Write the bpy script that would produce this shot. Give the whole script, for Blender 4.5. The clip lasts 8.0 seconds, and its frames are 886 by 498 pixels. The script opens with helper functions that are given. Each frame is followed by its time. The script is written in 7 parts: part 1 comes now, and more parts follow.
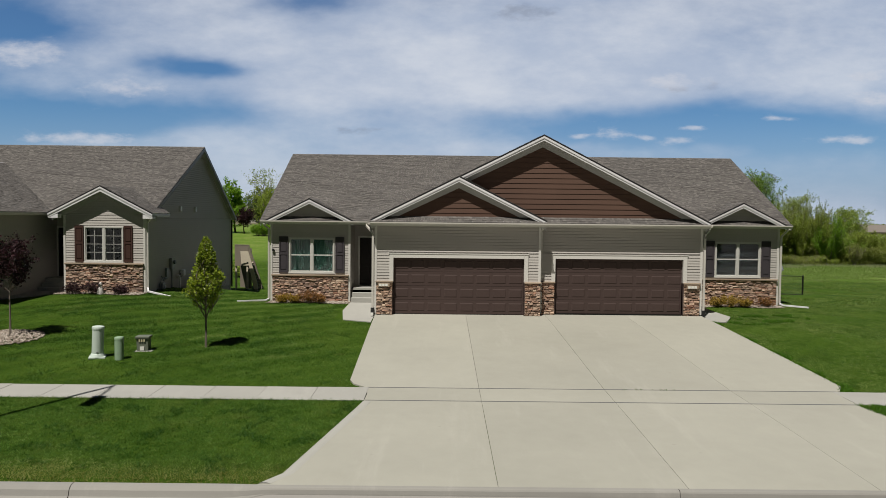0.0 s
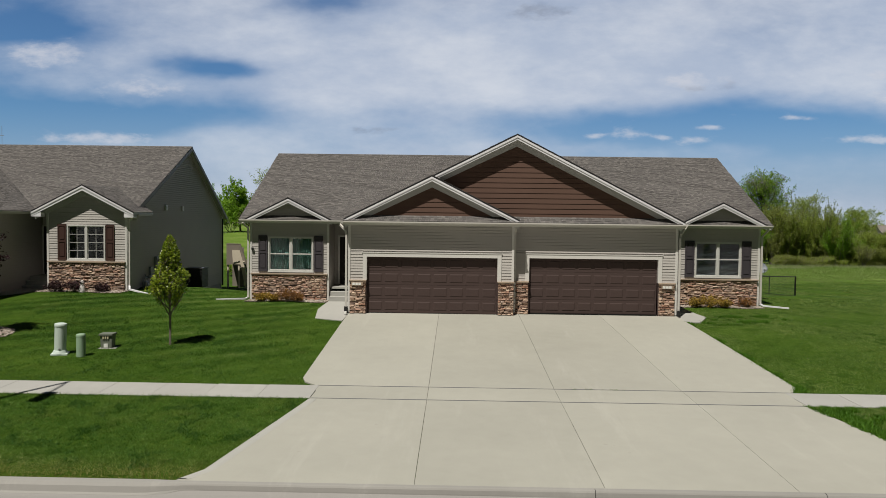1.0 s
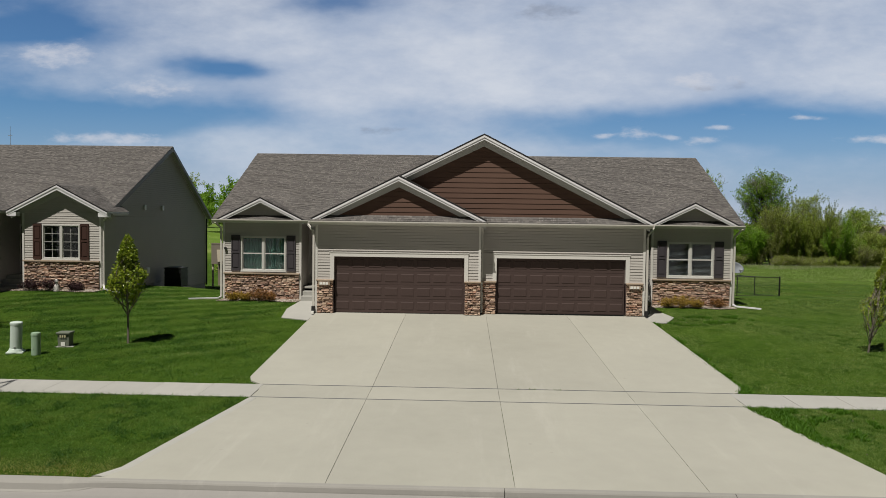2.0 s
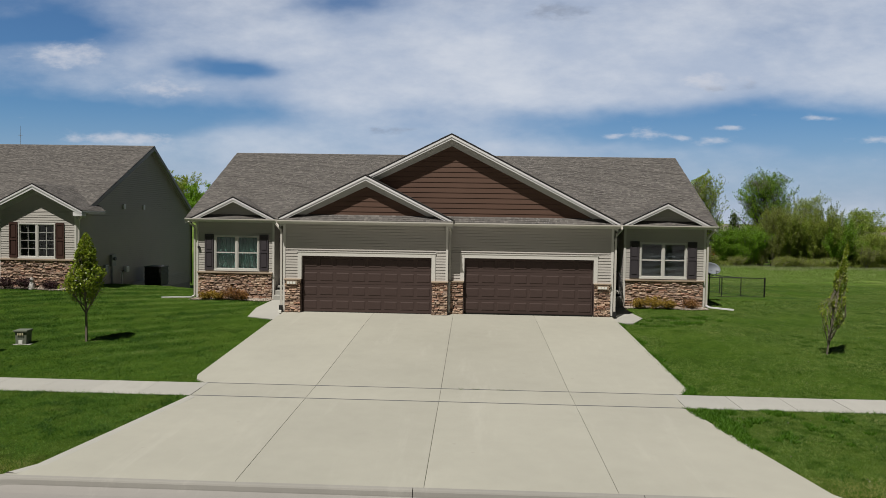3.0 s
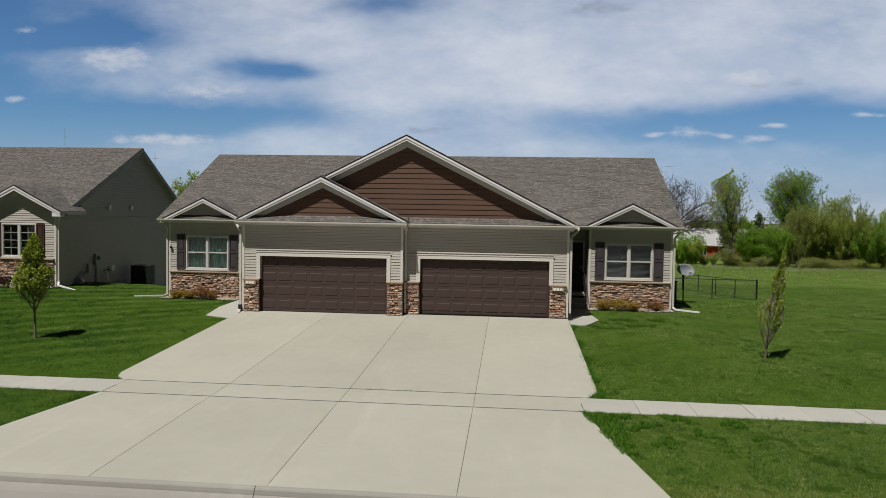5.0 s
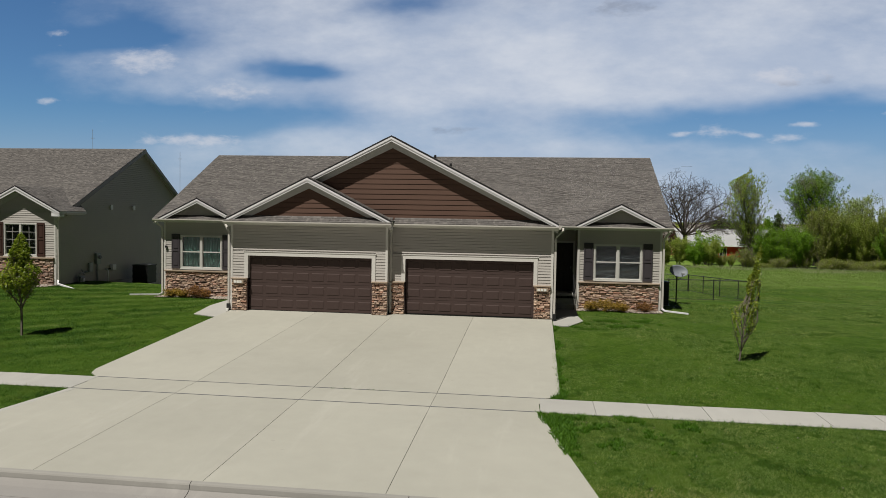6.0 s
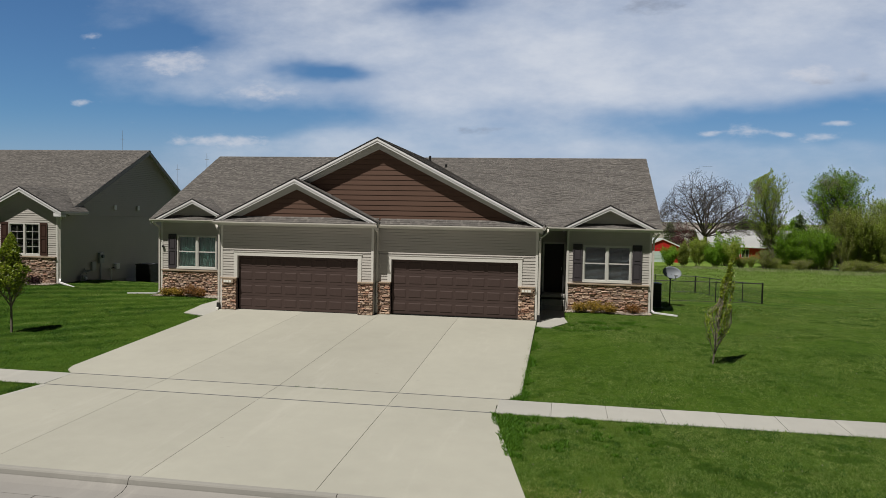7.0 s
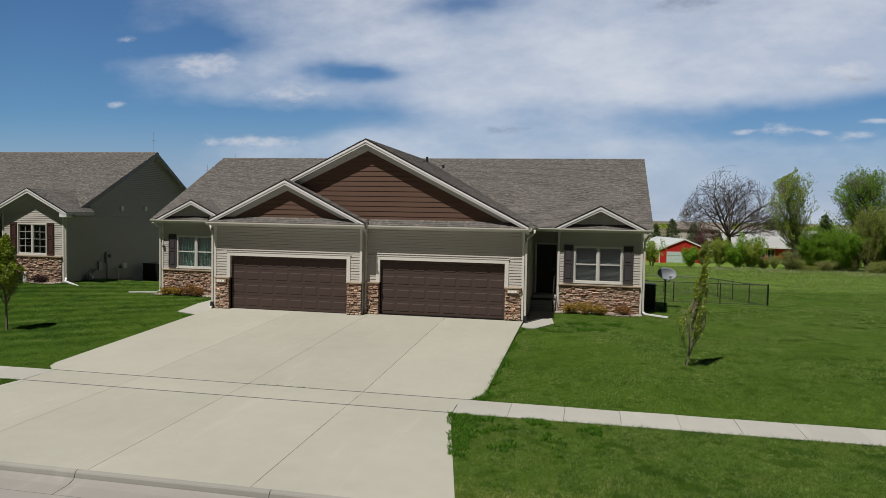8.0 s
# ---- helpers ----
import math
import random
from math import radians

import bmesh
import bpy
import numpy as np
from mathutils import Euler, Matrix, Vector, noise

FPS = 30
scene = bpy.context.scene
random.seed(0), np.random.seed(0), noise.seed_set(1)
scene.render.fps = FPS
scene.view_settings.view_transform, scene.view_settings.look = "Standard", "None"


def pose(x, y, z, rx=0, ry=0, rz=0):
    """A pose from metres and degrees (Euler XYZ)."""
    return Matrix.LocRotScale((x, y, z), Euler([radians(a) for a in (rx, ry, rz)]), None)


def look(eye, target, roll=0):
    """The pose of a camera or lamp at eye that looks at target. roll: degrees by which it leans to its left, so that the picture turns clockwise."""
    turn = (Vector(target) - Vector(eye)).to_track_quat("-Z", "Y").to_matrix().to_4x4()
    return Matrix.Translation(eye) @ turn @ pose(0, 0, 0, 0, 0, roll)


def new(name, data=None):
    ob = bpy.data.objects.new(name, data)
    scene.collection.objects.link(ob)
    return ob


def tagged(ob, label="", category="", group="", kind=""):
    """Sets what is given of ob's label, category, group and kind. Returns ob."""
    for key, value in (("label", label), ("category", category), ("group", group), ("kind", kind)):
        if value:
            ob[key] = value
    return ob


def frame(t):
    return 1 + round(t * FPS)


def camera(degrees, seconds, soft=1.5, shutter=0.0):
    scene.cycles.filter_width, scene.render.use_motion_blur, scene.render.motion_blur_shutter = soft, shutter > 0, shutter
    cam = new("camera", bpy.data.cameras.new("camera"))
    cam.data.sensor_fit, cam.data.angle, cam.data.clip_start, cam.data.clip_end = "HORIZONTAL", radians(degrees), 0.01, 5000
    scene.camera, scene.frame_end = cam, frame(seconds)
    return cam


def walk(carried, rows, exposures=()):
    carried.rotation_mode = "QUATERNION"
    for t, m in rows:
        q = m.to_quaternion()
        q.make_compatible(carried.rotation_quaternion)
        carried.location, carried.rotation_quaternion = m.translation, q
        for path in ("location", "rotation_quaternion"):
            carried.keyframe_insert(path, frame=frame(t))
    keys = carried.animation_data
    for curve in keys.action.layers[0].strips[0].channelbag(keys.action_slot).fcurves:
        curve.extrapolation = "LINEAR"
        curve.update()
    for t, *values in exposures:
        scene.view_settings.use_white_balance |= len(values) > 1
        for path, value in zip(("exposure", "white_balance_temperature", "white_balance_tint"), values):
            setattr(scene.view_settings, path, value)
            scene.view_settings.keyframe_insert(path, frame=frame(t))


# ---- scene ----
cam = camera(64.1, 8.0, soft=0.58)
PATH = [
    (0, (0.514, 0.045, 4.492), (0.518, 2.044, 4.407), 0.6),
    (0.5, (1.276, 0.038, 4.483), (1.259, 2.037, 4.398), 0.7),
    (1, (2.067, 0.029, 4.489), (2.03, 2.026, 4.403), 0.7),
    (1.5, (2.839, 0.027, 4.496), (2.79, 2.025, 4.41), 0.7),
    (3, (5.18, 0.117, 4.504), (5.095, 2.113, 4.418), 0.9),
    (3.5, (5.98, 0.153, 4.52), (5.877, 2.149, 4.434), 0.9),
    (4, (6.735, 0.195, 4.54), (6.608, 2.189, 4.453), 0.9),
    (4.5, (7.522, 0.22, 4.576), (7.364, 2.212, 4.488), 0.9),
    (6, (9.762, 0.297, 4.64), (9.505, 2.279, 4.55), 1.0),
    (6.5, (10.53, 0.36, 4.667), (10.238, 2.337, 4.577), 1.0),
    (7, (11.304, 0.398, 4.699), (10.975, 2.368, 4.608), 1.1),
    (7.5, (12.09, 0.453, 4.731), (11.724, 2.417, 4.64), 1.1),
    (8, (12.87, 0.529, 4.765), (12.462, 2.485, 4.672), 1.1),
]
walk(cam, [(t, look(eye, target, roll)) for t, eye, target, roll in PATH], exposures=[(0.0, 0.06, 6330, 10), (8.0, 0.06, 6330, 10)])

# ---- light: high sun behind the street, thin bright cloud ----
SUN_AZ, SUN_EL = 28.0, 64.5
sun_dir = Vector((math.sin(radians(SUN_AZ)) * math.cos(radians(SUN_EL)),
                  math.cos(radians(SUN_AZ)) * math.cos(radians(SUN_EL)), -math.sin(radians(SUN_EL))))
sun = new("sun", bpy.data.lights.new("sun", "SUN"))
sun.data.energy, sun.data.angle, sun.data.color = 5.0, radians(0.53), (1.0, 0.945, 0.835)
sun.matrix_world = look((0, 0, 60), Vector((0, 0, 60)) + sun_dir)


class Nodes:
    """Short spelling for node trees."""

    def __init__(self, tree):
        self.t = tree
        tree.nodes.clear()

    def n(self, kind, ins=None):
        nd = self.t.nodes.new(kind)
        self.fill(nd, ins)
        return nd

    def fill(self, nd, ins):
        for k, v in (ins or {}).items():
            if isinstance(v, bpy.types.NodeSocket):
                self.t.links.new(v, nd.inputs[k])
            else:
                nd.inputs[k].default_value = v

    def m(self, op, a, b=0.0, c=0.0):
        nd = self.n("ShaderNodeMath", {0: a, 1: b, 2: c})
        nd.operation = op
        return nd.outputs[0]

    def noise(self, vec, scale, detail=3.0, rough=0.55):
        return self.n("ShaderNodeTexNoise", {"Vector": vec, "Scale": scale, "Detail": detail, "Roughness": rough})

    def mix(self, f, a, b, blend="MIX"):
        nd = self.n("ShaderNodeMix")
        nd.data_type, nd.blend_type = "RGBA", blend
        for sock, v in ((nd.inputs[0], f), (nd.inputs[6], a), (nd.inputs[7], b)):
            if isinstance(v, bpy.types.NodeSocket):
                self.t.links.new(v, sock)
            else:
                sock.default_value = (*v, 1.0) if isinstance(v, tuple) and len(v) == 3 else v
        return nd.outputs[2]

    def ramp(self, f, stops, interp="LINEAR"):
        nd = self.n("ShaderNodeValToRGB", {0: f})
        nd.color_ramp.interpolation = interp
        el = nd.color_ramp.elements
        while len(el) < len(stops):
            el.new(0.5)
        for e, (p, c) in zip(el, stops):
            e.position = p
            e.color = (*c, 1.0) if isinstance(c, tuple) else (c, c, c, 1.0)
        return nd.outputs[0]

    def smooth(self, x, lo, hi):
        nd = self.n("ShaderNodeMapRange", {0: x, 1: lo, 2: hi, 3: 0.0, 4: 1.0})
        nd.interpolation_type = "SMOOTHSTEP"
        return nd.outputs[0]


world = bpy.data.worlds.new("sky")
scene.world = world
world.use_nodes = True
w = Nodes(world.node_tree)
sky = w.n("ShaderNodeTexSky")
sky.sky_type, sky.sun_disc = "NISHITA", False
sky.sun_elevation, sky.sun_rotation = radians(SUN_EL), radians(180 + SUN_AZ)
sky.altitude, sky.air_density, sky.dust_density, sky.ozone_density = 300.0, 1.0, 0.1, 3.0
way = w.n("ShaderNodeTexCoord").outputs["Generated"]
xyz = w.n("ShaderNodeSeparateXYZ", {0: way}).outputs
front = w.m("MAXIMUM", xyz[1], 0.12)
u0, v0 = w.m("DIVIDE", xyz[0], front), w.m("DIVIDE", xyz[2], front)
flat = w.n("ShaderNodeCombineXYZ", {0: u0, 1: w.m("MULTIPLY", v0, 2.3), 2: 0.0}).outputs[0]
warp = w.noise(flat, 3.2, 4.0, 0.6).outputs["Color"]
wx = w.n("ShaderNodeSeparateXYZ", {0: warp}).outputs
u = w.m("ADD", u0, w.m("MULTIPLY_ADD", wx[0], 0.20, -0.10))
v = w.m("ADD", v0, w.m("MULTIPLY_ADD", wx[1], 0.07, -0.035))


u_low = w.m("ADD", u0, w.m("MULTIPLY_ADD", wx[0], 0.05, -0.025))
v_low = w.m("ADD", v0, w.m("MULTIPLY_ADD", wx[1], 0.014, -0.007))


def blob(cu, cv, ru, rv, uu=u, vv=v):
    a = w.m("DIVIDE", w.m("SUBTRACT", uu, cu), ru)
    b = w.m("DIVIDE", w.m("SUBTRACT", vv, cv), rv)
    q = w.m("ADD", w.m("MULTIPLY", a, a), w.m("MULTIPLY", b, b))
    return w.m("EXPONENT", w.m("MULTIPLY", q, -1.0))


cover = 0.62
for cu, cv, ru, rv, k in ((-1.02, 0.24, 0.34, 0.5, -1.0), (-0.36, 0.203, 0.070, 0.015, -0.62), (-0.50, 0.135, 0.21, 0.024, -0.75),
                          (-0.62, 0.26, 0.10, 0.022, -0.5), (0.40, 0.128, 0.36, 0.036, -0.75), (-0.19, 0.295, 0.08, 0.02, -0.3),
                          (0.6, 0.05, 0.5, 0.045, -0.35), (-0.7, 0.04, 0.4, 0.06, -0.3), (0.1, 0.2, 0.35, 0.07, 0.35), (0.22, 0.100, 0.28, 0.010, 0.12)):
    cover = w.m("MULTIPLY_ADD", blob(cu, cv, ru, rv), k, cover)
streak = w.noise(flat, 6.0, 8.0, 0.60).outputs[0]
cover = w.m("MULTIPLY_ADD", w.m("SUBTRACT", streak, 0.5), 0.62, cover)
# cloud only ahead; overhead and south, where the sun stands, dropped for less fill
sheet = w.m("MULTIPLY", w.smooth(xyz[1], 0.52, 0.80), w.m("SUBTRACT", 1.0, w.smooth(xyz[2], 0.36, 0.55)))
cloud = w.m("MULTIPLY", w.m("MULTIPLY", w.smooth(cover, 0.12, 0.85), 0.88), sheet)
puff = 0.0
for cu, cv, ru, rv in ((0.240, 0.122, 0.030, 0.009), (0.188, 0.117, 0.016, 0.005), (0.290, 0.117, 0.014, 0.004), (0.336, 0.113, 0.026, 0.006), (0.352, 0.130, 0.025, 0.004),
                       (0.32, 0.195, 0.05, 0.013), (-0.58, 0.225, 0.06, 0.020), (-0.45, 0.178, 0.06, 0.012), (0.57, 0.118, 0.06, 0.007), (-0.743, 0.165, 0.024, 0.006),
                       (-0.718, 0.269, 0.024, 0.006), (0.60, 0.208, 0.03, 0.010), (0.605, 0.176, 0.035, 0.011), (0.72, 0.128, 0.06, 0.010), (0.47, 0.145, 0.03, 0.004), (-0.5, 0.108, 0.10, 0.010)):
    puff = w.m("ADD", puff, blob(cu, cv, ru, rv, u_low, v_low))
lump = w.noise(flat, 30.0, 4.0, 0.6).outputs[0]
puff = w.smooth(w.m("MULTIPLY_ADD", w.m("SUBTRACT", lump, 0.5), 1.9, puff), 0.30, 1.25)
grey = w.m("ADD", blob(0.115, 0.290, 0.05, 0.013, u_low, v_low), w.m("MULTIPLY", blob(0.345, 0.186, 0.07, 0.010, u_low, v_low), 0.6))
grey = w.m("ADD", grey, w.m("MULTIPLY", blob(-0.115, 0.122, 0.04, 0.008, u_low, v_low), 0.7))
grey = w.smooth(w.m("MULTIPLY_ADD", w.m("SUBTRACT", lump, 0.5), 1.8, grey), 0.35, 1.1)
tone = w.mix(w.smooth(w.noise(flat, 3.4, 7.0, 0.62).outputs[0], 0.32, 0.68), (9.2, 10.4, 12.6), (14.0, 14.4, 15.2))
# deep blue to the north; unseen sky greyed and dimmed to cut fill light
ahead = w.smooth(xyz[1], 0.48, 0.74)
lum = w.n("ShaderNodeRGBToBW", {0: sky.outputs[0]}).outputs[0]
dim_sky = w.mix(0.35, sky.outputs[0], w.n("ShaderNodeCombineXYZ", {0: lum, 1: lum, 2: lum}).outputs[0])
dim_sky = w.mix(1.0, dim_sky, (0.12, 0.12, 0.12), "MULTIPLY")
blue = w.mix(ahead, dim_sky, w.mix(1.0, sky.outputs[0], (0.82, 1.18, 1.48), "MULTIPLY"))
low = w.m("MULTIPLY", w.m("SUBTRACT", 1.0, w.smooth(v0, 0.0, 0.17)), ahead)
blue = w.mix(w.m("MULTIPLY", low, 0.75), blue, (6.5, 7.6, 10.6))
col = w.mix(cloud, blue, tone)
col = w.mix(w.m("MULTIPLY", puff, 0.62), col, (13.2, 13.2, 13.9))
col = w.mix(w.m("MULTIPLY", grey, 0.6), col, (5.0, 5.7, 7.2))
bg = w.n("ShaderNodeBackground", {"Color": col, "Strength": 0.0475})
w.n("ShaderNodeOutputWorld", {0: bg.outputs[0]})

# ---- materials ----


def material(name, fn):
    mat = bpy.data.materials.new(name)
    mat.use_nodes = True
    g = Nodes(mat.node_tree)
    pos = g.n("ShaderNodeNewGeometry").outputs["Position"]
    bsdf = g.n("ShaderNodeBsdfPrincipled")
    g.n("ShaderNodeOutputMaterial", {0: bsdf.outputs[0]})
    fn(g, pos, bsdf)
    return mat


def setin(g, bsdf, **ins):
    for k, v in ins.items():
        k = k.replace("_", " ")
        if isinstance(v, bpy.types.NodeSocket):
            g.t.links.new(v, bsdf.inputs[k])
        else:
            bsdf.inputs[k].default_value = (*v, 1.0) if isinstance(v, tuple) and len(v) == 3 else v


def bump(g, height, strength, dist):
    return g.n("ShaderNodeBump", {"Height": height, "Strength": strength, "Distance": dist}).outputs[0]


def plain(name, colour, rough=0.5, metal=0.0, vary=0.12, scale=6.0, relief=0.0, grime=0.0, sheen=0.5):
    """Painted, cast or woven surface with two scales of tone and an optional fine relief."""
    def fn(g, pos, b):
        big = g.noise(pos, scale * 0.22, 3.0).outputs[0]
        fine = g.noise(pos, scale * 6.0, 4.0).outputs[0]
        f = g.m("MULTIPLY_ADD", g.m("ADD", big, fine), vary, 1.0 - vary)
        c = g.mix(1.0, colour, g.n("ShaderNodeCombineXYZ", {0: f, 1: f, 2: f}).outputs[0], "MULTIPLY")
        if grime:
            c = g.mix(g.m("MULTIPLY", g.smooth(g.noise(pos, scale * 0.5, 6.0, 0.7).outputs[0], 0.5, 0.75), grime), c, (0.16, 0.14, 0.11))
        setin(g, b, Base_Color=c, Roughness=g.m("MULTIPLY_ADD", fine, 0.16, rough - 0.08), Metallic=metal, Specular_IOR_Level=sheen)
        if relief:
            setin(g, b, Normal=bump(g, fine, 0.5, relief))
    return material(name, fn)


SIDING = plain("vinyl_siding", (0.445, 0.418, 0.392), 0.72, vary=0.10, scale=5, relief=0.002, sheen=0.18)
TRIM = plain("trim_paint", (0.60, 0.58, 0.55), 0.55, vary=0.08, scale=4, grime=0.05, sheen=0.25)
FASCIA = plain("white_fascia", (0.73, 0.72, 0.74), 0.45, vary=0.06, scale=4, grime=0.04)
GUTTER = plain("gutter_paint", (0.54, 0.515, 0.475), 0.35, vary=0.08, scale=5)
SOFFIT = plain("soffit", (0.44, 0.43, 0.42), 0.7, sheen=0.2)
GABLE = plain("brown_lap_siding", (0.108, 0.063, 0.047), 0.7, vary=0.2, scale=7, relief=0.003, sheen=0.2)
DOORBROWN = plain("brown_steel_door", (0.066, 0.045, 0.041), 0.6, vary=0.14, scale=4, relief=0.001, sheen=0.16)
SHUTTER = plain("charcoal_shutter", (0.056, 0.049, 0.056), 0.6, vary=0.15, sheen=0.2)
SHUTTER_RED = plain("red_brown_shutter", (0.058, 0.030, 0.024), 0.6, vary=0.15, sheen=0.2)
FRAME = plain("vinyl_frame", (0.54, 0.53, 0.505), 0.4, vary=0.05)
DARKDOOR = plain("dark_entry_door", (0.022, 0.018, 0.018), 0.5, sheen=0.2)
# Dark base colour stands in for the gloom of unlit rooms.
ROOM = plain("unlit_room", (0.10, 0.095, 0.09), 0.8)
BLIND = plain("blind_slats", (0.33, 0.36, 0.39), 0.6)
CURTAIN = plain("sheer_curtain", (0.15, 0.31, 0.26), 0.8, vary=0.2)
LEDGE = plain("stone_ledge", (0.33, 0.255, 0.19), 0.8, vary=0.3, relief=0.004)
MORTAR = plain("mortar", (0.07, 0.06, 0.05), 0.9, vary=0.3, relief=0.004)
SEALANT = plain("joint_sealant", (0.095, 0.098, 0.105), 0.7, vary=0.3)
FOUND = plain("foundation_concrete", (0.34, 0.33, 0.31), 0.85, vary=0.2, grime=0.2)
METAL_GREY = plain("grey_metal", (0.30, 0.31, 0.32), 0.45, 0.3)
BLACK = plain("black_coating", (0.012, 0.012, 0.013), 0.5)
PED_GREEN = plain("pale_green_plastic", (0.50, 0.57, 0.52), 0.5, vary=0.1, grime=0.12)
PED_GREEN2 = plain("green_plastic", (0.26, 0.36, 0.25), 0.5, vary=0.12, grime=0.12)
BOX_GREEN = plain("drab_green_box", (0.135, 0.150, 0.115), 0.55, vary=0.2, grime=0.2)
WHITE = plain("white_plaque", (0.75, 0.74, 0.70), 0.5)
YELLOW = plain("yellow_mark", (0.55, 0.50, 0.32), 0.6)
RED = plain("red_barn_paint", (0.46, 0.016, 0.018), 0.55, vary=0.12, scale=1.5)
TIN = plain("pale_tin_roof", (0.50, 0.53, 0.55), 0.5, 0.0, vary=0.15, scale=1.0)
DOOR_PALE = plain("pale_door_paint", (0.52, 0.60, 0.63), 0.5)
GREY_ROOF = plain("grey_roof", (0.32, 0.325, 0.335), 0.75, vary=0.3, scale=1.2)
FAR_WALL = plain("far_wall", (0.46, 0.44, 0.40), 0.8)
FAR_ROOF = plain("far_roof", (0.17, 0.15, 0.135), 0.9, vary=0.2, scale=1)
WOOD = plain("grey_deck_wood", (0.56, 0.49, 0.38), 0.8, vary=0.3, scale=5, relief=0.003)
# The deck wood again, coloured dark for the parts that lie in shade.
WOOD_SHADED = plain("shaded_deck_wood", (0.20, 0.17, 0.135), 0.8, vary=0.3, scale=5, relief=0.003)
BARK = plain("grey_bark", (0.15, 0.125, 0.105), 0.9, vary=0.35, scale=9, relief=0.01)
BARK_DARK = plain("dark_bark", (0.085, 0.070, 0.064), 0.9, vary=0.3, scale=3, relief=0.02)
DISH = plain("dish_grey", (0.15, 0.165, 0.19), 0.6)
# Darker than the white fascia: the shade on this rake is in the colour.
RAKE_DARK = plain("shaded_rake", (0.22, 0.20, 0.19), 0.5, vary=0.1)
STATUE = plain("weathered_statue", (0.55, 0.52, 0.50), 0.7)


def _glass(g, pos, b):
    setin(g, b, Base_Color=(0.75, 0.80, 0.80), Roughness=0.015, IOR=1.5, Transmission_Weight=1.0)
    wob = g.noise(pos, 2.2, 2.0).outputs[0]
    setin(g, b, Normal=bump(g, wob, 0.08, 0.02))


GLASS = material("window_glass", _glass)


def _shingle(g, pos, b):
    rnd = g.n("ShaderNodeNewGeometry").outputs["Random Per Island"]
    c = g.ramp(rnd, [(0.0, (0.076, 0.070, 0.067)), (0.3, (0.094, 0.086, 0.082)), (0.55, (0.106, 0.097, 0.092)), (0.8, (0.124, 0.114, 0.107)), (1.0, (0.152, 0.140, 0.131))])
    grit = g.noise(pos, 30.0, 4.0, 0.7).outputs[0]
    blotch = g.noise(pos, 0.5, 3.0).outputs[0]
    f = g.m("ADD", g.m("MULTIPLY_ADD", grit, 0.5, 0.70), g.m("MULTIPLY_ADD", blotch, 0.3, -0.10))
    c = g.mix(1.0, c, g.n("ShaderNodeCombineXYZ", {0: f, 1: f, 2: f}).outputs[0], "MULTIPLY")
    setin(g, b, Base_Color=c, Roughness=0.92, Normal=bump(g, grit, 0.6, 0.004))


SHINGLE = material("asphalt_shingle", _shingle)


def _veneer(g, pos, b):
    rnd = g.n("ShaderNodeObjectInfo").outputs["Random"]
    c = g.ramp(rnd, [(0.0, (0.14, 0.10, 0.082)), (0.2, (0.31, 0.21, 0.155)), (0.38, (0.44, 0.335, 0.255)), (0.55, (0.24, 0.18, 0.15)),
                     (0.7, (0.52, 0.42, 0.325)), (0.85, (0.35, 0.205, 0.145)), (1.0, (0.40, 0.34, 0.295))])
    n1, n2 = g.noise(pos, 9.0, 4.0).outputs[0], g.noise(pos, 60.0, 4.0).outputs[0]
    f = g.m("ADD", g.m("MULTIPLY_ADD", n1, 0.7, 0.35), g.m("MULTIPLY", n2, 0.6))
    c = g.mix(1.0, c, (1.07, 1.0, 0.97), "MULTIPLY")
    c = g.mix(1.0, c, g.n("ShaderNodeCombineXYZ", {0: f, 1: f, 2: f}).outputs[0], "MULTIPLY")
    setin(g, b, Base_Color=c, Roughness=0.88, Normal=bump(g, g.m("ADD", n1, n2), 0.8, 0.012))


VENEER = material("stacked_stone", _veneer)


def _concrete(warm):
    def fn(g, pos, b):
        rnd = g.n("ShaderNodeObjectInfo").outputs["Random"]
        n1, n2, n3 = g.noise(pos, 0.35, 4.0, 0.6).outputs[0], g.noise(pos, 2.5, 5.0, 0.65).outputs[0], g.noise(pos, 120.0, 3.0).outputs[0]
        f = g.m("ADD", g.m("MULTIPLY_ADD", n1, 0.22, 0.78), g.m("MULTIPLY_ADD", n2, 0.12, -0.06))
        f = g.m("ADD", f, g.m("MULTIPLY_ADD", n3, 0.14, -0.07))
        f = g.m("ADD", f, g.m("MULTIPLY_ADD", rnd, 0.07, -0.035))
        c = g.mix(1.0, warm, g.n("ShaderNodeCombineXYZ", {0: f, 1: f, 2: f}).outputs[0], "MULTIPLY")
        spot = g.smooth(g.noise(pos, 5.0, 2.0, 0.4).outputs[0], 0.76, 0.80)
        c = g.mix(g.m("MULTIPLY", spot, 0.25), c, (0.2, 0.19, 0.17))
        worn = g.smooth(g.noise(pos, 1.2, 6.0, 0.75).outputs[0], 0.6, 0.78)
        c = g.mix(g.m("MULTIPLY", worn, 0.18), c, (0.46, 0.44, 0.39))
        streak = g.n("ShaderNodeMapping", {"Vector": pos, "Scale": (1.6, 0.22, 1.0)}).outputs[0]
        drift = g.smooth(g.noise(streak, 1.0, 5.0, 0.7).outputs[0], 0.54, 0.74)
        c = g.mix(g.m("MULTIPLY", drift, 0.16), c, (0.50, 0.48, 0.44))
        dirt = g.smooth(g.noise(pos, 0.6, 6.0, 0.72).outputs[0], 0.56, 0.76)
        c = g.mix(g.m("MULTIPLY", dirt, 0.22), c, (0.25, 0.235, 0.205))
        setin(g, b, Base_Color=c, Roughness=0.82, Normal=bump(g, g.m("ADD", n3, n2), 0.35, 0.004))
    return fn


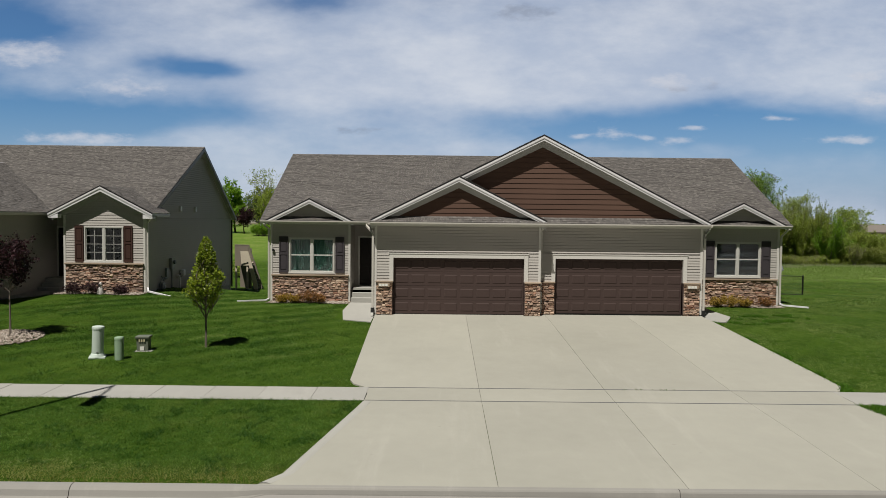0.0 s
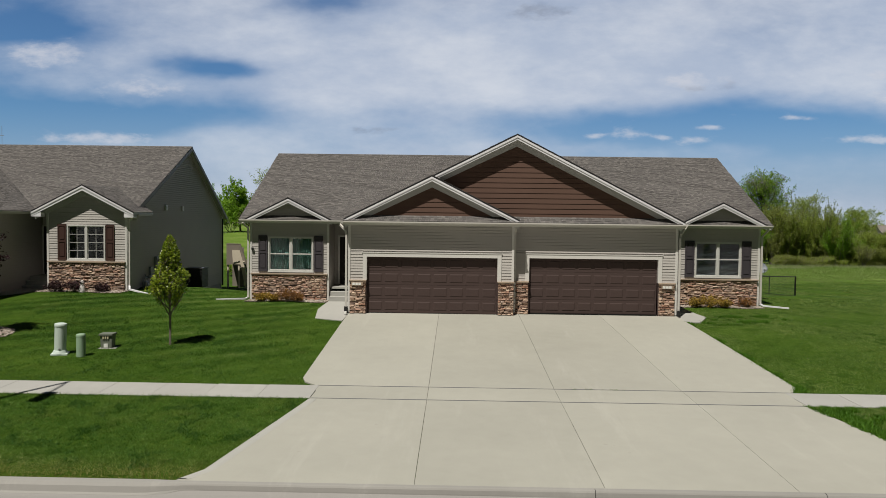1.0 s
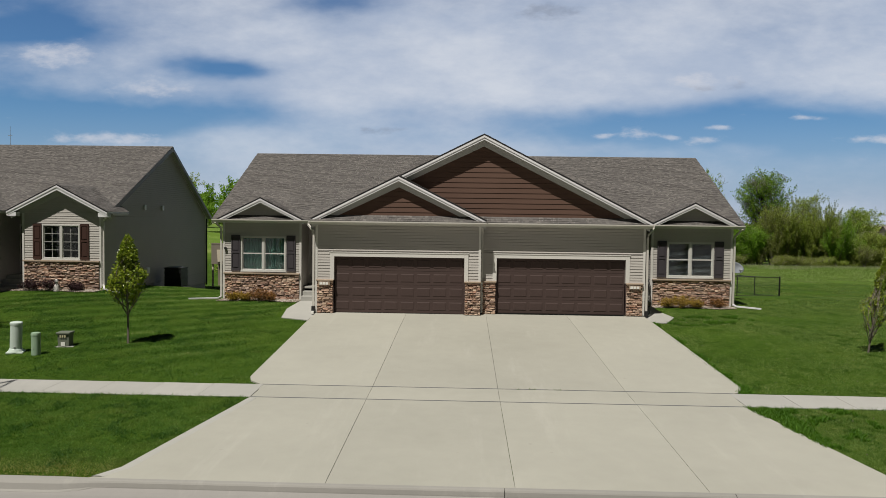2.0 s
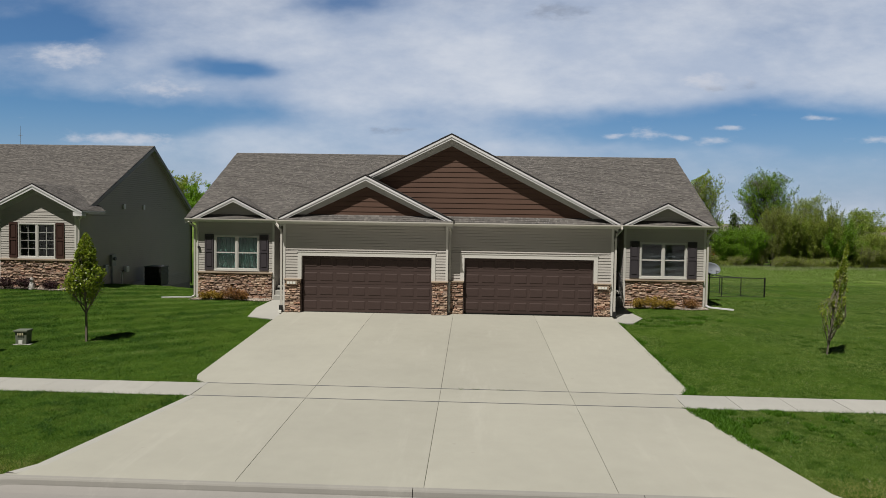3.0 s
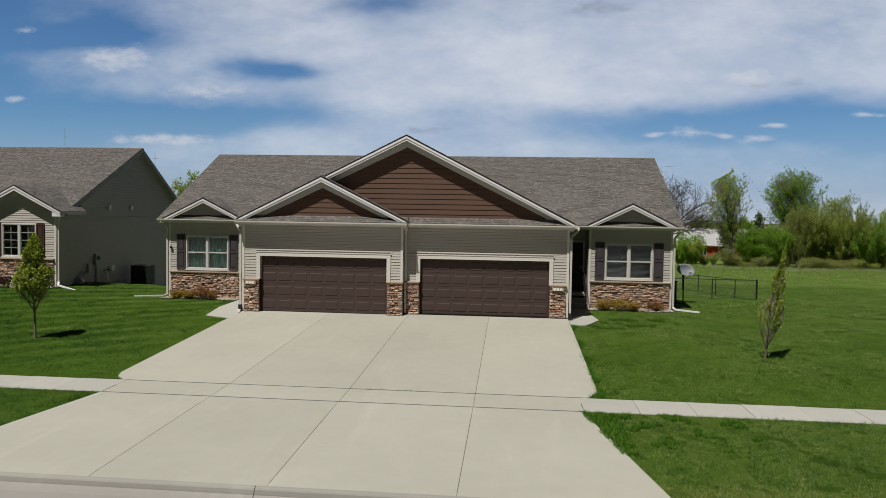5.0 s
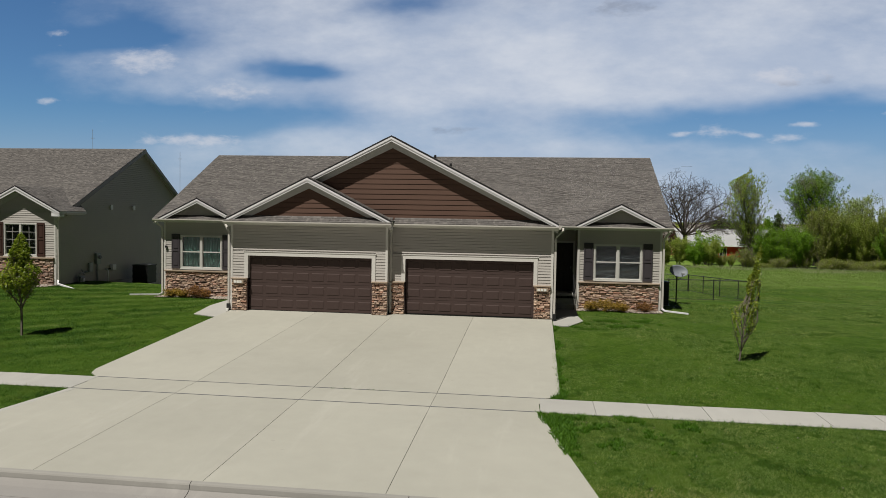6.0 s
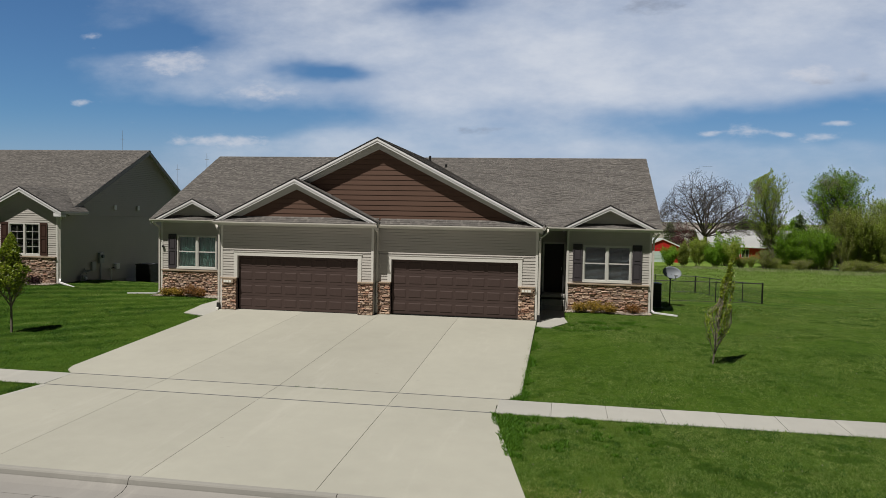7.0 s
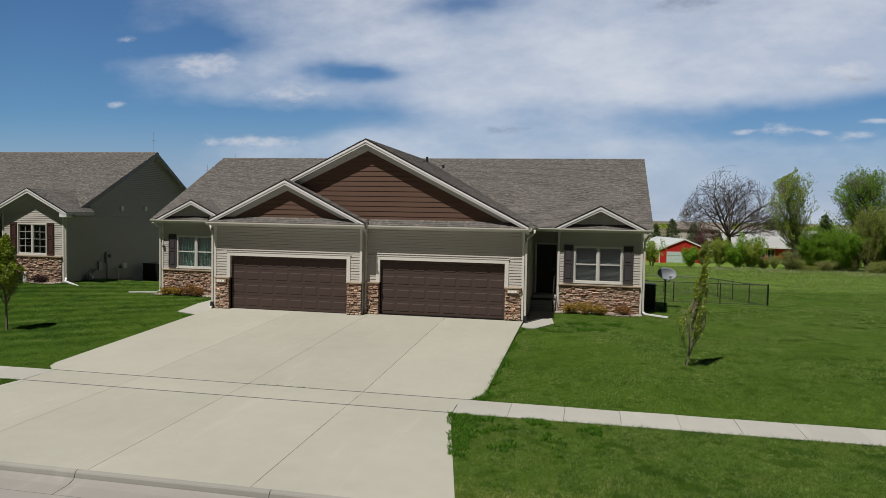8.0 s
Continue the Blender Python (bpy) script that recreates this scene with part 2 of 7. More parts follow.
CONCRETE = material("driveway_concrete", _concrete((0.366, 0.356, 0.308)))
WALK_CONCRETE = material("sidewalk_concrete", _concrete((0.372, 0.364, 0.338)))
LIP = material("lip_concrete", _concrete((0.390, 0.382, 0.350)))
STREET = material("street_concrete", _concrete((0.265, 0.252, 0.240)))
CURB = material("curb_concrete", _concrete((0.280, 0.270, 0.250)))


def _lawn(g, pos, b):
    xyzp = g.n("ShaderNodeSeparateXYZ", {0: pos}).outputs
    fine = g.noise(pos, 38.0, 4.0, 0.7).outputs[0]
    tuft = g.noise(pos, 4.5, 5.0, 0.65).outputs[0]
    big = g.noise(pos, 0.45, 4.0, 0.6).outputs[0]
    f = g.m("ADD", g.m("MULTIPLY", fine, 0.45), g.m("ADD", g.m("MULTIPLY", tuft, 0.4), g.m("MULTIPLY", big, 0.35)))
    c = g.ramp(f, [(0.36, (0.014, 0.032, 0.003)), (0.52, (0.032, 0.068, 0.005)), (0.66, (0.058, 0.108, 0.010)), (0.82, (0.105, 0.145, 0.022))])
    dry = g.smooth(g.noise(pos, 0.9, 6.0, 0.7).outputs[0], 0.60, 0.78)
    c = g.mix(g.m("MULTIPLY", dry, 0.35), c, (0.19, 0.185, 0.075))
    # mowing stripes, slanting towards the houses
    s = g.m("ADD", g.m("MULTIPLY", xyzp[0], 0.62), g.m("MULTIPLY", xyzp[1], -0.78))
    stripe = g.m("MULTIPLY_ADD", g.m("SINE", g.m("ADD", g.m("MULTIPLY", s, 5.2), g.m("MULTIPLY", tuft, 1.6))), 0.03, 1.0)
    c = g.mix(1.0, c, g.n("ShaderNodeCombineXYZ", {0: stripe, 1: stripe, 2: stripe}).outputs[0], "MULTIPLY")
    # unmown meadow beyond the yards
    far = g.smooth(g.m("ADD", xyzp[1], g.m("MULTIPLY_ADD", g.noise(pos, 0.12, 4.0).outputs[0], 22.0, -11.0)), 60.0, 70.0)
    mead = g.ramp(g.m("ADD", g.m("MULTIPLY", g.noise(pos, 0.22, 5.0, 0.65).outputs[0], 0.75), g.m("MULTIPLY", g.noise(pos, 3.0, 4.0, 0.7).outputs[0], 0.35)),
                  [(0.36, (0.075, 0.130, 0.017)), (0.55, (0.115, 0.185, 0.028)), (0.68, (0.165, 0.215, 0.050)), (0.82, (0.29, 0.28, 0.14))])
    c = g.mix(far, c, mead)
    # ploughed fields and stubble towards the horizon
    field = g.ramp(g.noise(pos, 0.012, 4.0, 0.6).outputs[0], [(0.4, (0.085, 0.100, 0.045)), (0.52, (0.150, 0.130, 0.088)), (0.62, (0.105, 0.120, 0.055))])
    c = g.mix(g.smooth(xyzp[1], 150.0, 200.0), c, field)
    # unseen ground across the street, greyed to take green out of window reflections
    c = g.mix(g.smooth(g.m("MULTIPLY", xyzp[1], -1.0), 11.0, 13.0), c, (0.17, 0.17, 0.172))
    setin(g, b, Base_Color=c, Roughness=0.95, Specular_IOR_Level=0.08, Normal=bump(g, g.m("ADD", fine, tuft), 0.9, 0.05))


LAWN = material("lawn", _lawn)


def leafy(name, stops, through_leaf=0.35, rough=0.55, stripes=0.0, gloss=0.18):
    mat = bpy.data.materials.new(name)
    mat.use_nodes = True
    g = Nodes(mat.node_tree)
    geo = g.n("ShaderNodeNewGeometry")
    big = g.noise(geo.outputs["Position"], 0.7, 3.0).outputs[0]
    f = g.m("ADD", g.m("MULTIPLY", geo.outputs["Random Per Island"], 0.38 if stripes else 0.7), g.m("MULTIPLY_ADD", big, 0.6, 0.01 if stripes else -0.15))
    if stripes:
        # mower's passes and drier patches
        q = g.n("ShaderNodeSeparateXYZ", {0: geo.outputs["Position"]}).outputs
        s_ = g.m("ADD", g.m("MULTIPLY", q[0], 0.62), g.m("MULTIPLY", q[1], -0.78))
        f = g.m("MULTIPLY_ADD", g.m("SINE", g.m("MULTIPLY_ADD", big, 1.5, g.m("MULTIPLY", s_, 5.2))), g.m("MULTIPLY", g.m("MULTIPLY", g.smooth(q[0], 2.0, -5.0), g.smooth(q[1], 16.5, 20.0)), stripes * 0.6), f)
        f = g.m("MULTIPLY_ADD", g.m("SUBTRACT", g.noise(geo.outputs["Position"], 11.0, 4.0, 0.7).outputs[0], 0.5), 0.95 if stripes > 0.2 else 0.6, f)
        f = g.m("MULTIPLY_ADD", g.m("SUBTRACT", g.noise(geo.outputs["Position"], 2.6, 4.0, 0.65).outputs[0], 0.5), 0.9, f)
        # the neighbour's lusher turf
        lush = g.m("MULTIPLY", g.smooth(g.m("MULTIPLY_ADD", q[1], -0.45, g.m("MULTIPLY", q[0], -1.0)), -3.6, -1.2), g.smooth(q[1], 16.5, 17.0))
        f = g.m("MULTIPLY_ADD", lush, -0.16, f)
        clump = g.smooth(g.noise(geo.outputs["Position"], 0.9, 3.0, 0.6).outputs[0], 0.58, 0.68)
        f = g.m("MULTIPLY_ADD", clump, -0.22, f)
        verge = g.m("SUBTRACT", 1.0, g.smooth(g.m("MULTIPLY_ADD", big, -0.9, q[1]), 10.9, 11.9))
        dry = g.smooth(g.noise(geo.outputs["Position"], 1.1, 5.0, 0.7).outputs[0], 0.56, 0.74)
        f = g.m("MULTIPLY_ADD", dry, 0.28, f)
        f = g.m("MULTIPLY_ADD", verge, 0.42, f)
    c = g.ramp(f, stops)
    if stripes:
        warm = g.smooth(g.noise(geo.outputs["Position"], 0.8, 4.0, 0.65).outputs[0], 0.49, 0.64)
        c = g.mix(g.m("MULTIPLY", warm, 0.5), c, (0.165, 0.215, 0.055))
        clover = g.smooth(g.noise(geo.outputs["Position"], 1.7, 3.0, 0.6).outputs[0], 0.57, 0.63)
        c = g.mix(g.m("MULTIPLY", clover, 0.7), c, (0.020, 0.075, 0.006))
        straw = g.m("SUBTRACT", 1.0, g.smooth(g.m("MULTIPLY_ADD", g.noise(geo.outputs["Position"], 1.5, 4.0).outputs[0], -1.3, q[1]), 10.4, 11.7))
        c = g.mix(g.m("MULTIPLY", straw, 0.8), c, (0.27, 0.25, 0.085))
    b = g.n("ShaderNodeBsdfPrincipled", {"Base Color": c, "Roughness": rough, "Specular IOR Level": gloss})
    t = g.n("ShaderNodeBsdfTranslucent", {"Color": g.mix(1.0, c, (1.1, 1.15, 0.6), "MULTIPLY")})
    mx = g.n("ShaderNodeMixShader", {0: through_leaf, 1: b.outputs[0], 2: t.outputs[0]})
    g.n("ShaderNodeOutputMaterial", {0: mx.outputs[0]})
    return mat


LEAF_PEAR = leafy("pear_leaf", [(0.1, (0.115, 0.180, 0.016)), (0.5, (0.235, 0.305, 0.028)), (0.9, (0.400, 0.440, 0.060))], 0.45, 0.32, gloss=0.6)
LEAF_PURPLE = leafy("purple_leaf", [(0.1, (0.012, 0.006, 0.009)), (0.9, (0.05, 0.018, 0.024))], 0.15)
LEAF_GREEN = leafy("fresh_leaf", [(0.1, (0.106, 0.213, 0.018)), (0.5, (0.190, 0.336, 0.034)), (0.9, (0.297, 0.448, 0.065))], 0.52)
LEAF_LIME = leafy("lime_leaf", [(0.1, (0.194, 0.278, 0.042)), (0.5, (0.304, 0.399, 0.074)), (0.9, (0.420, 0.493, 0.137))], 0.52)
LEAF_OLIVE = leafy("budding_leaf", [(0.1, (0.190, 0.247, 0.046)), (0.5, (0.293, 0.362, 0.074)), (0.9, (0.402, 0.443, 0.127))], 0.52)
LEAF_BUD = leafy("swelling_bud", [(0.1, (0.15, 0.14, 0.07)), (0.9, (0.30, 0.29, 0.15))], 0.3)
LEAF_BRUSH = leafy("brush_leaf", [(0.1, (0.150, 0.190, 0.046)), (0.5, (0.250, 0.290, 0.076)), (0.9, (0.345, 0.355, 0.120))], 0.5)
BARK_BARE = plain("grey_brown_bark", (0.070, 0.058, 0.054), 0.95, vary=0.3, scale=3, sheen=0.1)
LEAF_PINE = leafy("conifer_needle", [(0.1, (0.055, 0.085, 0.034)), (0.9, (0.125, 0.165, 0.065))], 0.3)
LEAF_RED = leafy("red_bud_leaf", [(0.1, (0.05, 0.018, 0.02)), (0.9, (0.15, 0.06, 0.065))], 0.25)
LEAF_GOLD = leafy("gold_shrub_leaf", [(0.1, (0.189, 0.115, 0.027)), (0.5, (0.351, 0.230, 0.041)), (0.9, (0.513, 0.378, 0.068))])
LEAF_RUST = leafy("rust_shrub_leaf", [(0.1, (0.121, 0.061, 0.027)), (0.5, (0.257, 0.115, 0.041)), (0.9, (0.378, 0.216, 0.068))])
BLADE = leafy("grass_blade", [(0.05, (0.024, 0.062, 0.011)), (0.35, (0.062, 0.142, 0.026)), (0.7, (0.137, 0.237, 0.052)), (1.0, (0.268, 0.320, 0.124))], 0.42, stripes=0.46, gloss=0.05)
BLADE_DRY = leafy("drier_grass_blade", [(0.05, (0.063, 0.112, 0.026)), (0.35, (0.133, 0.215, 0.054)), (0.7, (0.241, 0.305, 0.098)), (1.0, (0.356, 0.360, 0.175))], 0.42, stripes=0.10, gloss=0.05)
CLUMP = leafy("clump_blade", [(0.1, (0.020, 0.064, 0.009)), (0.5, (0.038, 0.104, 0.014)), (0.9, (0.075, 0.155, 0.022))], 0.38)
TUFT = leafy("tuft_blade", [(0.1, (0.040, 0.115, 0.010)), (0.5, (0.080, 0.190, 0.016)), (0.9, (0.140, 0.265, 0.030))], 0.45)
MEADOW = leafy("meadow_blade", [(0.1, (0.109, 0.180, 0.038)), (0.5, (0.167, 0.256, 0.064)), (0.8, (0.260, 0.308, 0.122)), (1.0, (0.465, 0.432, 0.332))], 0.4, gloss=0.05)
SEED = leafy("seed_head", [(0.1, (0.22, 0.25, 0.13)), (0.9, (0.42, 0.42, 0.29))], 0.4)
PEBBLE = leafy("pebble", [(0.1, (0.150, 0.120, 0.098)), (0.5, (0.285, 0.238, 0.198)), (0.9, (0.430, 0.385, 0.340))], 0.0, 0.8)

# ---- building helpers ----
rng = np.random.default_rng(7)


def mesh_from(name, verts, faces):
    me = bpy.data.meshes.new(name)
    me.from_pydata([tuple(p) for p in verts], [], faces)
    me.update()
    return me


def put(name, me, mat, parent=None, label="", kind=""):
    ob = new(name, me)
    if mat is not None and not me.materials:
        me.materials.append(mat)
    ob.parent = parent
    return tagged(ob, label=label, kind=kind)


def part(name, bm, mat, parent, label="", kind=""):
    me = bpy.data.meshes.new(name)
    bm.to_mesh(me)
    bm.free()
    return put(name, me, mat, parent, label, kind)


def thing(name, label, category, group="", kind=""):
    """An Empty that carries the parts of one thing."""
    return tagged(new(name), label, category, group, kind)


def box(bm, x0, x1, y0, y1, z0, z1, bevel=0.0):
    m = Matrix.Translation(((x0 + x1) / 2, (y0 + y1) / 2, (z0 + z1) / 2)) @ Matrix.Diagonal((x1 - x0, y1 - y0, z1 - z0, 1))
    made = bmesh.ops.create_cube(bm, size=1.0, matrix=m)
    if bevel:
        edges = list({e for q in made["verts"] for e in q.link_edges})
        bmesh.ops.bevel(bm, geom=edges, offset=bevel, segments=2, affect="EDGES", profile=0.6)
    return bm


def boxes(*rows, bevel=0.0):
    bm = bmesh.new()
    for r in rows:
        box(bm, *r, bevel=bevel)
    return bm


def prism(bm, poly, y0, y1, axis="y"):
    """A flat polygon (x, z), or (y, z) with axis x, drawn out along the third direction."""
    def at(p, d):
        return (p[0], d, p[1]) if axis == "y" else (d, p[0], p[1])
    a = [bm.verts.new(at(p, y0)) for p in poly]
    b = [bm.verts.new(at(p, y1)) for p in poly]
    n = len(poly)
    bm.faces.new(a)
    bm.faces.new(b[::-1])
    for i in range(n):
        bm.faces.new((a[i], b[i], b[(i + 1) % n], a[(i + 1) % n]))
    bmesh.ops.recalc_face_normals(bm, faces=bm.faces)
    return bm


def lathe(bm, profile, at=(0, 0, 0), n=20, m=None):
    """Turn (radius, z) pairs round a vertical line."""
    rings = []
    for r, z in profile:
        ring = [bm.verts.new((at[0] + r * math.cos(2 * math.pi * i / n), at[1] + r * math.sin(2 * math.pi * i / n), at[2] + z)) for i in range(n)]
        rings.append(ring)
    for a, b in zip(rings, rings[1:]):
        for i in range(n):
            bm.faces.new((a[i], a[(i + 1) % n], b[(i + 1) % n], b[i]))
    bm.faces.new(rings[0][::-1])
    bm.faces.new(rings[-1])
    if m is not None:
        bmesh.ops.transform(bm, matrix=m, verts=[q for r in rings for q in r])
    return bm


def sweep(bm, path, rx, ry=None, n=4):
    """A tube of n sides (4: a downspout's rectangle) along a polyline."""
    ry = ry or rx
    pts = [Vector(p) for p in path]
    rings = []
    for i, p in enumerate(pts):
        d = (pts[min(i + 1, len(pts) - 1)] - pts[max(i - 1, 0)]).normalized()
        side = d.cross(Vector((0, 0, 1)) if abs(d.z) < 0.95 else Vector((0, 1, 0))).normalized()
        up = side.cross(d).normalized()
        off = math.pi / 4 if n == 4 else 0
        k = 1.414 if n == 4 else 1
        rings.append([bm.verts.new(p + side * (k * rx * math.cos(2 * math.pi * j / n + off)) + up * (k * ry * math.sin(2 * math.pi * j / n + off))) for j in range(n)])
    for a, b in zip(rings, rings[1:]):
        for j in range(n):
            bm.faces.new((a[j], a[(j + 1) % n], b[(j + 1) % n], b[j]))
    bm.faces.new(rings[0][::-1])
    bm.faces.new(rings[-1])
    bmesh.ops.recalc_face_normals(bm, faces=bm.faces)
    return bm


def lap(verts, faces, xb, xt, z0, z1, face, axis="y", out=-1.0, proud=0.015):
    """One lapped course: bottom edge proud, top edge tucked in."""
    i = len(verts)
    def at(x, d, z):
        return (x, face + out * d, z) if axis == "y" else (face + out * d, x, z)
    groove = min(0.013, (z1 - z0) * 0.3)
    verts += [at(xb[0], proud, z0), at(xb[1], proud, z0), at(xt[1], 0.002, z1 - groove), at(xt[0], 0.002, z1 - groove), at(xb[0], -0.024, z0), at(xb[1], -0.024, z0)]
    faces += [(i, i + 1, i + 2, i + 3), (i + 4, i + 5, i + 1, i), (i + 4, i, i + 3), (i + 5, i + 2, i + 1)]


def siding(name, rects, face, parent, mat, axis="y", out=-1.0, step=0.107, label=""):
    """Lapped courses over rectangles (x0, x1, z0, z1), on one common rhythm of rows."""
    verts, faces = [], []
    for x0, x1, z0, z1 in rects:
        k = math.floor(z0 / step)
        while k * step < z1 - 0.004:
            a, b = max(z0, k * step), min(z1, (k + 1) * step)
            if b - a > 0.01:
                lap(verts, faces, (x0, x1), (x0, x1), a, b, face, axis, out)
            k += 1
    return put(name, mesh_from(name, verts, faces), mat, parent, label, "stuff")


def gable_siding(name, xa, xb, z0, apex, face, parent, mat, axis="y", out=-1.0, step=0.107, singly=False, label=""):
    """Courses that fill a triangle; singly: each board its own object."""
    (ax, az), verts, faces = apex, [], []
    holder = None
    if singly:
        holder = part(name, prism(bmesh.new(), [(xa, z0), (xb, z0), (ax, az)], face + 0.03, face + 0.1, axis), mat, parent, label)
    def span(z):
        f = min(1.0, max(0.0, (z - z0) / (az - z0)))
        return xa + (ax - xa) * f, xb + (ax - xb) * f
    z = z0
    while z < az - 0.05:
        top = min(az, z + step)
        lap(verts, faces, span(z), span(top), z, top, face, axis, out, 0.017 if singly else 0.015)
        if singly:
            put("board", mesh_from("board", verts, faces), mat, holder)
            verts, faces = [], []
        z += step
    if not singly:
        holder = put(name, mesh_from(name, verts, faces), mat, parent, label, "stuff")
    return holder


def shingle_plane(name, corner, along, upslope, width, height, parent, left=None, right=None, expose=0.105, tab=0.135):
    """Rows of separate tabs on a roof plane. left, right: how far in the row starts and ends at the height s up the slope."""
    o, a, b = Vector(corner), Vector(along).normalized(), Vector(upslope).normalized()
    n = a.cross(b).normalized()
    if n.z < 0:
        n = -n
    verts, faces = [], []
    rows = int(height / expose)
    for r in range(rows):
        s0, s1 = r * expose, min(height, (r + 1) * expose + 0.03)
        lo = left(s0) if left else 0.0
        hi = right(s0) if right else width
        x = lo - rng.uniform(0, tab)
        while x < hi:
            wd = tab * rng.uniform(0.45, 1.25)
            x0, x1 = max(lo, x), min(hi, x + wd - 0.004)
            x += wd
            if x1 - x0 < 0.02:
                continue
            t = 0.005 + 0.006 * (rng.random() > 0.5)
            i = len(verts)
            for xx in (x0, x1):
                verts.append(o + a * xx + b * s0)
                verts.append(o + a * xx + b * s0 + n * (t + 0.006))
                verts.append(o + a * xx + b * s1 + n * t * 0.5)
            faces += [(i, i + 3, i + 4, i + 1), (i + 1, i + 4, i + 5, i + 2), (i, i + 1, i + 2), (i + 3, i + 5, i + 4)]
    return put(name, mesh_from(name, verts, faces), SHINGLE, parent, "weathered grey-brown asphalt shingles", "stuff")


def slab(bm, p0, p1, p2, p3, thick):
    """A roof deck: four corners and a thickness downwards."""
    top = [bm.verts.new(p) for p in (p0, p1, p2, p3)]
    low = [bm.verts.new((p[0], p[1], p[2] - thick)) for p in (p0, p1, p2, p3)]
    bm.faces.new(top)
    bm.faces.new(low[::-1])
    for i in range(4):
        bm.faces.new((top[i], low[i], low[(i + 1) % 4], top[(i + 1) % 4]))
    bmesh.ops.recalc_face_normals(bm, faces=bm.faces)
    return bm


# ---- lie of the land ----


def mixf(a, b, f):
    return a + (b - a) * f


def step01(x, a, b):
    f = np.clip((x - a) / (b - a), 0.0, 1.0)
    return f * f * (3 - 2 * f)


def land(x, y):
    """Height of the ground: street, rising yards, a falling meadow to the right and a rising lawn far to the left."""
    x, y = np.asarray(x, float), np.asarray(y, float)
    z = np.interp(y, [-400, -10, 10.9, 11.05, 11.3, 15.6, 17.0, 21, 27.5, 29.5, 34], [0.3, -0.15, -0.15, 0.10, 0.255, 0.375, 0.39, 0.565, 0.84, 0.89, 0.88])
    up = step01(-x, 6.0, 12.5) * step01(y, 17.0, 29.0) * 0.27
    z = z + up + 0.07 * step01(np.abs(x - 4.25), 6.6, 9.0) * step01(y, 17.0, 19.5) * (1 - step01(y, 24.0, 29.0)) * (1 + 0.8 * step01(x, 11.0, 15.0))
    right = np.interp(y, [34, 45, 70, 115, 220, 600, 3000], [0, -1.02, -1.9, -3.2, -3.9, -3.9, -2.0])
    left = np.interp(y, [33, 43, 52, 95, 130, 600, 3000], [0, -1.35, -1.2, 1.0, 1.3, 1.8, 1.8])
    f = step01(x, -9.0, 4.0)
    z = z + mixf(left, right, f)
    return z


def ground_sheet():
    xs = np.concatenate([np.array([-3000, -1500, -700, -350, -200, -120, -80, -60]), np.arange(-48, 48.1, 0.8), np.arange(52, 130, 5), np.array([150, 200, 350, 700, 1500, 3000])])
    ys = np.concatenate([np.array([-3000, -1200, -400, -120, -40, -12]), np.arange(-9, 10.6, 3.0), np.array([10.85, 10.9, 11.0, 11.06, 11.12, 11.2, 11.36, 11.6]),
                         np.arange(12, 48, 0.6), np.arange(48, 130, 2.5), np.array([140, 170, 220, 300, 450, 700, 1200, 2000, 3000, 4500])])
    gx, gy = np.meshgrid(xs, ys)
    gz = land(gx, gy)
    bump_ = np.array([[noise.noise((px * 0.35, py * 0.35, 0)) for px in xs] for py in ys])
    gz = gz + np.where((gy > 17.5) & (gy < 130), bump_ * np.clip((gy - 17.5) / 6, 0, 1) * np.where(gy < 34, 0.03, 0.16), 0)
    verts = np.stack([gx.ravel(), gy.ravel(), gz.ravel()], 1)
    nx, ny = len(xs), len(ys)
    faces = [(j * nx + i, j * nx + i + 1, (j + 1) * nx + i + 1, (j + 1) * nx + i) for j in range(ny - 1) for i in range(nx - 1)]
    ob = put("ground", mesh_from("ground", verts, faces), LAWN)
    for p in ob.data.polygons:
        p.use_smooth = True
    return tagged(ob, "green mown lawn running out into a rough meadow", "ground", kind="structure")


ground_sheet()

# ---- paving ----
JX = (1.45, 4.47, 7.52)


def drive_z(y):
    return float(np.interp(y, [10.8, 11.07, 15.65, 16.9, 26.4, 28.0], [0.23, 0.265, 0.40, 0.425, 0.885, 0.90]))


def drive_edges(y):
    lo = float(np.interp(y, [10.85, 11.3, 15.65, 16.85, 17.0, 17.25, 17.6, 26.7], [-2.7, -2.1, -1.2, -1.18, -1.35, -1.62, -1.74, -1.98]))
    hi = float(np.interp(y, [10.85, 11.3, 15.65, 16.85, 17.0, 17.4, 27.2], [11.3, 10.9, 9.96, 9.94, 10.2, 10.45, 10.47]))
    return lo, hi


def paving_piece(name, cells, mat, parent, thick=0.09, gap=0.003, edge=0.006, lead=0.012):
    """A slab that follows the drive: rows of (y, x0, x1), with a worn arris all round."""
    verts, faces = [], []
    rows = [(y, x0 + gap, x1 - gap) for y, x0, x1 in cells]
    rows[0] = (rows[0][0] + lead, *rows[0][1:])
    rows[-1] = (rows[-1][0] - 0.012, *rows[-1][1:])
    for k, (y, x0, x1) in enumerate(rows):
        z = drive_z(y)
        e = edge if k in (0, len(rows) - 1) else 0.0
        for x, dz in ((x0, -thick), (x0, -edge), (x0 + edge, -e), (x1 - edge, -e), (x1, -edge), (x1, -thick)):
            verts.append((x, y, z + dz))
    rows2 = len(rows)
    for k in range(rows2 - 1):
        for j in range(5):
            a = k * 6 + j
            faces.append((a, a + 1, a + 7, a + 6))
    faces.append(tuple(range(5, -1, -1)))
    faces.append(tuple(range((rows2 - 1) * 6, rows2 * 6)))
    return put(name, mesh_from(name, verts, faces), mat, parent)


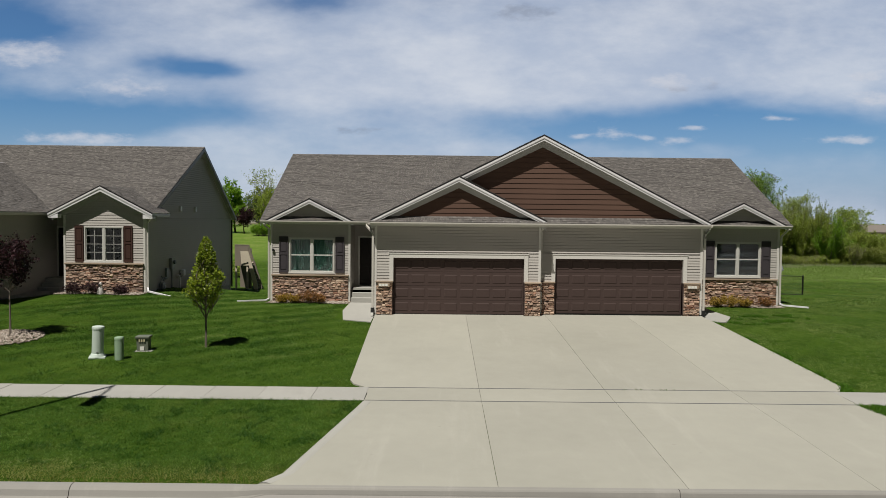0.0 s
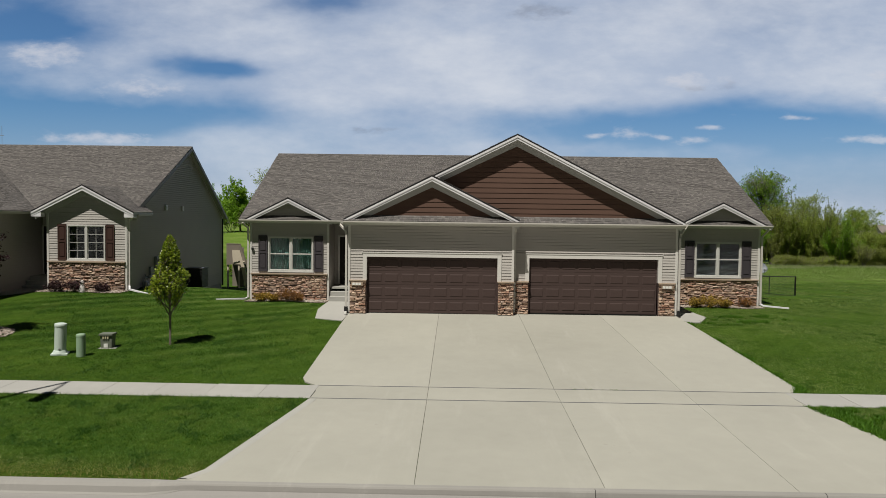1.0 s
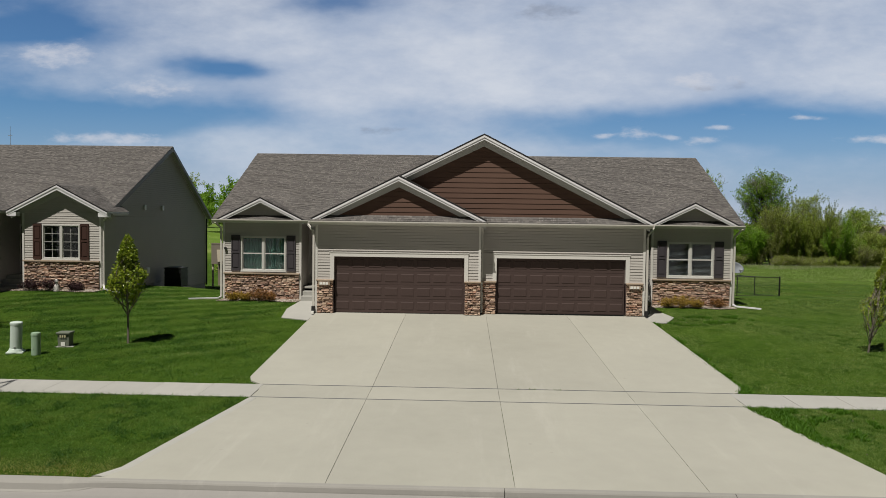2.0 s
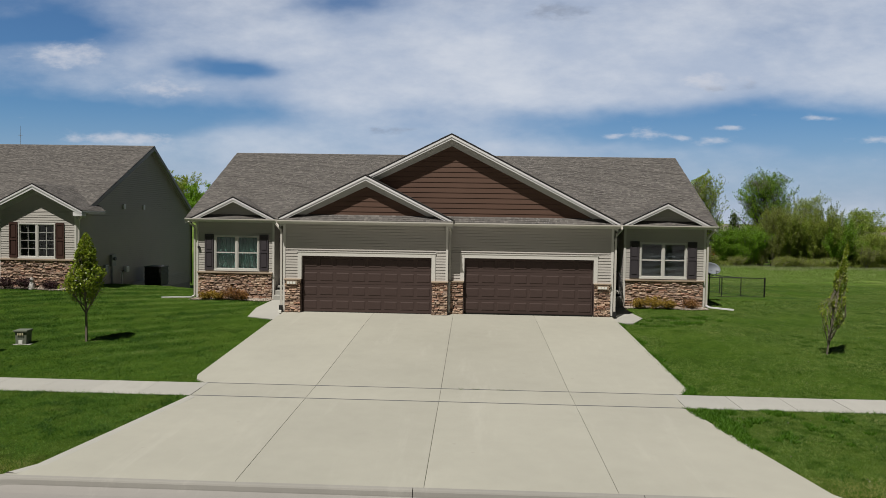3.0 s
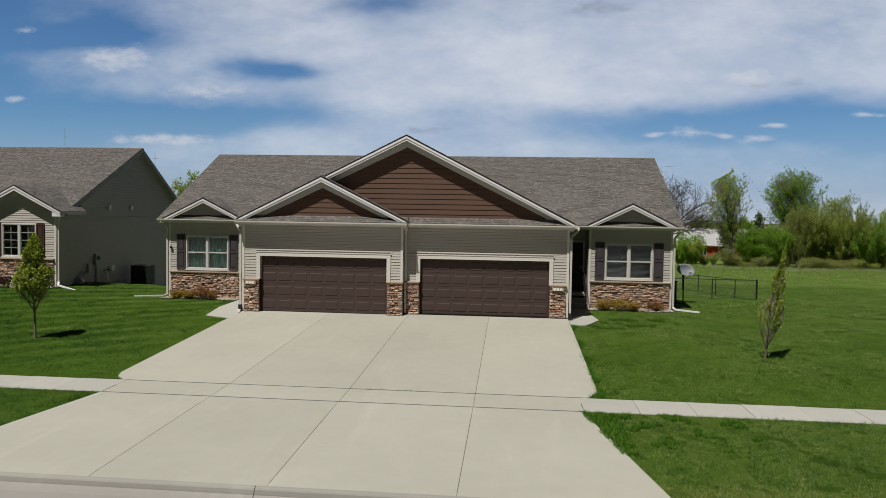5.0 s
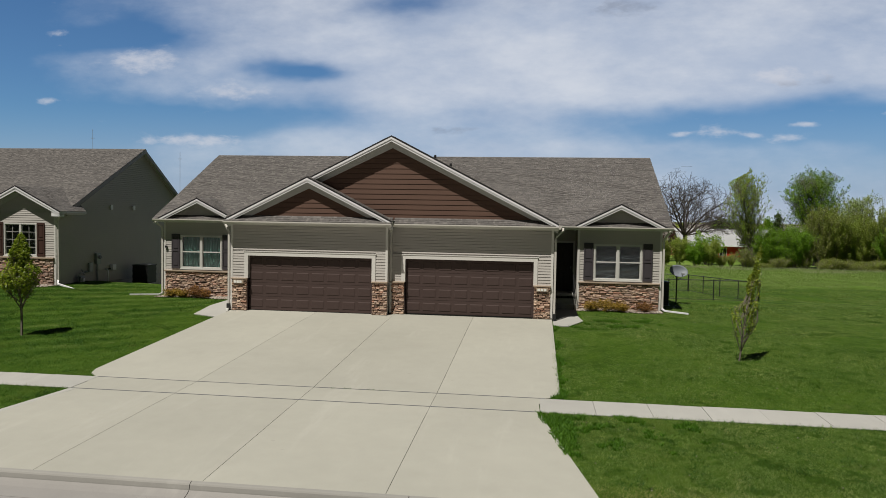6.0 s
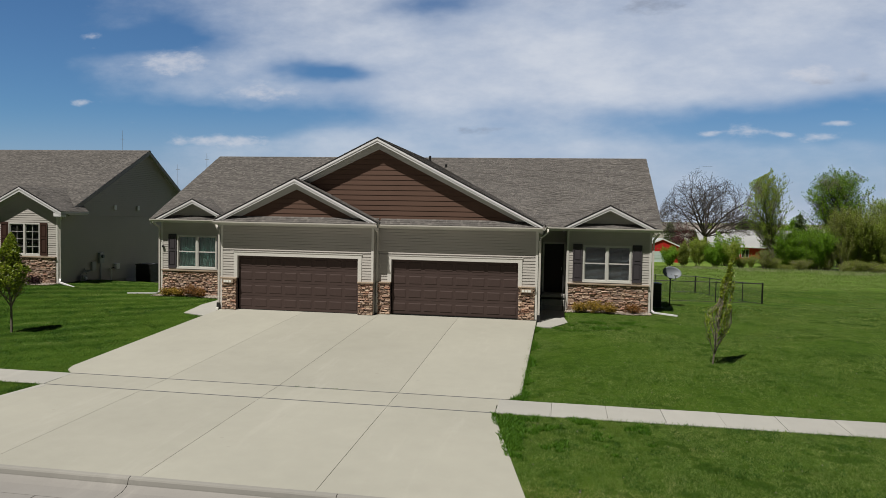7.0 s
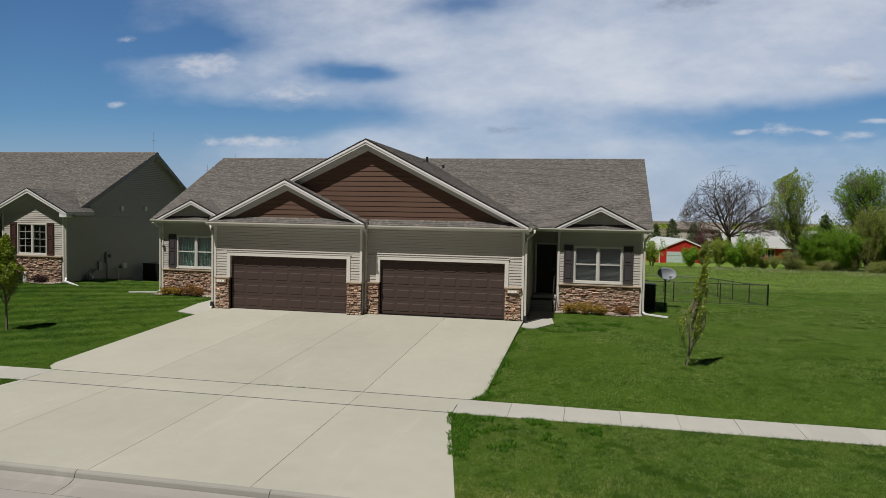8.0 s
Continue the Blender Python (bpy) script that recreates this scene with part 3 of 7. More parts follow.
def driveway():
    root = thing("driveway", "wide pale concrete driveway with sawn joints", "driveway", kind="structure")
    bands = ([11.07, 11.3, 12.4, 13.6, 14.8, 15.82], [15.82, 16.4, 16.94], [16.94, 17.0, 17.12, 17.25, 17.4, 17.6, 19.5, 22.0, 24.5, 26.95])
    for ys in bands:
        for k in range(4):
            cells = []
            for y in ys:
                lo, hi = drive_edges(y)
                xs = (lo, *JX, hi)
                cells.append((y, xs[k], xs[k + 1]))
            paving_piece("slab", cells, CONCRETE, root, lead=0.002 if ys[0] < 12 else 0.012)
    verts, faces = [], []
    for y in np.linspace(11.12, 15.70, 12):
        lo, z = drive_edges(y)[0], drive_z(y)
        verts += [(lo + k, y, z + dz) for k, dz in ((-0.015, -0.05), (-0.012, 0.004), (0.03, 0.014), (0.12, 0.014), (0.17, -0.002))]
    for i in range(11):
        faces += [(i * 5 + j, i * 5 + j + 1, i * 5 + j + 6, i * 5 + j + 5) for j in range(4)]
    ob = put("edge_lip", mesh_from("edge_lip", verts, faces), LIP, root, "pale trowelled lip along the apron")
    for p in ob.data.polygons:
        p.use_smooth = True
    for y in (15.82, 16.94):
        lo, hi = drive_edges(y)
        part("joint_sealant", prism(bmesh.new(), [(y - 0.022, drive_z(y) - 0.03), (y + 0.022, drive_z(y) - 0.03), (y + 0.022, drive_z(y) - 0.003), (y - 0.022, drive_z(y) - 0.003)], lo + 0.02, hi - 0.02, "x"), SEALANT, root, "dark grey joint sealant")
    part("joint_bed", boxes((-1.0, 9.8, 11.3, 26.4, -0.1, 0.1)), MORTAR, root)
    return root


driveway()


def sidewalk(x0, x1, y0, y1):
    root = thing("pavement", "narrow light concrete sidewalk in square panels", "sidewalk", kind="structure")
    wd = 1.22
    n = int(round((x1 - x0) / wd))
    for k in range(n):
        a, b = x0 + (x1 - x0) * k / n, x0 + (x1 - x0) * (k + 1) / n
        verts, faces = [], []
        g, e, tilt = 0.003, 0.012, float(rng.uniform(-0.006, 0.006))
        for i, (y, dz) in enumerate(((y0, -0.08), (y0, -e), (y0 + e, 0), (y1 - e, 0), (y1, -e), (y1, -0.08))):
            z = drive_z(y) + dz
            for x, d in ((a + g, -0.006 if -0.01 < dz else 0), (a + g + 0.008, 0), (b - g - 0.008, 0), (b - g, -0.006 if -0.01 < dz else 0)):
                verts.append((x, y, z + d + tilt * (x - a)))
        for i in range(5):
            for j in range(3):
                q = i * 4 + j
                faces.append((q, q + 1, q + 5, q + 4))
        faces.append((0, 4, 8, 12, 16, 20))
        faces.append((3, 23, 19, 15, 11, 7))
        put("panel", mesh_from("panel", verts, faces), WALK_CONCRETE, root)
    return root


sidewalk(-44.0, -1.2, 15.84, 16.93)
sidewalk(9.96, 60.0, 15.84, 16.92)


def street():
    root = thing("road", "grey concrete street with a rolled curb", "road", kind="structure")
    x = -60.0
    while x < 75:
        for y0, y1 in ((-8.0, -3.4), (-3.4, 1.2), (1.2, 5.8), (5.8, 10.45)):
            bm = boxes((x + 0.006, x + 4.494, y0 + 0.006, y1 - 0.006, -0.1, 0.055 + 0.004 * math.sin(x * 3 + y0)), bevel=0.008)
            part("slab", bm, STREET, root)
        x += 4.5
    part("road_bed", boxes((-300, 300, -8.1, 10.4, -0.14, 0.02)), STREET, root)
    return root


street()


def curb():
    """Gutter pan and rolled curb in lengths with open cracks; it drops to a low lip across the drive."""
    root = thing("curb", "worn concrete curb and gutter, lowered across the driveway", "curb", kind="structure")
    cuts = [-60.0, -45.0, -33.0, -22.0, -13.5, -5.25, 4.3, 7.9, 14.0, 24.0, 36.0, 50.0, 70.0]
    for a, b in zip(cuts, cuts[1:]):
        n = max(2, int((b - a) / 0.25))
        verts, faces = [], []
        for i in range(n + 1):
            x = a + 0.006 + (b - a - 0.012) * i / n
            low = float(step01(x, -2.9, -2.0) * step01(-x, -11.2, -10.4))
            h = mixf(0.275, 0.262, low)
            yb = mixf(11.062, 11.068, low)
            jit = 0.004 * noise.noise((x * 3, 0, 0))
            prof = ((mixf(10.84, 10.955, low), -0.08), (mixf(10.84, 10.955, low), mixf(0.10, 0.13, low)), (mixf(10.875, 10.962, low), mixf(0.125, 0.17, low) + jit), (mixf(10.905, 10.975, low), mixf(0.215, 0.225, low) + jit), (mixf(10.95, 10.992, low), h - 0.014 + jit),
                    (mixf(11.0, 11.02, low), h - 0.003 + jit), (yb, h + 0.003), (yb, -0.08))
            verts += [(x, y + jit, z) for y, z in prof]
        k = 8
        for i in range(n):
            for j in range(k - 1):
                q = i * k + j
                faces.append((q, q + k, q + k + 1, q + 1))
        faces.append(tuple(range(k)))
        faces.append(tuple(range(n * k + k - 1, n * k - 1, -1)))
        part("gutter_pan", prism(bmesh.new(), [(10.45, -0.08), (10.953, -0.08), (10.953, 0.15), (10.90, 0.115), (10.79, 0.082), (10.45, 0.058)], a + 0.006, b - 0.006, "x"), STREET, root)
        ob = put("curb_length", mesh_from("curb_length", verts, faces), CURB, root)
    return root


curb()

# ---- house parts shared by both houses ----


def unit_stones(n=12):
    """Split-faced stones in a unit box: chipped outline, domed face."""
    out = []
    for k in range(n):
        r = np.random.default_rng(100 + k)
        ring = []
        for x, z in ((-.5, -.5), (0, -.5), (.5, -.5), (.5, 0), (.5, .5), (0, .5), (-.5, .5), (-.5, 0)):
            ring.append((x * (1 - r.uniform(0, 0.07)), z * (1 - r.uniform(0, 0.22))))
        verts = [(x, 0.0, z) for x, z in ring] + [(x * 0.985, -0.55 - r.uniform(0, .3), z * 0.92) for x, z in ring]
        verts += [(x * 0.72, -0.8 - r.uniform(0, .45), z * 0.62) for x, z in ring]
        faces = []
        for a in (0, 8):
            for i in range(8):
                j = (i + 1) % 8
                faces.append((a + i, a + j, a + 8 + j, a + 8 + i))
        faces.append(tuple(range(16, 24)))
        me = mesh_from("stone", verts, faces)
        me.materials.append(VENEER)
        out.append(me)
    return out


STONES = unit_stones()


def stone_panel(parent, x0, x1, z0, z1, face, seed):
    """A backing with separate stacked stones on it."""
    r = np.random.default_rng(seed)
    back = part("stone_veneer", boxes((x0, x1, face, face + 0.06, z0, z1)), MORTAR, parent, "stacked brown and tan stone veneer")
    z = z0
    while z < z1 - 0.03:
        h = min(r.uniform(0.045, 0.095), z1 - z)
        if z1 - z - h < 0.04:
            h = z1 - z
        x = x0 - r.uniform(0, 0.12)
        while x < x1 - 0.02:
            wd = r.uniform(0.12, 0.36) if h < 0.08 else r.uniform(0.10, 0.24)
            a, b = max(x, x0), min(x + wd, x1)
            if x1 - b < 0.07:
                b = x1
            x += wd if b < x1 else 9
            if b - a < 0.04:
                continue
            ob = new("stone", STONES[int(r.integers(len(STONES)))])
            ob.parent = back
            flip = 1 if r.random() < 0.5 else -1
            ob.matrix_basis = Matrix.Translation(((a + b) / 2, face, z + h / 2 + r.uniform(-.014, .014))) @ Euler((radians(float(r.uniform(-8, 8))), radians(float(r.uniform(-4.5, 4.5))), 0)).to_matrix().to_4x4() \
                @ Matrix.Diagonal(((b - a) * 0.985 * flip, r.uniform(0.03, 0.075), h * r.uniform(0.92, 1.12), 1))
        z += h
    return back


def gutter(parent, x0, x1, y, z, name="gutter"):
    """K-style gutter, open at the top; y is the eave's edge, z its top."""
    prof = [(y, z), (y, z - 0.125), (y - 0.075, z - 0.125), (y - 0.085, z - 0.09), (y - 0.118, z - 0.045), (y - 0.118, z), (y - 0.108, z), (y - 0.106, z - 0.04), (y - 0.07, z - 0.11), (y - 0.008, z - 0.11), (y - 0.008, z)]
    return part(name, prism(bmesh.new(), prof, x0, x1, "x"), GUTTER, parent, "off-white metal gutter")


def side_gutter(parent, x, y0, y1, z, out):
    prof = [(x, z), (x, z - 0.125), (x + out * 0.075, z - 0.125), (x + out * 0.118, z - 0.045), (x + out * 0.118, z), (x + out * 0.106, z), (x + out * 0.07, z - 0.11), (x + out * 0.008, z - 0.11)]
    return part("gutter", prism(bmesh.new(), prof, y0, y1, "y"), GUTTER, parent, "off-white metal gutter")


def downspout(parent, path, mat=None, foot=None):
    ds = part("downspout", sweep(bmesh.new(), path, 0.038, 0.03), mat or GUTTER, parent, "slim off-white downspout")
    if foot:
        part("spout_extension", sweep(bmesh.new(), foot, 0.04, 0.03), FASCIA, ds, "white downspout extension lying on the grass")
    return ds


def rake(parent, xf, zf, xa, za, y, face, drop=0.165, name="rake_fascia", trim=True):
    """White rake board under one slope of a gable, its soffit and the frieze on the wall."""
    top = 0.045
    bm = prism(bmesh.new(), [(xf, zf - top), (xa, za - top), (xa, za - top - drop), (xf, zf - top - drop * 0.85)], y - 0.03, y)
    part(name, bm, FASCIA, parent, "white painted rake board")
    bm = prism(bmesh.new(), [(xf, zf - top), (xa, za - top), (xa, za - top - 0.075), (xf, zf - top - 0.07)], y - 0.052, y - 0.03)
    part("rake_moulding", bm, FASCIA, parent)
    part("drip_edge", prism(bmesh.new(), [(xf, zf + 0.012), (xa, za + 0.012), (xa, za - top), (xf, zf - top)], y - 0.045, y - 0.002), BLACK, parent, "dark shingle edge")
    bm = prism(bmesh.new(), [(xf, zf - 0.14), (xa, za - 0.14), (xa, za - 0.43), (xf, zf - 0.34)], face - 0.03, face - 0.004)
    if trim:
        part("frieze", bm, SOFFIT, parent)
    part("rake_soffit", prism(bmesh.new(), [(xf, zf - 0.13), (xa, za - 0.13), (xa, za - 0.15), (xf, zf - 0.15)], y + 0.002, face - 0.004), SOFFIT, parent)


def shutter(parent, x0, x1, z0, z1, face, mat):
    t = 0.045
    s = 0.05
    zm = (z0 + z1) / 2 + 0.04
    bm = boxes((x0, x0 + s, face - t, face, z0, z1), (x1 - s, x1, face - t, face, z0, z1), (x0 + s, x1 - s, face - t, face, z1 - 0.09, z1),
               (x0 + s, x1 - s, face - t, face, z0, z0 + 0.11), (x0 + s, x1 - s, face - t, face, zm - 0.045, zm + 0.045),
               (x0 + s, x1 - s, face - 0.02, face, z0 + 0.11, zm - 0.045), (x0 + s, x1 - s, face - 0.02, face, zm + 0.045, z1 - 0.09))
    for a, b in ((z0 + 0.11, zm - 0.045), (zm + 0.045, z1 - 0.09)):
        box(bm, x0 + s + 0.03, x1 - s - 0.03, face - 0.036, face - 0.018, a + 0.04, b - 0.04, bevel=0.009)
    return part("shutter", bm, mat, parent)


def window(parent, x0, x1, z0, z1, face, style, label):
    """Twin window: outer frame > sashes, panes, grilles and what hangs behind."""
    f, mid, xm = 0.055, (z0 + z1) / 2, (x0 + x1) / 2
    fr = part("window", boxes((x0, x0 + f, face - 0.035, face + 0.09, z0, z1), (x1 - f, x1, face - 0.035, face + 0.09, z0, z1), (x0 + f, x1 - f, face - 0.035, face + 0.09, z1 - f, z1),
                              (x0 + f, x1 - f, face - 0.04, face + 0.09, z0, z0 + f), (xm - 0.05, xm + 0.05, face - 0.03, face + 0.09, z0 + f, z1 - f), bevel=0.004), FRAME, parent, label)
    part("window_sill", boxes((x0 - 0.02, x1 + 0.02, face - 0.06, face, z0 - 0.045, z0), bevel=0.006), FRAME, fr)
    for a, b in ((x0 + f, xm - 0.05), (xm + 0.05, x1 - f)):
        s = 0.028
        y0, y1 = face + 0.0, face + 0.05
        rows = [(a, a + s, y0, y1, z0 + f, z1 - f), (b - s, b, y0, y1, z0 + f, z1 - f), (a + s, b - s, y0, y1, z1 - f - s, z1 - f), (a + s, b - s, y0, y1, z0 + f, z0 + f + s)]
        if style != "casement":
            rows.append((a + s, b - s, y0 - 0.008, y1, mid - 0.024, mid + 0.024))
        part("sash", boxes(*rows), FRAME, fr)
        pane = part("pane", boxes((a + s, b - s, face + 0.028, face + 0.034, z0 + f + s, z1 - f - s)), GLASS, fr, "clear reflecting glass")
        if style == "casement":
            n, xc = 4, (a + b) / 2
            bars = [(xc - 0.009, xc + 0.009, face + 0.018, face + 0.026, z0 + f + s, z1 - f - s)]
            for k in range(1, n):
                zz = z0 + f + (z1 - z0 - 2 * f) * k / n
                bars.append((a + s, b - s, face + 0.018, face + 0.026, zz - 0.009, zz + 0.009))
            part("grille", boxes(*bars), FRAME, fr)
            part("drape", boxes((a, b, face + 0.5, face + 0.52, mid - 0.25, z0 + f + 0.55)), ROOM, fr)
        elif style == "blinds":
            zz = z0 + f + 0.05
            rows = []
            while zz < z1 - f:
                rows.append(zz)
                zz += 0.05
            bm = bmesh.new()
            for zz in rows:
                m = Matrix.Translation(((a + b) / 2, face + 0.13, zz)) @ Euler((radians(28), 0, 0)).to_matrix().to_4x4() @ Matrix.Diagonal((b - a, 0.045, 0.003, 1))
                bmesh.ops.create_cube(bm, size=1.0, matrix=m)
            part("blind", bm, BLIND, fr, "pale slatted blind, tilted open")
        else:
            verts, faces = [], []
            n = 36
            for i in range(n + 1):
                x = a + (b - a) * i / n
                y = face + 0.16 + 0.010 * math.sin(i * 1.9) + 0.01 * math.sin(i * 0.7)
                verts += [(x, y, z0 + f), (x, y, z1 - f)]
            for i in range(n):
                faces.append((2 * i, 2 * i + 2, 2 * i + 3, 2 * i + 1))
            ob = put("curtain", mesh_from("curtain", verts, faces), CURTAIN, fr, "thin greenish curtain")
            sol = ob.modifiers.new("thick", "SOLIDIFY")
            sol.thickness = 0.004
    return fr


def garage_door(parent, x0, x1, z0, z1, y):
    door = part("garage_door", boxes((x0, x1, y + 0.03, y + 0.07, z0, z1)), DOORBROWN, parent, "dark brown raised-panel sectional garage door")
    n, cols = 4, 8
    h = (z1 - z0) / n
    for k in range(n):
        a, b = z0 + k * h + 0.004, z0 + (k + 1) * h - 0.004
        bm = boxes((x0, x1, y, y + 0.028, a, b), bevel=0.006)
        for c in range(cols):
            wd = (x1 - x0) / cols
            p0, p1 = x0 + c * wd + 0.055, x0 + (c + 1) * wd - 0.055
            q0, q1 = a + 0.10, b - 0.10
            # raised field with a sloping border
            inset = 0.03
            ring = [(p0, q0), (p1, q0), (p1, q1), (p0, q1)]
            inner = [(p0 + inset, q0 + inset), (p1 - inset, q0 + inset), (p1 - inset, q1 - inset), (p0 + inset, q1 - inset)]
            va = [bm.verts.new((x, y - 0.001, z)) for x, z in ring]
            vb = [bm.verts.new((x, y - 0.013, z)) for x, z in inner]
            bm.faces.new(vb)
            for i in range(4):
                bm.faces.new((va[i], va[(i + 1) % 4], vb[(i + 1) % 4], vb[i]))
        part("section", bm, DOORBROWN, door)
    part("bottom_seal", boxes((x0, x1, y + 0.002, y + 0.04, z0 - 0.03, z0)), BLACK, door)
    return door


def number_plaque(parent, x0, x1, z0, z1, face):
    pl = part("number_plaque", boxes((x0, x1, face - 0.03, face, z0, z1), bevel=0.006), LEDGE, parent, "small stone plaque with light bars")
    n = 3
    for i in range(n):
        a = x0 + 0.05 + (x1 - x0 - 0.1) * i / n
        part("bar", boxes((a, a + (x1 - x0 - 0.1) / n - 0.02, face - 0.037, face - 0.029, z0 + 0.025, z1 - 0.025)), WHITE, pl)


def entry_door(parent, x0, x1, z0, z1, y, glass=False):
    fr = part("front_door", boxes((x0, x0 + 0.07, y - 0.03, y + 0.05, z0, z1), (x1 - 0.07, x1, y - 0.03, y + 0.05, z0, z1), (x0 + 0.07, x1 - 0.07, y - 0.03, y + 0.05, z1 - 0.07, z1)), TRIM, parent, "dark front door in a pale frame")
    a, b = x0 + 0.075, x1 - 0.075
    leaf = boxes((a, b, y + 0.0, y + 0.045, z0 + 0.02, z1 - 0.075))
    if glass:
        for k in range(5):
            zz = z0 + 0.3 + k * 0.34
            box(leaf, a + 0.13, b - 0.13, y - 0.012, y + 0.002, zz, zz + 0.24, bevel=0.008)
    else:
        for px, pz0, pz1 in ((0.1, 0.25, 0.85), (0.1, 1.0, 1.85)):
            box(leaf, a + px, (a + b) / 2 - 0.04, y - 0.012, y + 0.002, z0 + pz0, z0 + pz1, bevel=0.008)
            box(leaf, (a + b) / 2 + 0.04, b - px, y - 0.012, y + 0.002, z0 + pz0, z0 + pz1, bevel=0.008)
    part("door_leaf", leaf, DARKDOOR, fr)
    part("door_handle", sweep(bmesh.new(), [(b - 0.08, y - 0.0, z0 + 0.98), (b - 0.08, y - 0.05, z0 + 0.98), (b - 0.08, y - 0.05, z0 + 1.1)], 0.012, n=8), METAL_GREY, fr)
    if glass:
        storm = part("storm_pane", boxes((a, b, y - 0.028, y - 0.022, z0 + 0.1, z1 - 0.12)), GLASS, fr, "glass storm door pane")


# ---- the duplex ----
YL, YR, YW, YB = 26.60, 26.98, 30.28, 43.0
ZE = 4.36           # eave edge
MS = 0.507          # main roof's rise per metre
EAVE_Y, RIDGE_Y, RIDGE_Z = 29.98, 36.62, 7.73


def cross_caps(parent, x, y0, y1, z):
    bm = bmesh.new()
    y = y0
    while y < y1:
        e = min(y + 0.19, y1)
        prism(bm, [(x - 0.15, z - 0.075), (x, z + 0.012), (x + 0.15, z - 0.075), (x + 0.15, z - 0.085), (x, z), (x - 0.15, z - 0.085)], y, e, "y")
        y += 0.2
    return part("ridge_caps", bm, SHINGLE, parent, "bent shingle caps along the ridge", "stuff")


def duplex():
    h = thing("house", "tan-sided duplex with brown gables, stone skirts and a grey shingle roof", "house")
    wall = 0.14

    # garages
    def garage(x0, x1, face, d0, d1, trim_r, z0, base_pad):
        zt, dt = 4.23, 3.02
        part("wall", boxes((x0, d0, face + 0.03, face + wall, z0 - 0.3, zt), (d1, x1, face + 0.03, face + wall, z0 - 0.3, zt), (d0, d1, face + 0.03, face + wall, dt, zt)), SIDING, h)
        siding("siding", [(x0 + 0.09, d0 - 0.15, 2.13, dt + 0.22), (d1 + 0.15, x1 - 0.09, 2.13, dt + 0.22), (x0 + 0.09, x1 - 0.09, dt + 0.23, zt)], face, h, SIDING, label="beige lapped vinyl siding")
        part("corner_board", boxes((x0, x0 + 0.09, face - 0.028, face, z0 + 0.02, zt), bevel=0.004), TRIM, h)
        part("corner_board", boxes((x1 - 0.09, x1, face - 0.028, face, z0 + 0.02, zt), bevel=0.004), TRIM, h)
        part("door_trim", boxes((d0 - 0.15, d0, face - 0.035, face + 0.05, 2.13, dt + 0.15), (d1, d1 + 0.15, face - 0.035, face + 0.05, 2.13, dt + 0.15), (d0, d1, face - 0.035, face + 0.05, dt, dt + 0.15), bevel=0.004), TRIM, h, "cream garage door surround")
        part("head_flashing", boxes((d0 - 0.18, d1 + 0.18, face - 0.05, face, dt + 0.15, dt + 0.18)), TRIM, h)
        for j0 in (d0 - 0.03, d1):
            part("door_jamb", boxes((j0, j0 + 0.03, face - 0.02, face + 0.2, z0, 2.13)), DOORBROWN, h)
        garage_door(h, d0, d1, z0 + 0.01, dt, face + 0.13)
        for a, b, sd in ((x0 + 0.07, d0 - 0.03, 11), (d1 + 0.03, x1 - (0.0 if not base_pad else 0.09), 12)):
            stone_panel(h, a, b, z0, 2.09, face - 0.03, sd + int(x0 * 10) + 40)
            part("ledge", boxes((a - 0.02, b + 0.02, face - 0.13, face, 2.09, 2.145), bevel=0.01), LEDGE, h)

    garage(-2.0, 4.25, YL, -1.29, 3.63, 0, 0.885, False)
    garage(4.25, 10.47, YR, 4.86, 9.74, 0, 0.90, True)
    part("wall", boxes((-1.97, -1.86, YL + wall, 31.6, 0.6, 4.23), (4.11, 4.22, YL + wall, 36, 0.6, 4.23), (10.33, 10.44, YR + wall, 31.6, 0.6, 4.23)), SIDING, h)
    siding("siding", [(YL, 31.6, 0.9, 4.23)], -2.0, h, SIDING, "x", -1.0)
    siding("siding", [(YR, 31.6, 0.9, 4.23)], 10.47, h, SIDING, "x", 1.0)
    siding("siding", [(YL, YR, 2.1, 4.23)], 4.25, h, SIDING, "x", 1.0)
    number_plaque(h, -1.86, -1.42, 1.93, 2.07, YL - 0.115)
    number_plaque(h, 9.85, 10.3, 1.92, 2.06, YR - 0.115)

    # wings, mirrored about the party wall
    for side in (0, 1):
        def X(x):
            return x if side == 0 else 8.16 - x

        def span(a, b):
            return tuple(sorted((X(a), X(b))))
        wx0, wx1 = span(-6.80, -3.38)
        o0, o1 = span(-5.96, -4.10)
        part("wall", boxes((wx0, o0, YW + 0.03, YW + wall, 0.4, 4.23), (o1, wx1, YW + 0.03, YW + wall, 0.4, 4.23), (o0, o1, YW + 0.03, YW + wall, 0.4, 2.19), (o0, o1, YW + 0.03, YW + wall, 3.60, 4.23)), SIDING, h)
        siding("siding", [(wx0 + 0.09, o0, 2.06, 4.23), (o1, wx1 - 0.09, 2.06, 4.23), (o0, o1, 3.62, 4.23)], YW, h, SIDING, label="beige lapped vinyl siding")
        for a in (wx0, wx1 - 0.09):
            part("corner_board", boxes((a, a + 0.09, YW - 0.03, YW, 0.92, 4.23), bevel=0.004), TRIM, h)
        stone_panel(h, wx0 + 0.09, wx1 - 0.09, 0.86, 2.0, YW - 0.03, 31 + side)
        part("ledge", boxes((wx0 + 0.06, wx1 - 0.06, YW - 0.13, YW, 2.0, 2.06), bevel=0.01), LEDGE, h)
        f0, f1 = span(-6.0, -4.06)
        window(h, f0, f1, 2.14, 3.64, YW - 0.005, "curtain" if side == 0 else "blinds", "white twin double-hung window with thin curtains" if side == 0 else "white twin double-hung window with slatted blinds")
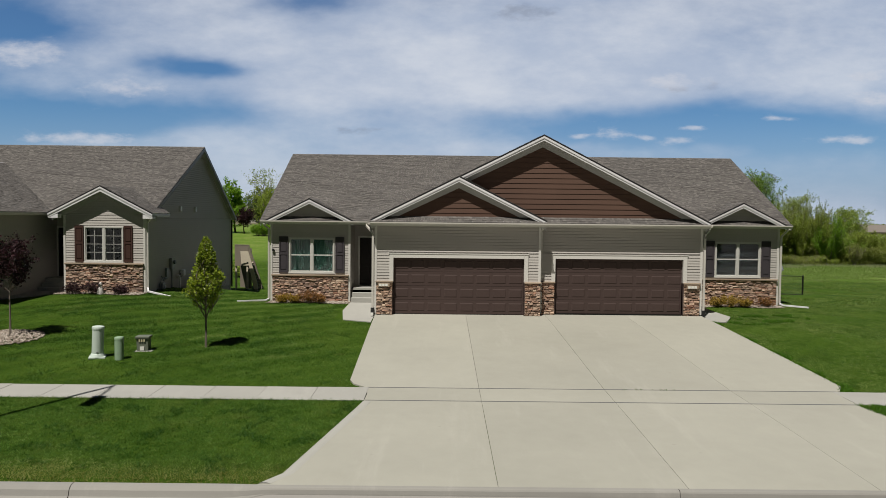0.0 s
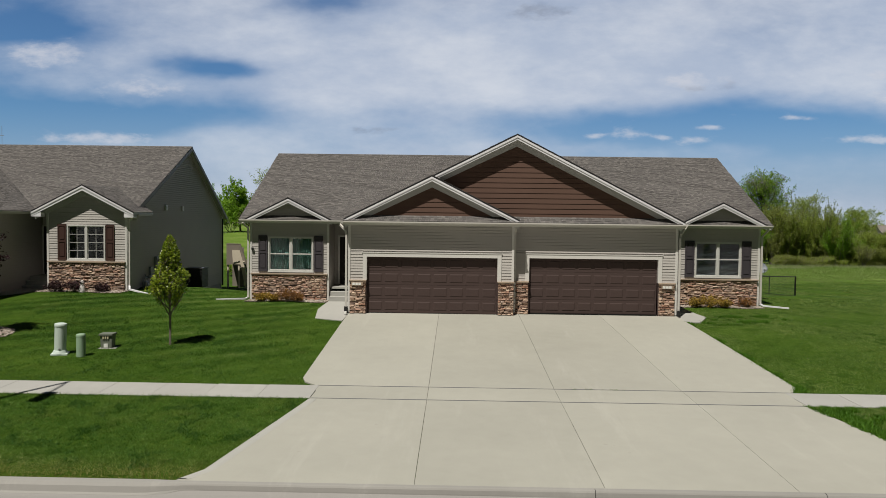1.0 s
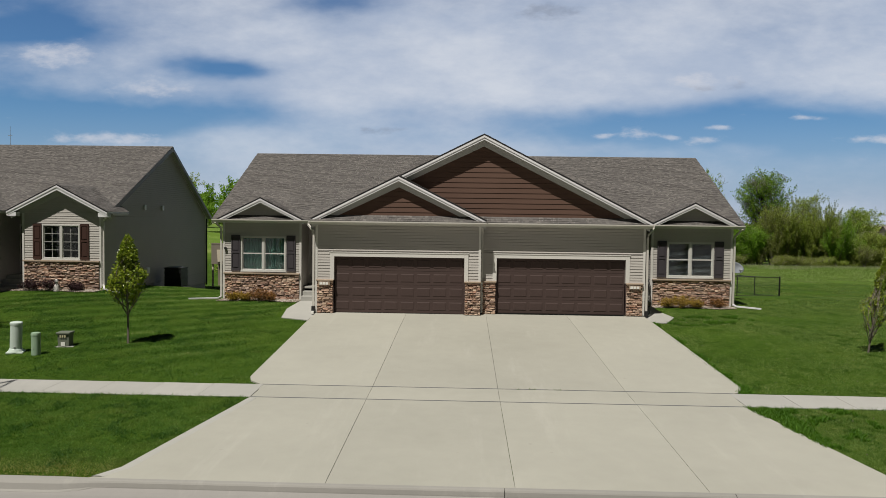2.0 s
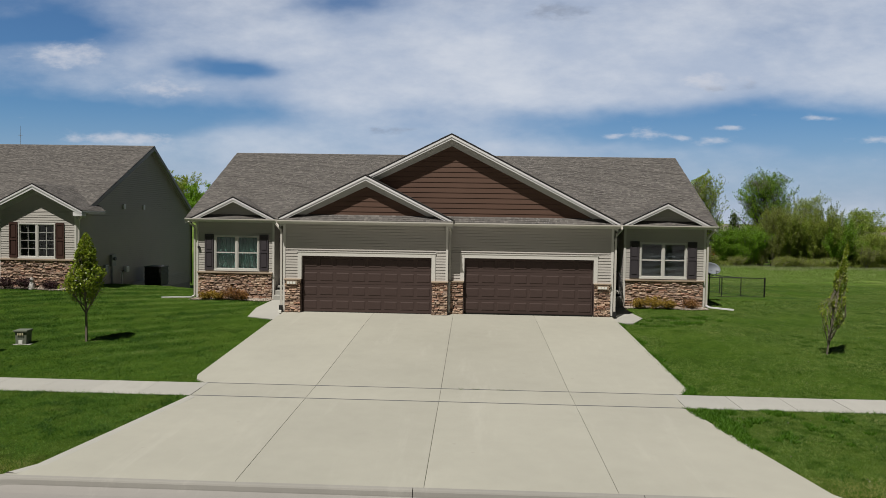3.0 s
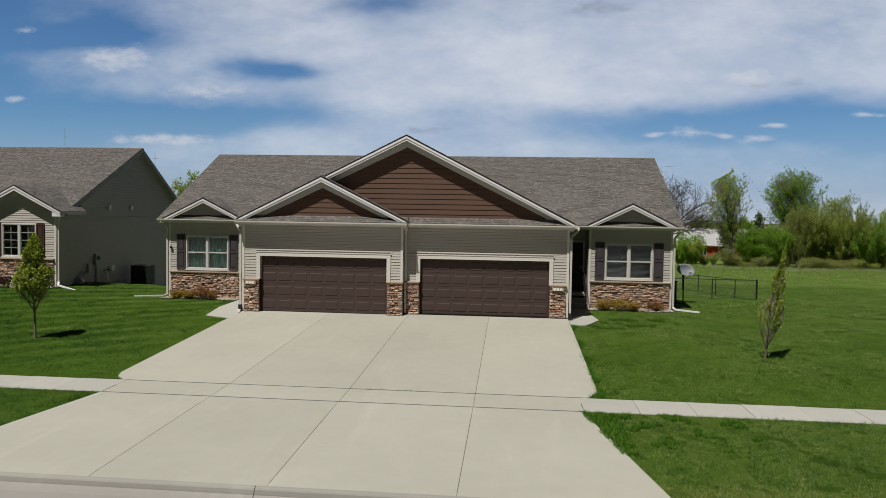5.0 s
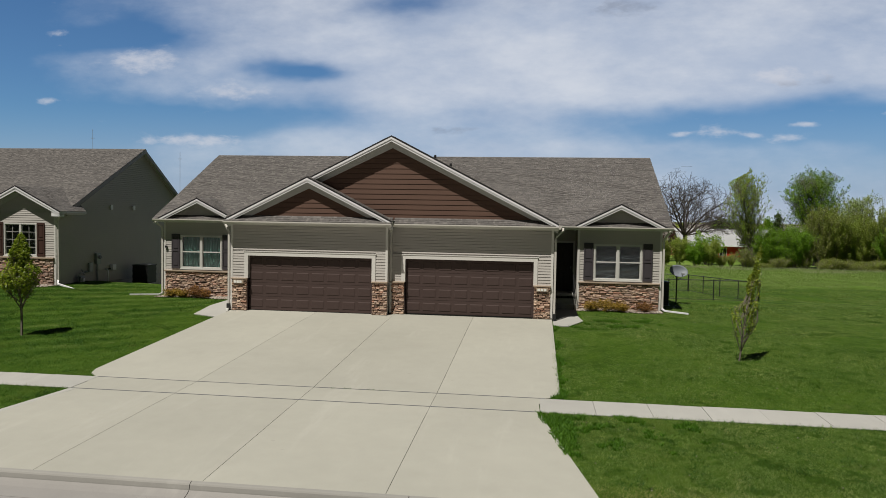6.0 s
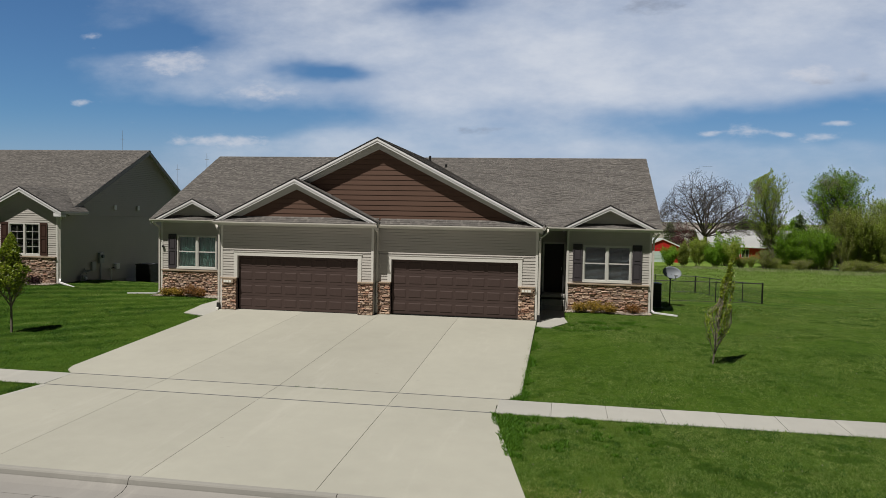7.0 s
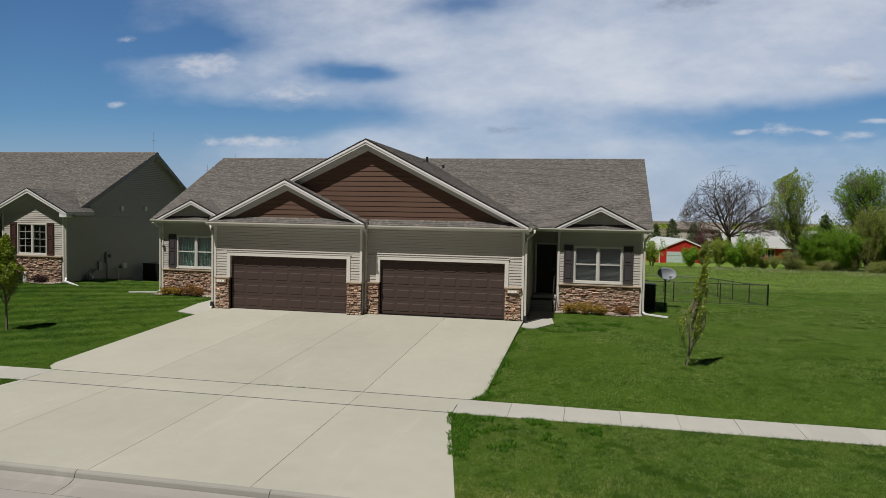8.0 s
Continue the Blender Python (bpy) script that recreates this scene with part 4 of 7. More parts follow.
        for a, b in ((-6.42, -6.04), (-4.02, -3.64)):
            s0, s1 = span(a, b)
            shutter(h, s0, s1, 2.13, 3.68, YW - 0.012, SHUTTER)
        # inner side of the wing, along the porch
        sx = X(-3.38)
        so = 1.0 if side == 0 else -1.0
        part("wall", boxes((min(sx, sx - so * wall), max(sx, sx - so * wall), YW + wall, 31.6, 0.6, 4.23)), SIDING, h)
        siding("siding", [(YW, 31.6, 0.9, 4.23)], sx, h, SIDING, "x", so)
        # end wall and its gable
        ex, eo = X(-6.80), (-1.0 if side == 0 else 1.0)
        part("wall", boxes((min(ex, ex - eo * wall), max(ex, ex - eo * wall), YW + wall, YB, -0.8, 4.4)), SIDING, h)
        siding("siding", [(YW, YB, 0.9, 4.36)], ex, h, SIDING, "x", eo)
        gable_siding("gable_wall", EAVE_Y + 0.3, YB + 0.1, 4.36, (RIDGE_Y, RIDGE_Z - 0.12), ex, h, SIDING, "x", eo)
        part("gable_backing", prism(bmesh.new(), [(YW, 4.36), (YB, 4.36), (RIDGE_Y, RIDGE_Z - 0.14)], ex - eo * 0.004, ex - eo * 0.1, "x"), SIDING, h)
        rx = X(-7.14)
        part("rake_fascia", prism(bmesh.new(), [(EAVE_Y, ZE - 0.03), (RIDGE_Y, RIDGE_Z - 0.03), (43.26, ZE - 0.03), (43.26, ZE - 0.22), (RIDGE_Y, RIDGE_Z - 0.22), (EAVE_Y, ZE - 0.22)], rx - 0.015, rx + 0.015, "x"), TRIM, h)
        # porch back wall and door
        p0, p1 = (-3.38, -2.0) if side == 0 else (10.47, 11.54)
        part("wall", boxes((p0, p1, 31.63, 31.6 + wall, 0.6, 4.23)), SIDING, h)
        siding("siding", [(p0, p1, 0.95, 4.23)], 31.6, h, SIDING)
        d0 = -3.2 if side == 0 else 10.52
        entry_door(h, d0, d0 + 0.98, 1.5, 3.69, 31.55, False)
        # little gable over the window
        a0, a1, ac = X(-6.93), X(-3.22), X(-5.08)
        az, ry = 5.29, 29.95
        for foot in (a0, a1):
            slope = (az - ZE) / abs(ac - foot)
            part("roof", slab(bmesh.new(), (foot, ry, ZE), (ac, ry, az), (ac, 32.2, az), (foot, 32.2, ZE), 0.10), FASCIA, h)
            sgn = 1 if ac > foot else -1
            back = h.children[-1]
            shingle_plane("shingles", (foot - sgn * 0.02, ry - 0.03, ZE + 0.006), (0, 1, 0), (sgn, 0, slope), 2.0, math.hypot(abs(ac - foot), az - ZE) - 0.02, back)
            rake(h, foot, ZE, ac, az, ry, YW, 0.17, trim=False)
        cross_caps(h, ac, ry - 0.03, 31.9, az + 0.022)
        g0, g1 = sorted((a0, a1))
        gable_siding("gable_wall", g0 + 0.2, g1 - 0.2, 4.42, (ac, az - 0.1), YW, h, SIDING)
        part("gable_backing", prism(bmesh.new(), [(g0 + 0.2, 4.36), (g1 - 0.2, 4.36), (ac, az - 0.1)], YW + 0.03, YW + 0.12), SIDING, h)
        # eave of wing and porch
        e0, e1 = (-7.16, -1.96) if side == 0 else (10.43, 15.32)
        gutter(h, e0, e1, EAVE_Y, ZE - 0.005)
        part("eave_fascia", boxes((e0, e1, EAVE_Y, EAVE_Y + 0.02, ZE - 0.15, ZE - 0.02)), TRIM, h)
        part("soffit", boxes((e0 + 0.02, e1 - 0.02, EAVE_Y + 0.02, 31.6, ZE - 0.145, ZE - 0.13)), SOFFIT, h)

    part("wall", boxes((-6.8, 14.96, YB, YB + wall, -0.9, 4.36)), SIDING, h)
    # Dark floor added to close off the rooms behind the panes.
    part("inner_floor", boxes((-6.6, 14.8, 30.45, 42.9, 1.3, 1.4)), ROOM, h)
    part("foundation", boxes((-6.78, 14.94, YW + 0.05, YB - 0.02, -1.0, 0.9)), FOUND, h)

    # main roof
    for y0, y1 in ((EAVE_Y, RIDGE_Y), (43.26, RIDGE_Y)):
        deck = part("roof", slab(bmesh.new(), (-7.15, y0, ZE), (15.31, y0, ZE), (15.31, y1, RIDGE_Z), (-7.15, y1, RIDGE_Z), 0.11), FASCIA, h, "low-pitched grey shingle roof")
        up = (0, y1 - y0, RIDGE_Z - ZE)
        shingle_plane("shingles", (-7.17, y0 - (0.03 if y1 > y0 else -0.03), ZE + 0.004), (1, 0, 0), up, 22.5, math.hypot(*up[1:]) + 0.02, deck)
    ridge_caps(h, -7.16, 15.32, RIDGE_Y, RIDGE_Z + 0.012)

    # garage roof: a broad gable and a smaller one in front of its left half
    ax, az, lf, rf, zf = 4.31, 7.67, -2.13, 10.62, 4.44
    mx, mz = 1.14, 6.08
    sl = (az - zf) / (ax - lf)
    sr = (az - zf) / (rf - ax)
    BY, MY = 26.68, 26.36
    lenl, lenr = math.hypot(ax - lf, az - zf), math.hypot(rf - ax, az - zf)
    d = part("roof", slab(bmesh.new(), (lf, BY, zf), (ax, BY, az), (ax, 36.4, az), (lf, 36.4, zf), 0.11), FASCIA, h)
    smid = math.hypot(mx - lf, mz - zf)
    shingle_plane("shingles", (lf - 0.02, MY - 0.03, zf + 0.006), (0, 1, 0), (1, 0, sl), 10.0, lenl, d, left=lambda s: 0.0 if s < smid - 0.02 else BY - MY)
    d = part("roof", slab(bmesh.new(), (rf, BY, zf), (ax, BY, az), (ax, 36.4, az), (rf, 36.4, zf), 0.11), FASCIA, h)
    shingle_plane("shingles", (rf + 0.02, BY - 0.03, zf + 0.006), (0, 1, 0), (-1, 0, sr), 9.7, lenr, d)
    part("roof", slab(bmesh.new(), (lf, MY, zf), (mx, MY, mz), (mx, BY + 0.01, mz), (lf, BY + 0.01, zf), 0.11), FASCIA, h)
    d = part("roof", slab(bmesh.new(), (4.43, MY, zf), (mx, MY, mz), (mx, YR, mz), (4.43, YR, zf), 0.11), FASCIA, h)
    shingle_plane("shingles", (4.45, MY - 0.03, zf + 0.006), (0, 1, 0), (-1, 0, (mz - zf) / (4.43 - mx)), YR - MY + 0.03, math.hypot(4.43 - mx, mz - zf), d)
    cross_caps(h, ax, BY - 0.03, 36.3, az + 0.012)
    cross_caps(h, mx, MY - 0.03, YR, mz + 0.012)
    rake(h, lf, zf, mx, mz, MY, YL)
    rake(h, 4.43, zf, mx, mz, MY, YL)
    rake(h, mx - 0.2, mz - 0.2 * sl, ax, az, BY, YR)
    rake(h, rf, zf, ax, az, BY, YR)
    gable_siding("brown_gable", -1.7, 10.2, 4.52, (ax, az - 0.12), YR, h, GABLE, step=0.194, singly=True, label="dark brown lap boards in the broad gable")
    gable_siding("brown_gable", -1.72, 3.98, 4.52, (mx, mz - 0.12), YL, h, GABLE, step=0.194, singly=True, label="dark brown lap boards in the small gable")
    part("attic_wall", prism(bmesh.new(), [(-2.0, 4.2), (10.47, 4.2), (10.2, 4.5), (ax, az - 0.15), (-1.7, 4.5)], YR + 0.1, YR + 0.14), SIDING, h)
    # skirt roofs under the gables
    for x0, x1, y0, yf in ((-2.15, 4.43, 26.28, YL), (4.43, 10.63, 26.66, YR)):
        d = part("skirt_roof", slab(bmesh.new(), (x0, y0, ZE), (x1, y0, ZE), (x1, yf + 0.02, ZE + 0.22), (x0, yf + 0.02, ZE + 0.22), 0.06), FASCIA, h)
        shingle_plane("shingles", (x0, y0 - 0.02, ZE + 0.006), (1, 0, 0), (0, yf - y0, 0.21), x1 - x0, 0.41, d, expose=0.13)
        gutter(h, x0, x1, y0, ZE)
        part("soffit", boxes((x0 + 0.02, x1 - 0.02, y0 + 0.02, yf + 0.02, ZE - 0.14, ZE - 0.12)), SOFFIT, h)
        part("eave_fascia", boxes((x0, x1, y0, y0 + 0.02, ZE - 0.14, ZE - 0.06)), TRIM, h)
    side_gutter(h, lf - 0.0, MY, 29.9, ZE + 0.02, -1.0)
    side_gutter(h, rf + 0.0, BY, 29.9, ZE + 0.02, 1.0)

    # downspouts
    downspout(h, [(-2.32, 26.85, 4.3), (-2.33, 26.82, 4.2), (-2.22, 26.72, 4.1), (-2.10, 26.6, 3.99), (-2.065, 26.57, 3.85), (-2.065, 26.57, 1.12)])
    part("splash_boot", boxes((-2.13, -2.0, 26.50, 26.64, 0.86, 1.13), bevel=0.01), BLACK, h)
    part("splash_boot", boxes((-2.12, -2.02, 26.42, 26.5, 0.84, 0.95), bevel=0.01), WHITE, h)
    downspout(h, [(4.31, 26.6, 4.2), (4.31, 26.9, 4.05), (4.31, 26.93, 3.9), (4.31, 26.93, 0.93)])
    downspout(h, [(10.80, 27.25, 4.3), (10.81, 27.2, 4.2), (10.69, 27.1, 4.1), (10.57, 26.99, 3.99), (10.535, 26.95, 3.85), (10.535, 26.95, 1.1)])
    part("splash_boot", boxes((10.48, 10.6, 26.88, 27.02, 0.88, 1.1), bevel=0.01), BLACK, h)
    downspout(h, [(-7.0, 29.9, 4.22), (-6.95, 30.05, 4.1), (-6.86, 30.2, 4.0), (-6.86, 30.24, 3.9), (-6.86, 30.24, 1.0)], foot=[(-6.86, 30.24, 1.0), (-6.95, 30.1, 0.95), (-8.0, 29.5, 0.97)])
    downspout(h, [(15.2, 29.9, 4.22), (15.15, 30.05, 4.1), (15.02, 30.2, 3.9), (15.02, 30.24, 3.8), (15.02, 30.24, 1.05)], foot=[(15.02, 30.24, 1.02), (15.1, 30.1, 0.96), (15.95, 29.6, 0.93)])
    # two dark roof vents on the right slope of the broad gable
    for yy, s in ((34.9, 0.5), (35.5, 1.2)):
        part("roof_vent", lathe(bmesh.new(), [(0.06, -0.2), (0.06, 0.16), (0.05, 0.17)], (ax + s, yy, az - s * sr + 0.1), 10), BLACK, h)
    part("wall_lamp", boxes((-6.72, -6.62, YW - 0.1, YW - 0.03, 3.05, 3.15), bevel=0.015), BLACK, h, "small black outdoor socket cover")
    return h


def ridge_caps(parent, x0, x1, y, z):
    bm = bmesh.new()
    x = x0
    while x < x1:
        e = min(x + 0.19, x1)
        prism(bm, [(y - 0.15, z - 0.075), (y, z + 0.012), (y + 0.15, z - 0.075), (y + 0.15, z - 0.085), (y, z), (y - 0.15, z - 0.085)], x, e, "x")
        x += 0.2
    return part("ridge_caps", bm, SHINGLE, parent, "bent shingle caps along the ridge", "stuff")


duplex()

# ---- the neighbour's house ----


def neighbour():
    h = thing("house", "tan-sided house with one stone-skirted bay and a grey shingle roof", "house")
    wall = 0.14
    F, X0, X1 = 30.4, -15.69, -12.18
    ze, rz, ryy = 4.60, 8.17, 37.95
    EY, BYY, XS = 31.1, 43.8, -12.42
    o0, o1 = -14.76, -13.17
    part("wall", boxes((X0, o0, F + 0.03, F + wall, 0.4, 4.6), (o1, X1, F + 0.03, F + wall, 0.4, 4.6), (o0, o1, F + 0.03, F + wall, 0.4, 2.55), (o0, o1, F + 0.03, F + wall, 3.98, 4.6)), SIDING, h)
    siding("siding", [(X0 + 0.09, o0, 2.45, 4.56), (o1, X1 - 0.09, 2.45, 4.56), (o0, o1, 3.98, 4.56)], F, h, SIDING, label="beige lapped vinyl siding")
    gable_siding("gable_wall", X0, X1, 4.56, (-13.94, 5.6), F, h, SIDING)
    part("gable_backing", prism(bmesh.new(), [(X0, 4.5), (X1, 4.5), (-13.94, 5.55)], F + 0.03, F + 0.12), SIDING, h)
    for a in (X0, X1 - 0.09):
        part("corner_board", boxes((a, a + 0.09, F - 0.03, F, 1.2, 4.5), bevel=0.004), TRIM, h)
    stone_panel(h, X0 + 0.09, X1 - 0.09, 1.1, 2.39, F - 0.03, 51)
    part("ledge", boxes((X0 + 0.06, X1 - 0.06, F - 0.13, F, 2.39, 2.45), bevel=0.01), LEDGE, h)
    window(h, -14.80, -13.13, 2.50, 4.02, F - 0.005, "casement", "cream twin casement window with white grilles")
    shutter(h, -15.2, -14.83, 2.5, 4.04, F - 0.012, SHUTTER_RED)
    shutter(h, -13.10, -12.73, 2.5, 4.04, F - 0.012, SHUTTER_RED)
    # bay gable roof
    ac, az, ry = -13.95, 5.75, 30.08
    for foot in (-16.17, -11.74):
        sgn = 1 if ac > foot else -1
        slope = (az - ze) / abs(ac - foot)
        d = part("roof", slab(bmesh.new(), (foot, ry, ze), (ac, ry, az), (ac, 33.6, az), (foot, 33.6 if sgn > 0 else 32.0, ze), 0.1), FASCIA, h)
        shingle_plane("shingles", (foot - sgn * 0.02, ry - 0.03, ze + 0.006), (0, 1, 0), (sgn, 0, slope), 3.4, math.hypot(ac - foot, az - ze), d, right=None if sgn > 0 else (lambda s: 1.95 + 0.58 * s))
        rake(h, foot, ze, ac, az, ry, F, 0.2)
        part("eave_return", boxes((min(foot, foot + sgn * 0.42), max(foot, foot + sgn * 0.42), ry - 0.02, F - 0.04, ze - 0.24, ze - 0.06), bevel=0.01), FASCIA, h)
    cross_caps(h, ac, ry - 0.03, 33.2, az + 0.012)
    # main roof, running on to the left
    rx = -12.17
    for y0, y1 in ((EY, ryy), (BYY, ryy)):
        zz = ze if y0 < y1 else 4.42
        d = part("roof", slab(bmesh.new(), (-34, y0, zz), (rx, y0, zz), (rx, y1, rz), (-34, y1, rz), 0.11), FASCIA, h, "low-pitched grey shingle roof")
        if y0 < y1:
            shingle_plane("shingles", (-32.0, y0 - 0.03, zz + 0.004), (1, 0, 0), (0, y1 - y0, rz - zz), 32.0 + rx + 0.02, math.hypot(y1 - y0, rz - zz) + 0.02, d)
    ridge_caps(h, -32.0, rx + 0.01, ryy, rz + 0.012)
    for y0, zz in ((EY, ze), (BYY, 4.42)):
        part("rake_fascia", prism(bmesh.new(), [(y0, zz - 0.02), (ryy, rz - 0.02), (ryy, rz - 0.23), (y0, zz - 0.23)], rx - 0.012, rx + 0.018, "x"), RAKE_DARK, h, "rake board with its shade put into the colour")
        part("rake_soffit", prism(bmesh.new(), [(y0, zz - 0.12), (ryy, rz - 0.12), (ryy, rz - 0.14), (y0, zz - 0.14)], XS + 0.0, rx - 0.014, "x"), SOFFIT, h)
    # gable end facing the gap
    part("wall", boxes((XS - wall, XS - 0.03, F + wall, 43.4, -0.6, 4.5)), SIDING, h)
    part("wall", boxes((X1 - 0.3, X1 - 0.05, F + 0.04, 31.6, 0.4, 4.5)), SIDING, h)
    siding("siding", [(F, 31.6, 1.2, 4.45)], X1 - 0.02, h, SIDING, "x", 1.0)
    siding("siding", [(31.6, 43.4, 1.0, 4.4), (36.0, 43.4, 0.35, 1.0)], XS, h, SIDING, "x", 1.0)
    gable_siding("gable_wall", EY - 0.1, 43.45, 4.4, (ryy, rz - 0.12), XS, h, SIDING, "x", 1.0)
    part("gable_backing", prism(bmesh.new(), [(EY, 4.4), (43.4, 4.4), (ryy, rz - 0.15)], XS - 0.1, XS - 0.03, "x"), SIDING, h)
    # Added floor and wall, dark so that the bay's room looks unlit.
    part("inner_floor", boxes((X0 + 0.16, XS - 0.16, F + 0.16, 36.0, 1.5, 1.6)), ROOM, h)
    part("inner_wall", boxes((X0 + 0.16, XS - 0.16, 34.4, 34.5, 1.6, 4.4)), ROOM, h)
    part("foundation", boxes((-32, XS - 0.02, F + 0.1, 43.35, -1.2, 1.0)), FOUND, h)
    part("corner_board", boxes((XS, XS + 0.03, 43.3, 43.4, 0.3, 4.3)), TRIM, h)
    part("corner_board", boxes((X1, X1 + 0.03, F, F + 0.09, 1.15, 4.4)), TRIM, h)
    part("eave_return", boxes((X1 - 0.1, -11.72, F + 0.1, 31.9, ze - 0.15, ze - 0.05), bevel=0.01), GUTTER, h)
    for yy in (35.0, 37.1):
        part("wall_vent", boxes((XS + 0.02, XS + 0.1, yy - 0.1, yy + 0.1, 4.72, 4.98), bevel=0.02), FASCIA, h, "small white wall vent hood")
    downspout(h, [(-11.85, 30.2, 4.46), (-11.95, 30.3, 4.3), (-12.12, 30.46, 4.2), (-12.12, 30.46, 1.4)], foot=[(-12.12, 30.46, 1.4), (-12.05, 30.3, 1.26), (-10.9, 29.8, 1.10)])
    downspout(h, [(-12.35, 43.45, 4.3), (-12.36, 43.45, 4.1), (-12.36, 43.45, 0.2)], BLACK)
    # porch and the garage wing further along
    part("wall", boxes((X0, X0 + wall, F + wall, 32.4, 0.6, 4.6), (-17.2, X0, 32.3, 32.3 + wall, 0.6, 4.6), (-17.14, -17.03, 25.6, 32.3, 0.6, 4.5), (-25, -17.14, 25.6, 25.74, 0.6, 4.6)), SIDING, h)
    siding("siding", [(25.6, 32.3, 1.0, 4.5)], -17.0, h, SIDING, "x", 1.0)
    siding("siding", [(-17.0, X0, 1.1, 4.5)], 32.3, h, SIDING)
    siding("siding", [(F, 32.3, 1.1, 4.5)], X0, h, SIDING, "x", -1.0)
    entry_door(h, -16.98, -16.0, 1.68, 3.98, 32.25, True)
    part("soffit", boxes((-17.0, X0, 31.12, 32.4, ze - 0.14, ze - 0.12)), SOFFIT, h)
    gx = -16.55
    d = part("roof", slab(bmesh.new(), (gx, 25.2, ze), (-21.5, 25.2, ze + 2.48), (-21.5, 36, ze + 2.48), (gx, 36, ze), 0.11), FASCIA, h)
    shingle_plane("shingles", (gx + 0.02, 25.2, ze + 0.006), (0, 1, 0), (-1, 0, 0.5), 10.5, 5.5, d)
    part("roof", slab(bmesh.new(), (-26.5, 25.2, ze), (-21.5, 25.2, ze + 2.48), (-21.5, 36, ze + 2.48), (-26.5, 36, ze), 0.11), FASCIA, h)
    part("gable_backing", prism(bmesh.new(), [(-25, 4.5), (-17.1, 4.5), (-21.5, ze + 2.4)], 25.62, 25.72), GABLE, h)
    side_gutter(h, gx, 25.2, 31.0, ze, 1.0)
    gutter(h, gx, -16.1, EY, ze)
    part("soffit", boxes((-17.0, gx, 25.3, 31.1, ze - 0.14, ze - 0.12)), SOFFIT, h)
    part("wall", boxes((-32, -31.86, 31, 43, -1, 4.5), (-32, XS, 43.26, 43.4, -1, 4.5), (-32, -25, 31, 31.14, -1, 4.6), (-25.14, -25, 25.7, 31, 0.5, 4.6)), SIDING, h)
    return h


neighbour()

# ---- plants ----


def twig_mesh(name, segs):
    """Tapered tubes from rows of (p0, p1, r0, r1)."""
    verts, faces = [], []
    for p0, p1, r0, r1 in segs:
        d = p1 - p0
        if d.length < 1e-6:
            continue
        d.normalize()
        a = d.orthogonal().normalized()
        b = d.cross(a)
        n = 7 if r0 > 0.05 else (4 if r0 > 0.015 else 3)
        i = len(verts)
        for p, r in ((p0, r0), (p1, r1)):
            for k in range(n):
                t = 2 * math.pi * k / n
                verts.append(p + a * (r * math.cos(t)) + b * (r * math.sin(t)))
        faces += [(i + k, i + (k + 1) % n, i + n + (k + 1) % n, i + n + k) for k in range(n)]
    me = mesh_from(name, verts, faces)
    return me


def leaf_mesh(name, spots, size, r, flat=0.0):
    """Small folded leaves at the spots."""
    n = len(spots)
    c = np.array(spots)
    ax = r.normal(size=(n, 3))
    ax /= np.linalg.norm(ax, axis=1)[:, None]
    nb = r.normal(size=(n, 3))
    nb[:, 2] += flat
    side = np.cross(ax, nb)
    side /= np.linalg.norm(side, axis=1)[:, None] + 1e-9
    s = size * r.uniform(0.6, 1.35, size=(n, 1))
    fold = np.cross(ax, side) * s * 0.12
    v = np.stack([c - ax * s * 0.5, c + side * s * 0.32 + fold, c + ax * s * 0.55, c - side * s * 0.32 + fold], 1).reshape(-1, 3)
    f = np.arange(n * 4).reshape(-1, 4)
    me = bpy.data.meshes.new(name)
    me.from_pydata(v.tolist(), [], f.tolist())
    me.update()
    return me


def grow(r, p, d, length, radius, level, segs, spots, o):
    """A limb of three bends with its own side limbs; fills segs and the leaf spots."""
    bends = 4 if level == 0 else 3
    pts = [p.copy()]
    dirs = []
    for k in range(bends):
        wob = Vector(r.normal(size=3)) * o["wobble"]
        d = (d + wob + Vector((0, 0, o["rise"] * (0.4 if level else 0.1)))).normalized()
        p = p + d * (length / bends)
        pts.append(p.copy())
        dirs.append(d.copy())
    for k in range(bends):
        f0, f1 = k / bends, (k + 1) / bends
        segs.append((pts[k], pts[k + 1], radius * (1 - 0.75 * f0), radius * (1 - 0.75 * f1)))
    if level >= o["levels"]:
        for k in range(o["leaves"]):
            t = r.uniform(0.1, 1.05) * bends
            i = min(bends - 1, int(t))
            q = pts[i].lerp(pts[i + 1], t - i)
            spots.append(tuple(q + Vector(r.normal(size=3)) * o["spread"]))
        return
    n = o["kids"][level]
    for k in range(n):
        t = mixf(o["first"][min(level, len(o["first"]) - 1)], 0.98, (k + r.uniform(0.2, 0.8)) / n)
        i = min(bends - 1, int(t * bends))
        q = pts[i].lerp(pts[i + 1], t * bends - i)
        ang = k * 2.4 + r.uniform(-0.5, 0.5)
        a = dirs[i].orthogonal().normalized()
        b = dirs[i].cross(a)
        out = a * math.cos(ang) + b * math.sin(ang)
        lean = radians(o["angle"] + r.uniform(-12, 12))
        nd = (dirs[i] * math.cos(lean) + out * math.sin(lean)).normalized()
        kid = length * o["ratio"][min(level, len(o["ratio"]) - 1)] * r.uniform(0.75, 1.2)
        if level == 0:
            kid *= o["shape"](t)
        grow(r, q, nd, kid, radius * (1 - 0.75 * t) * 0.62 + 0.002, level + 1, segs, spots, o)


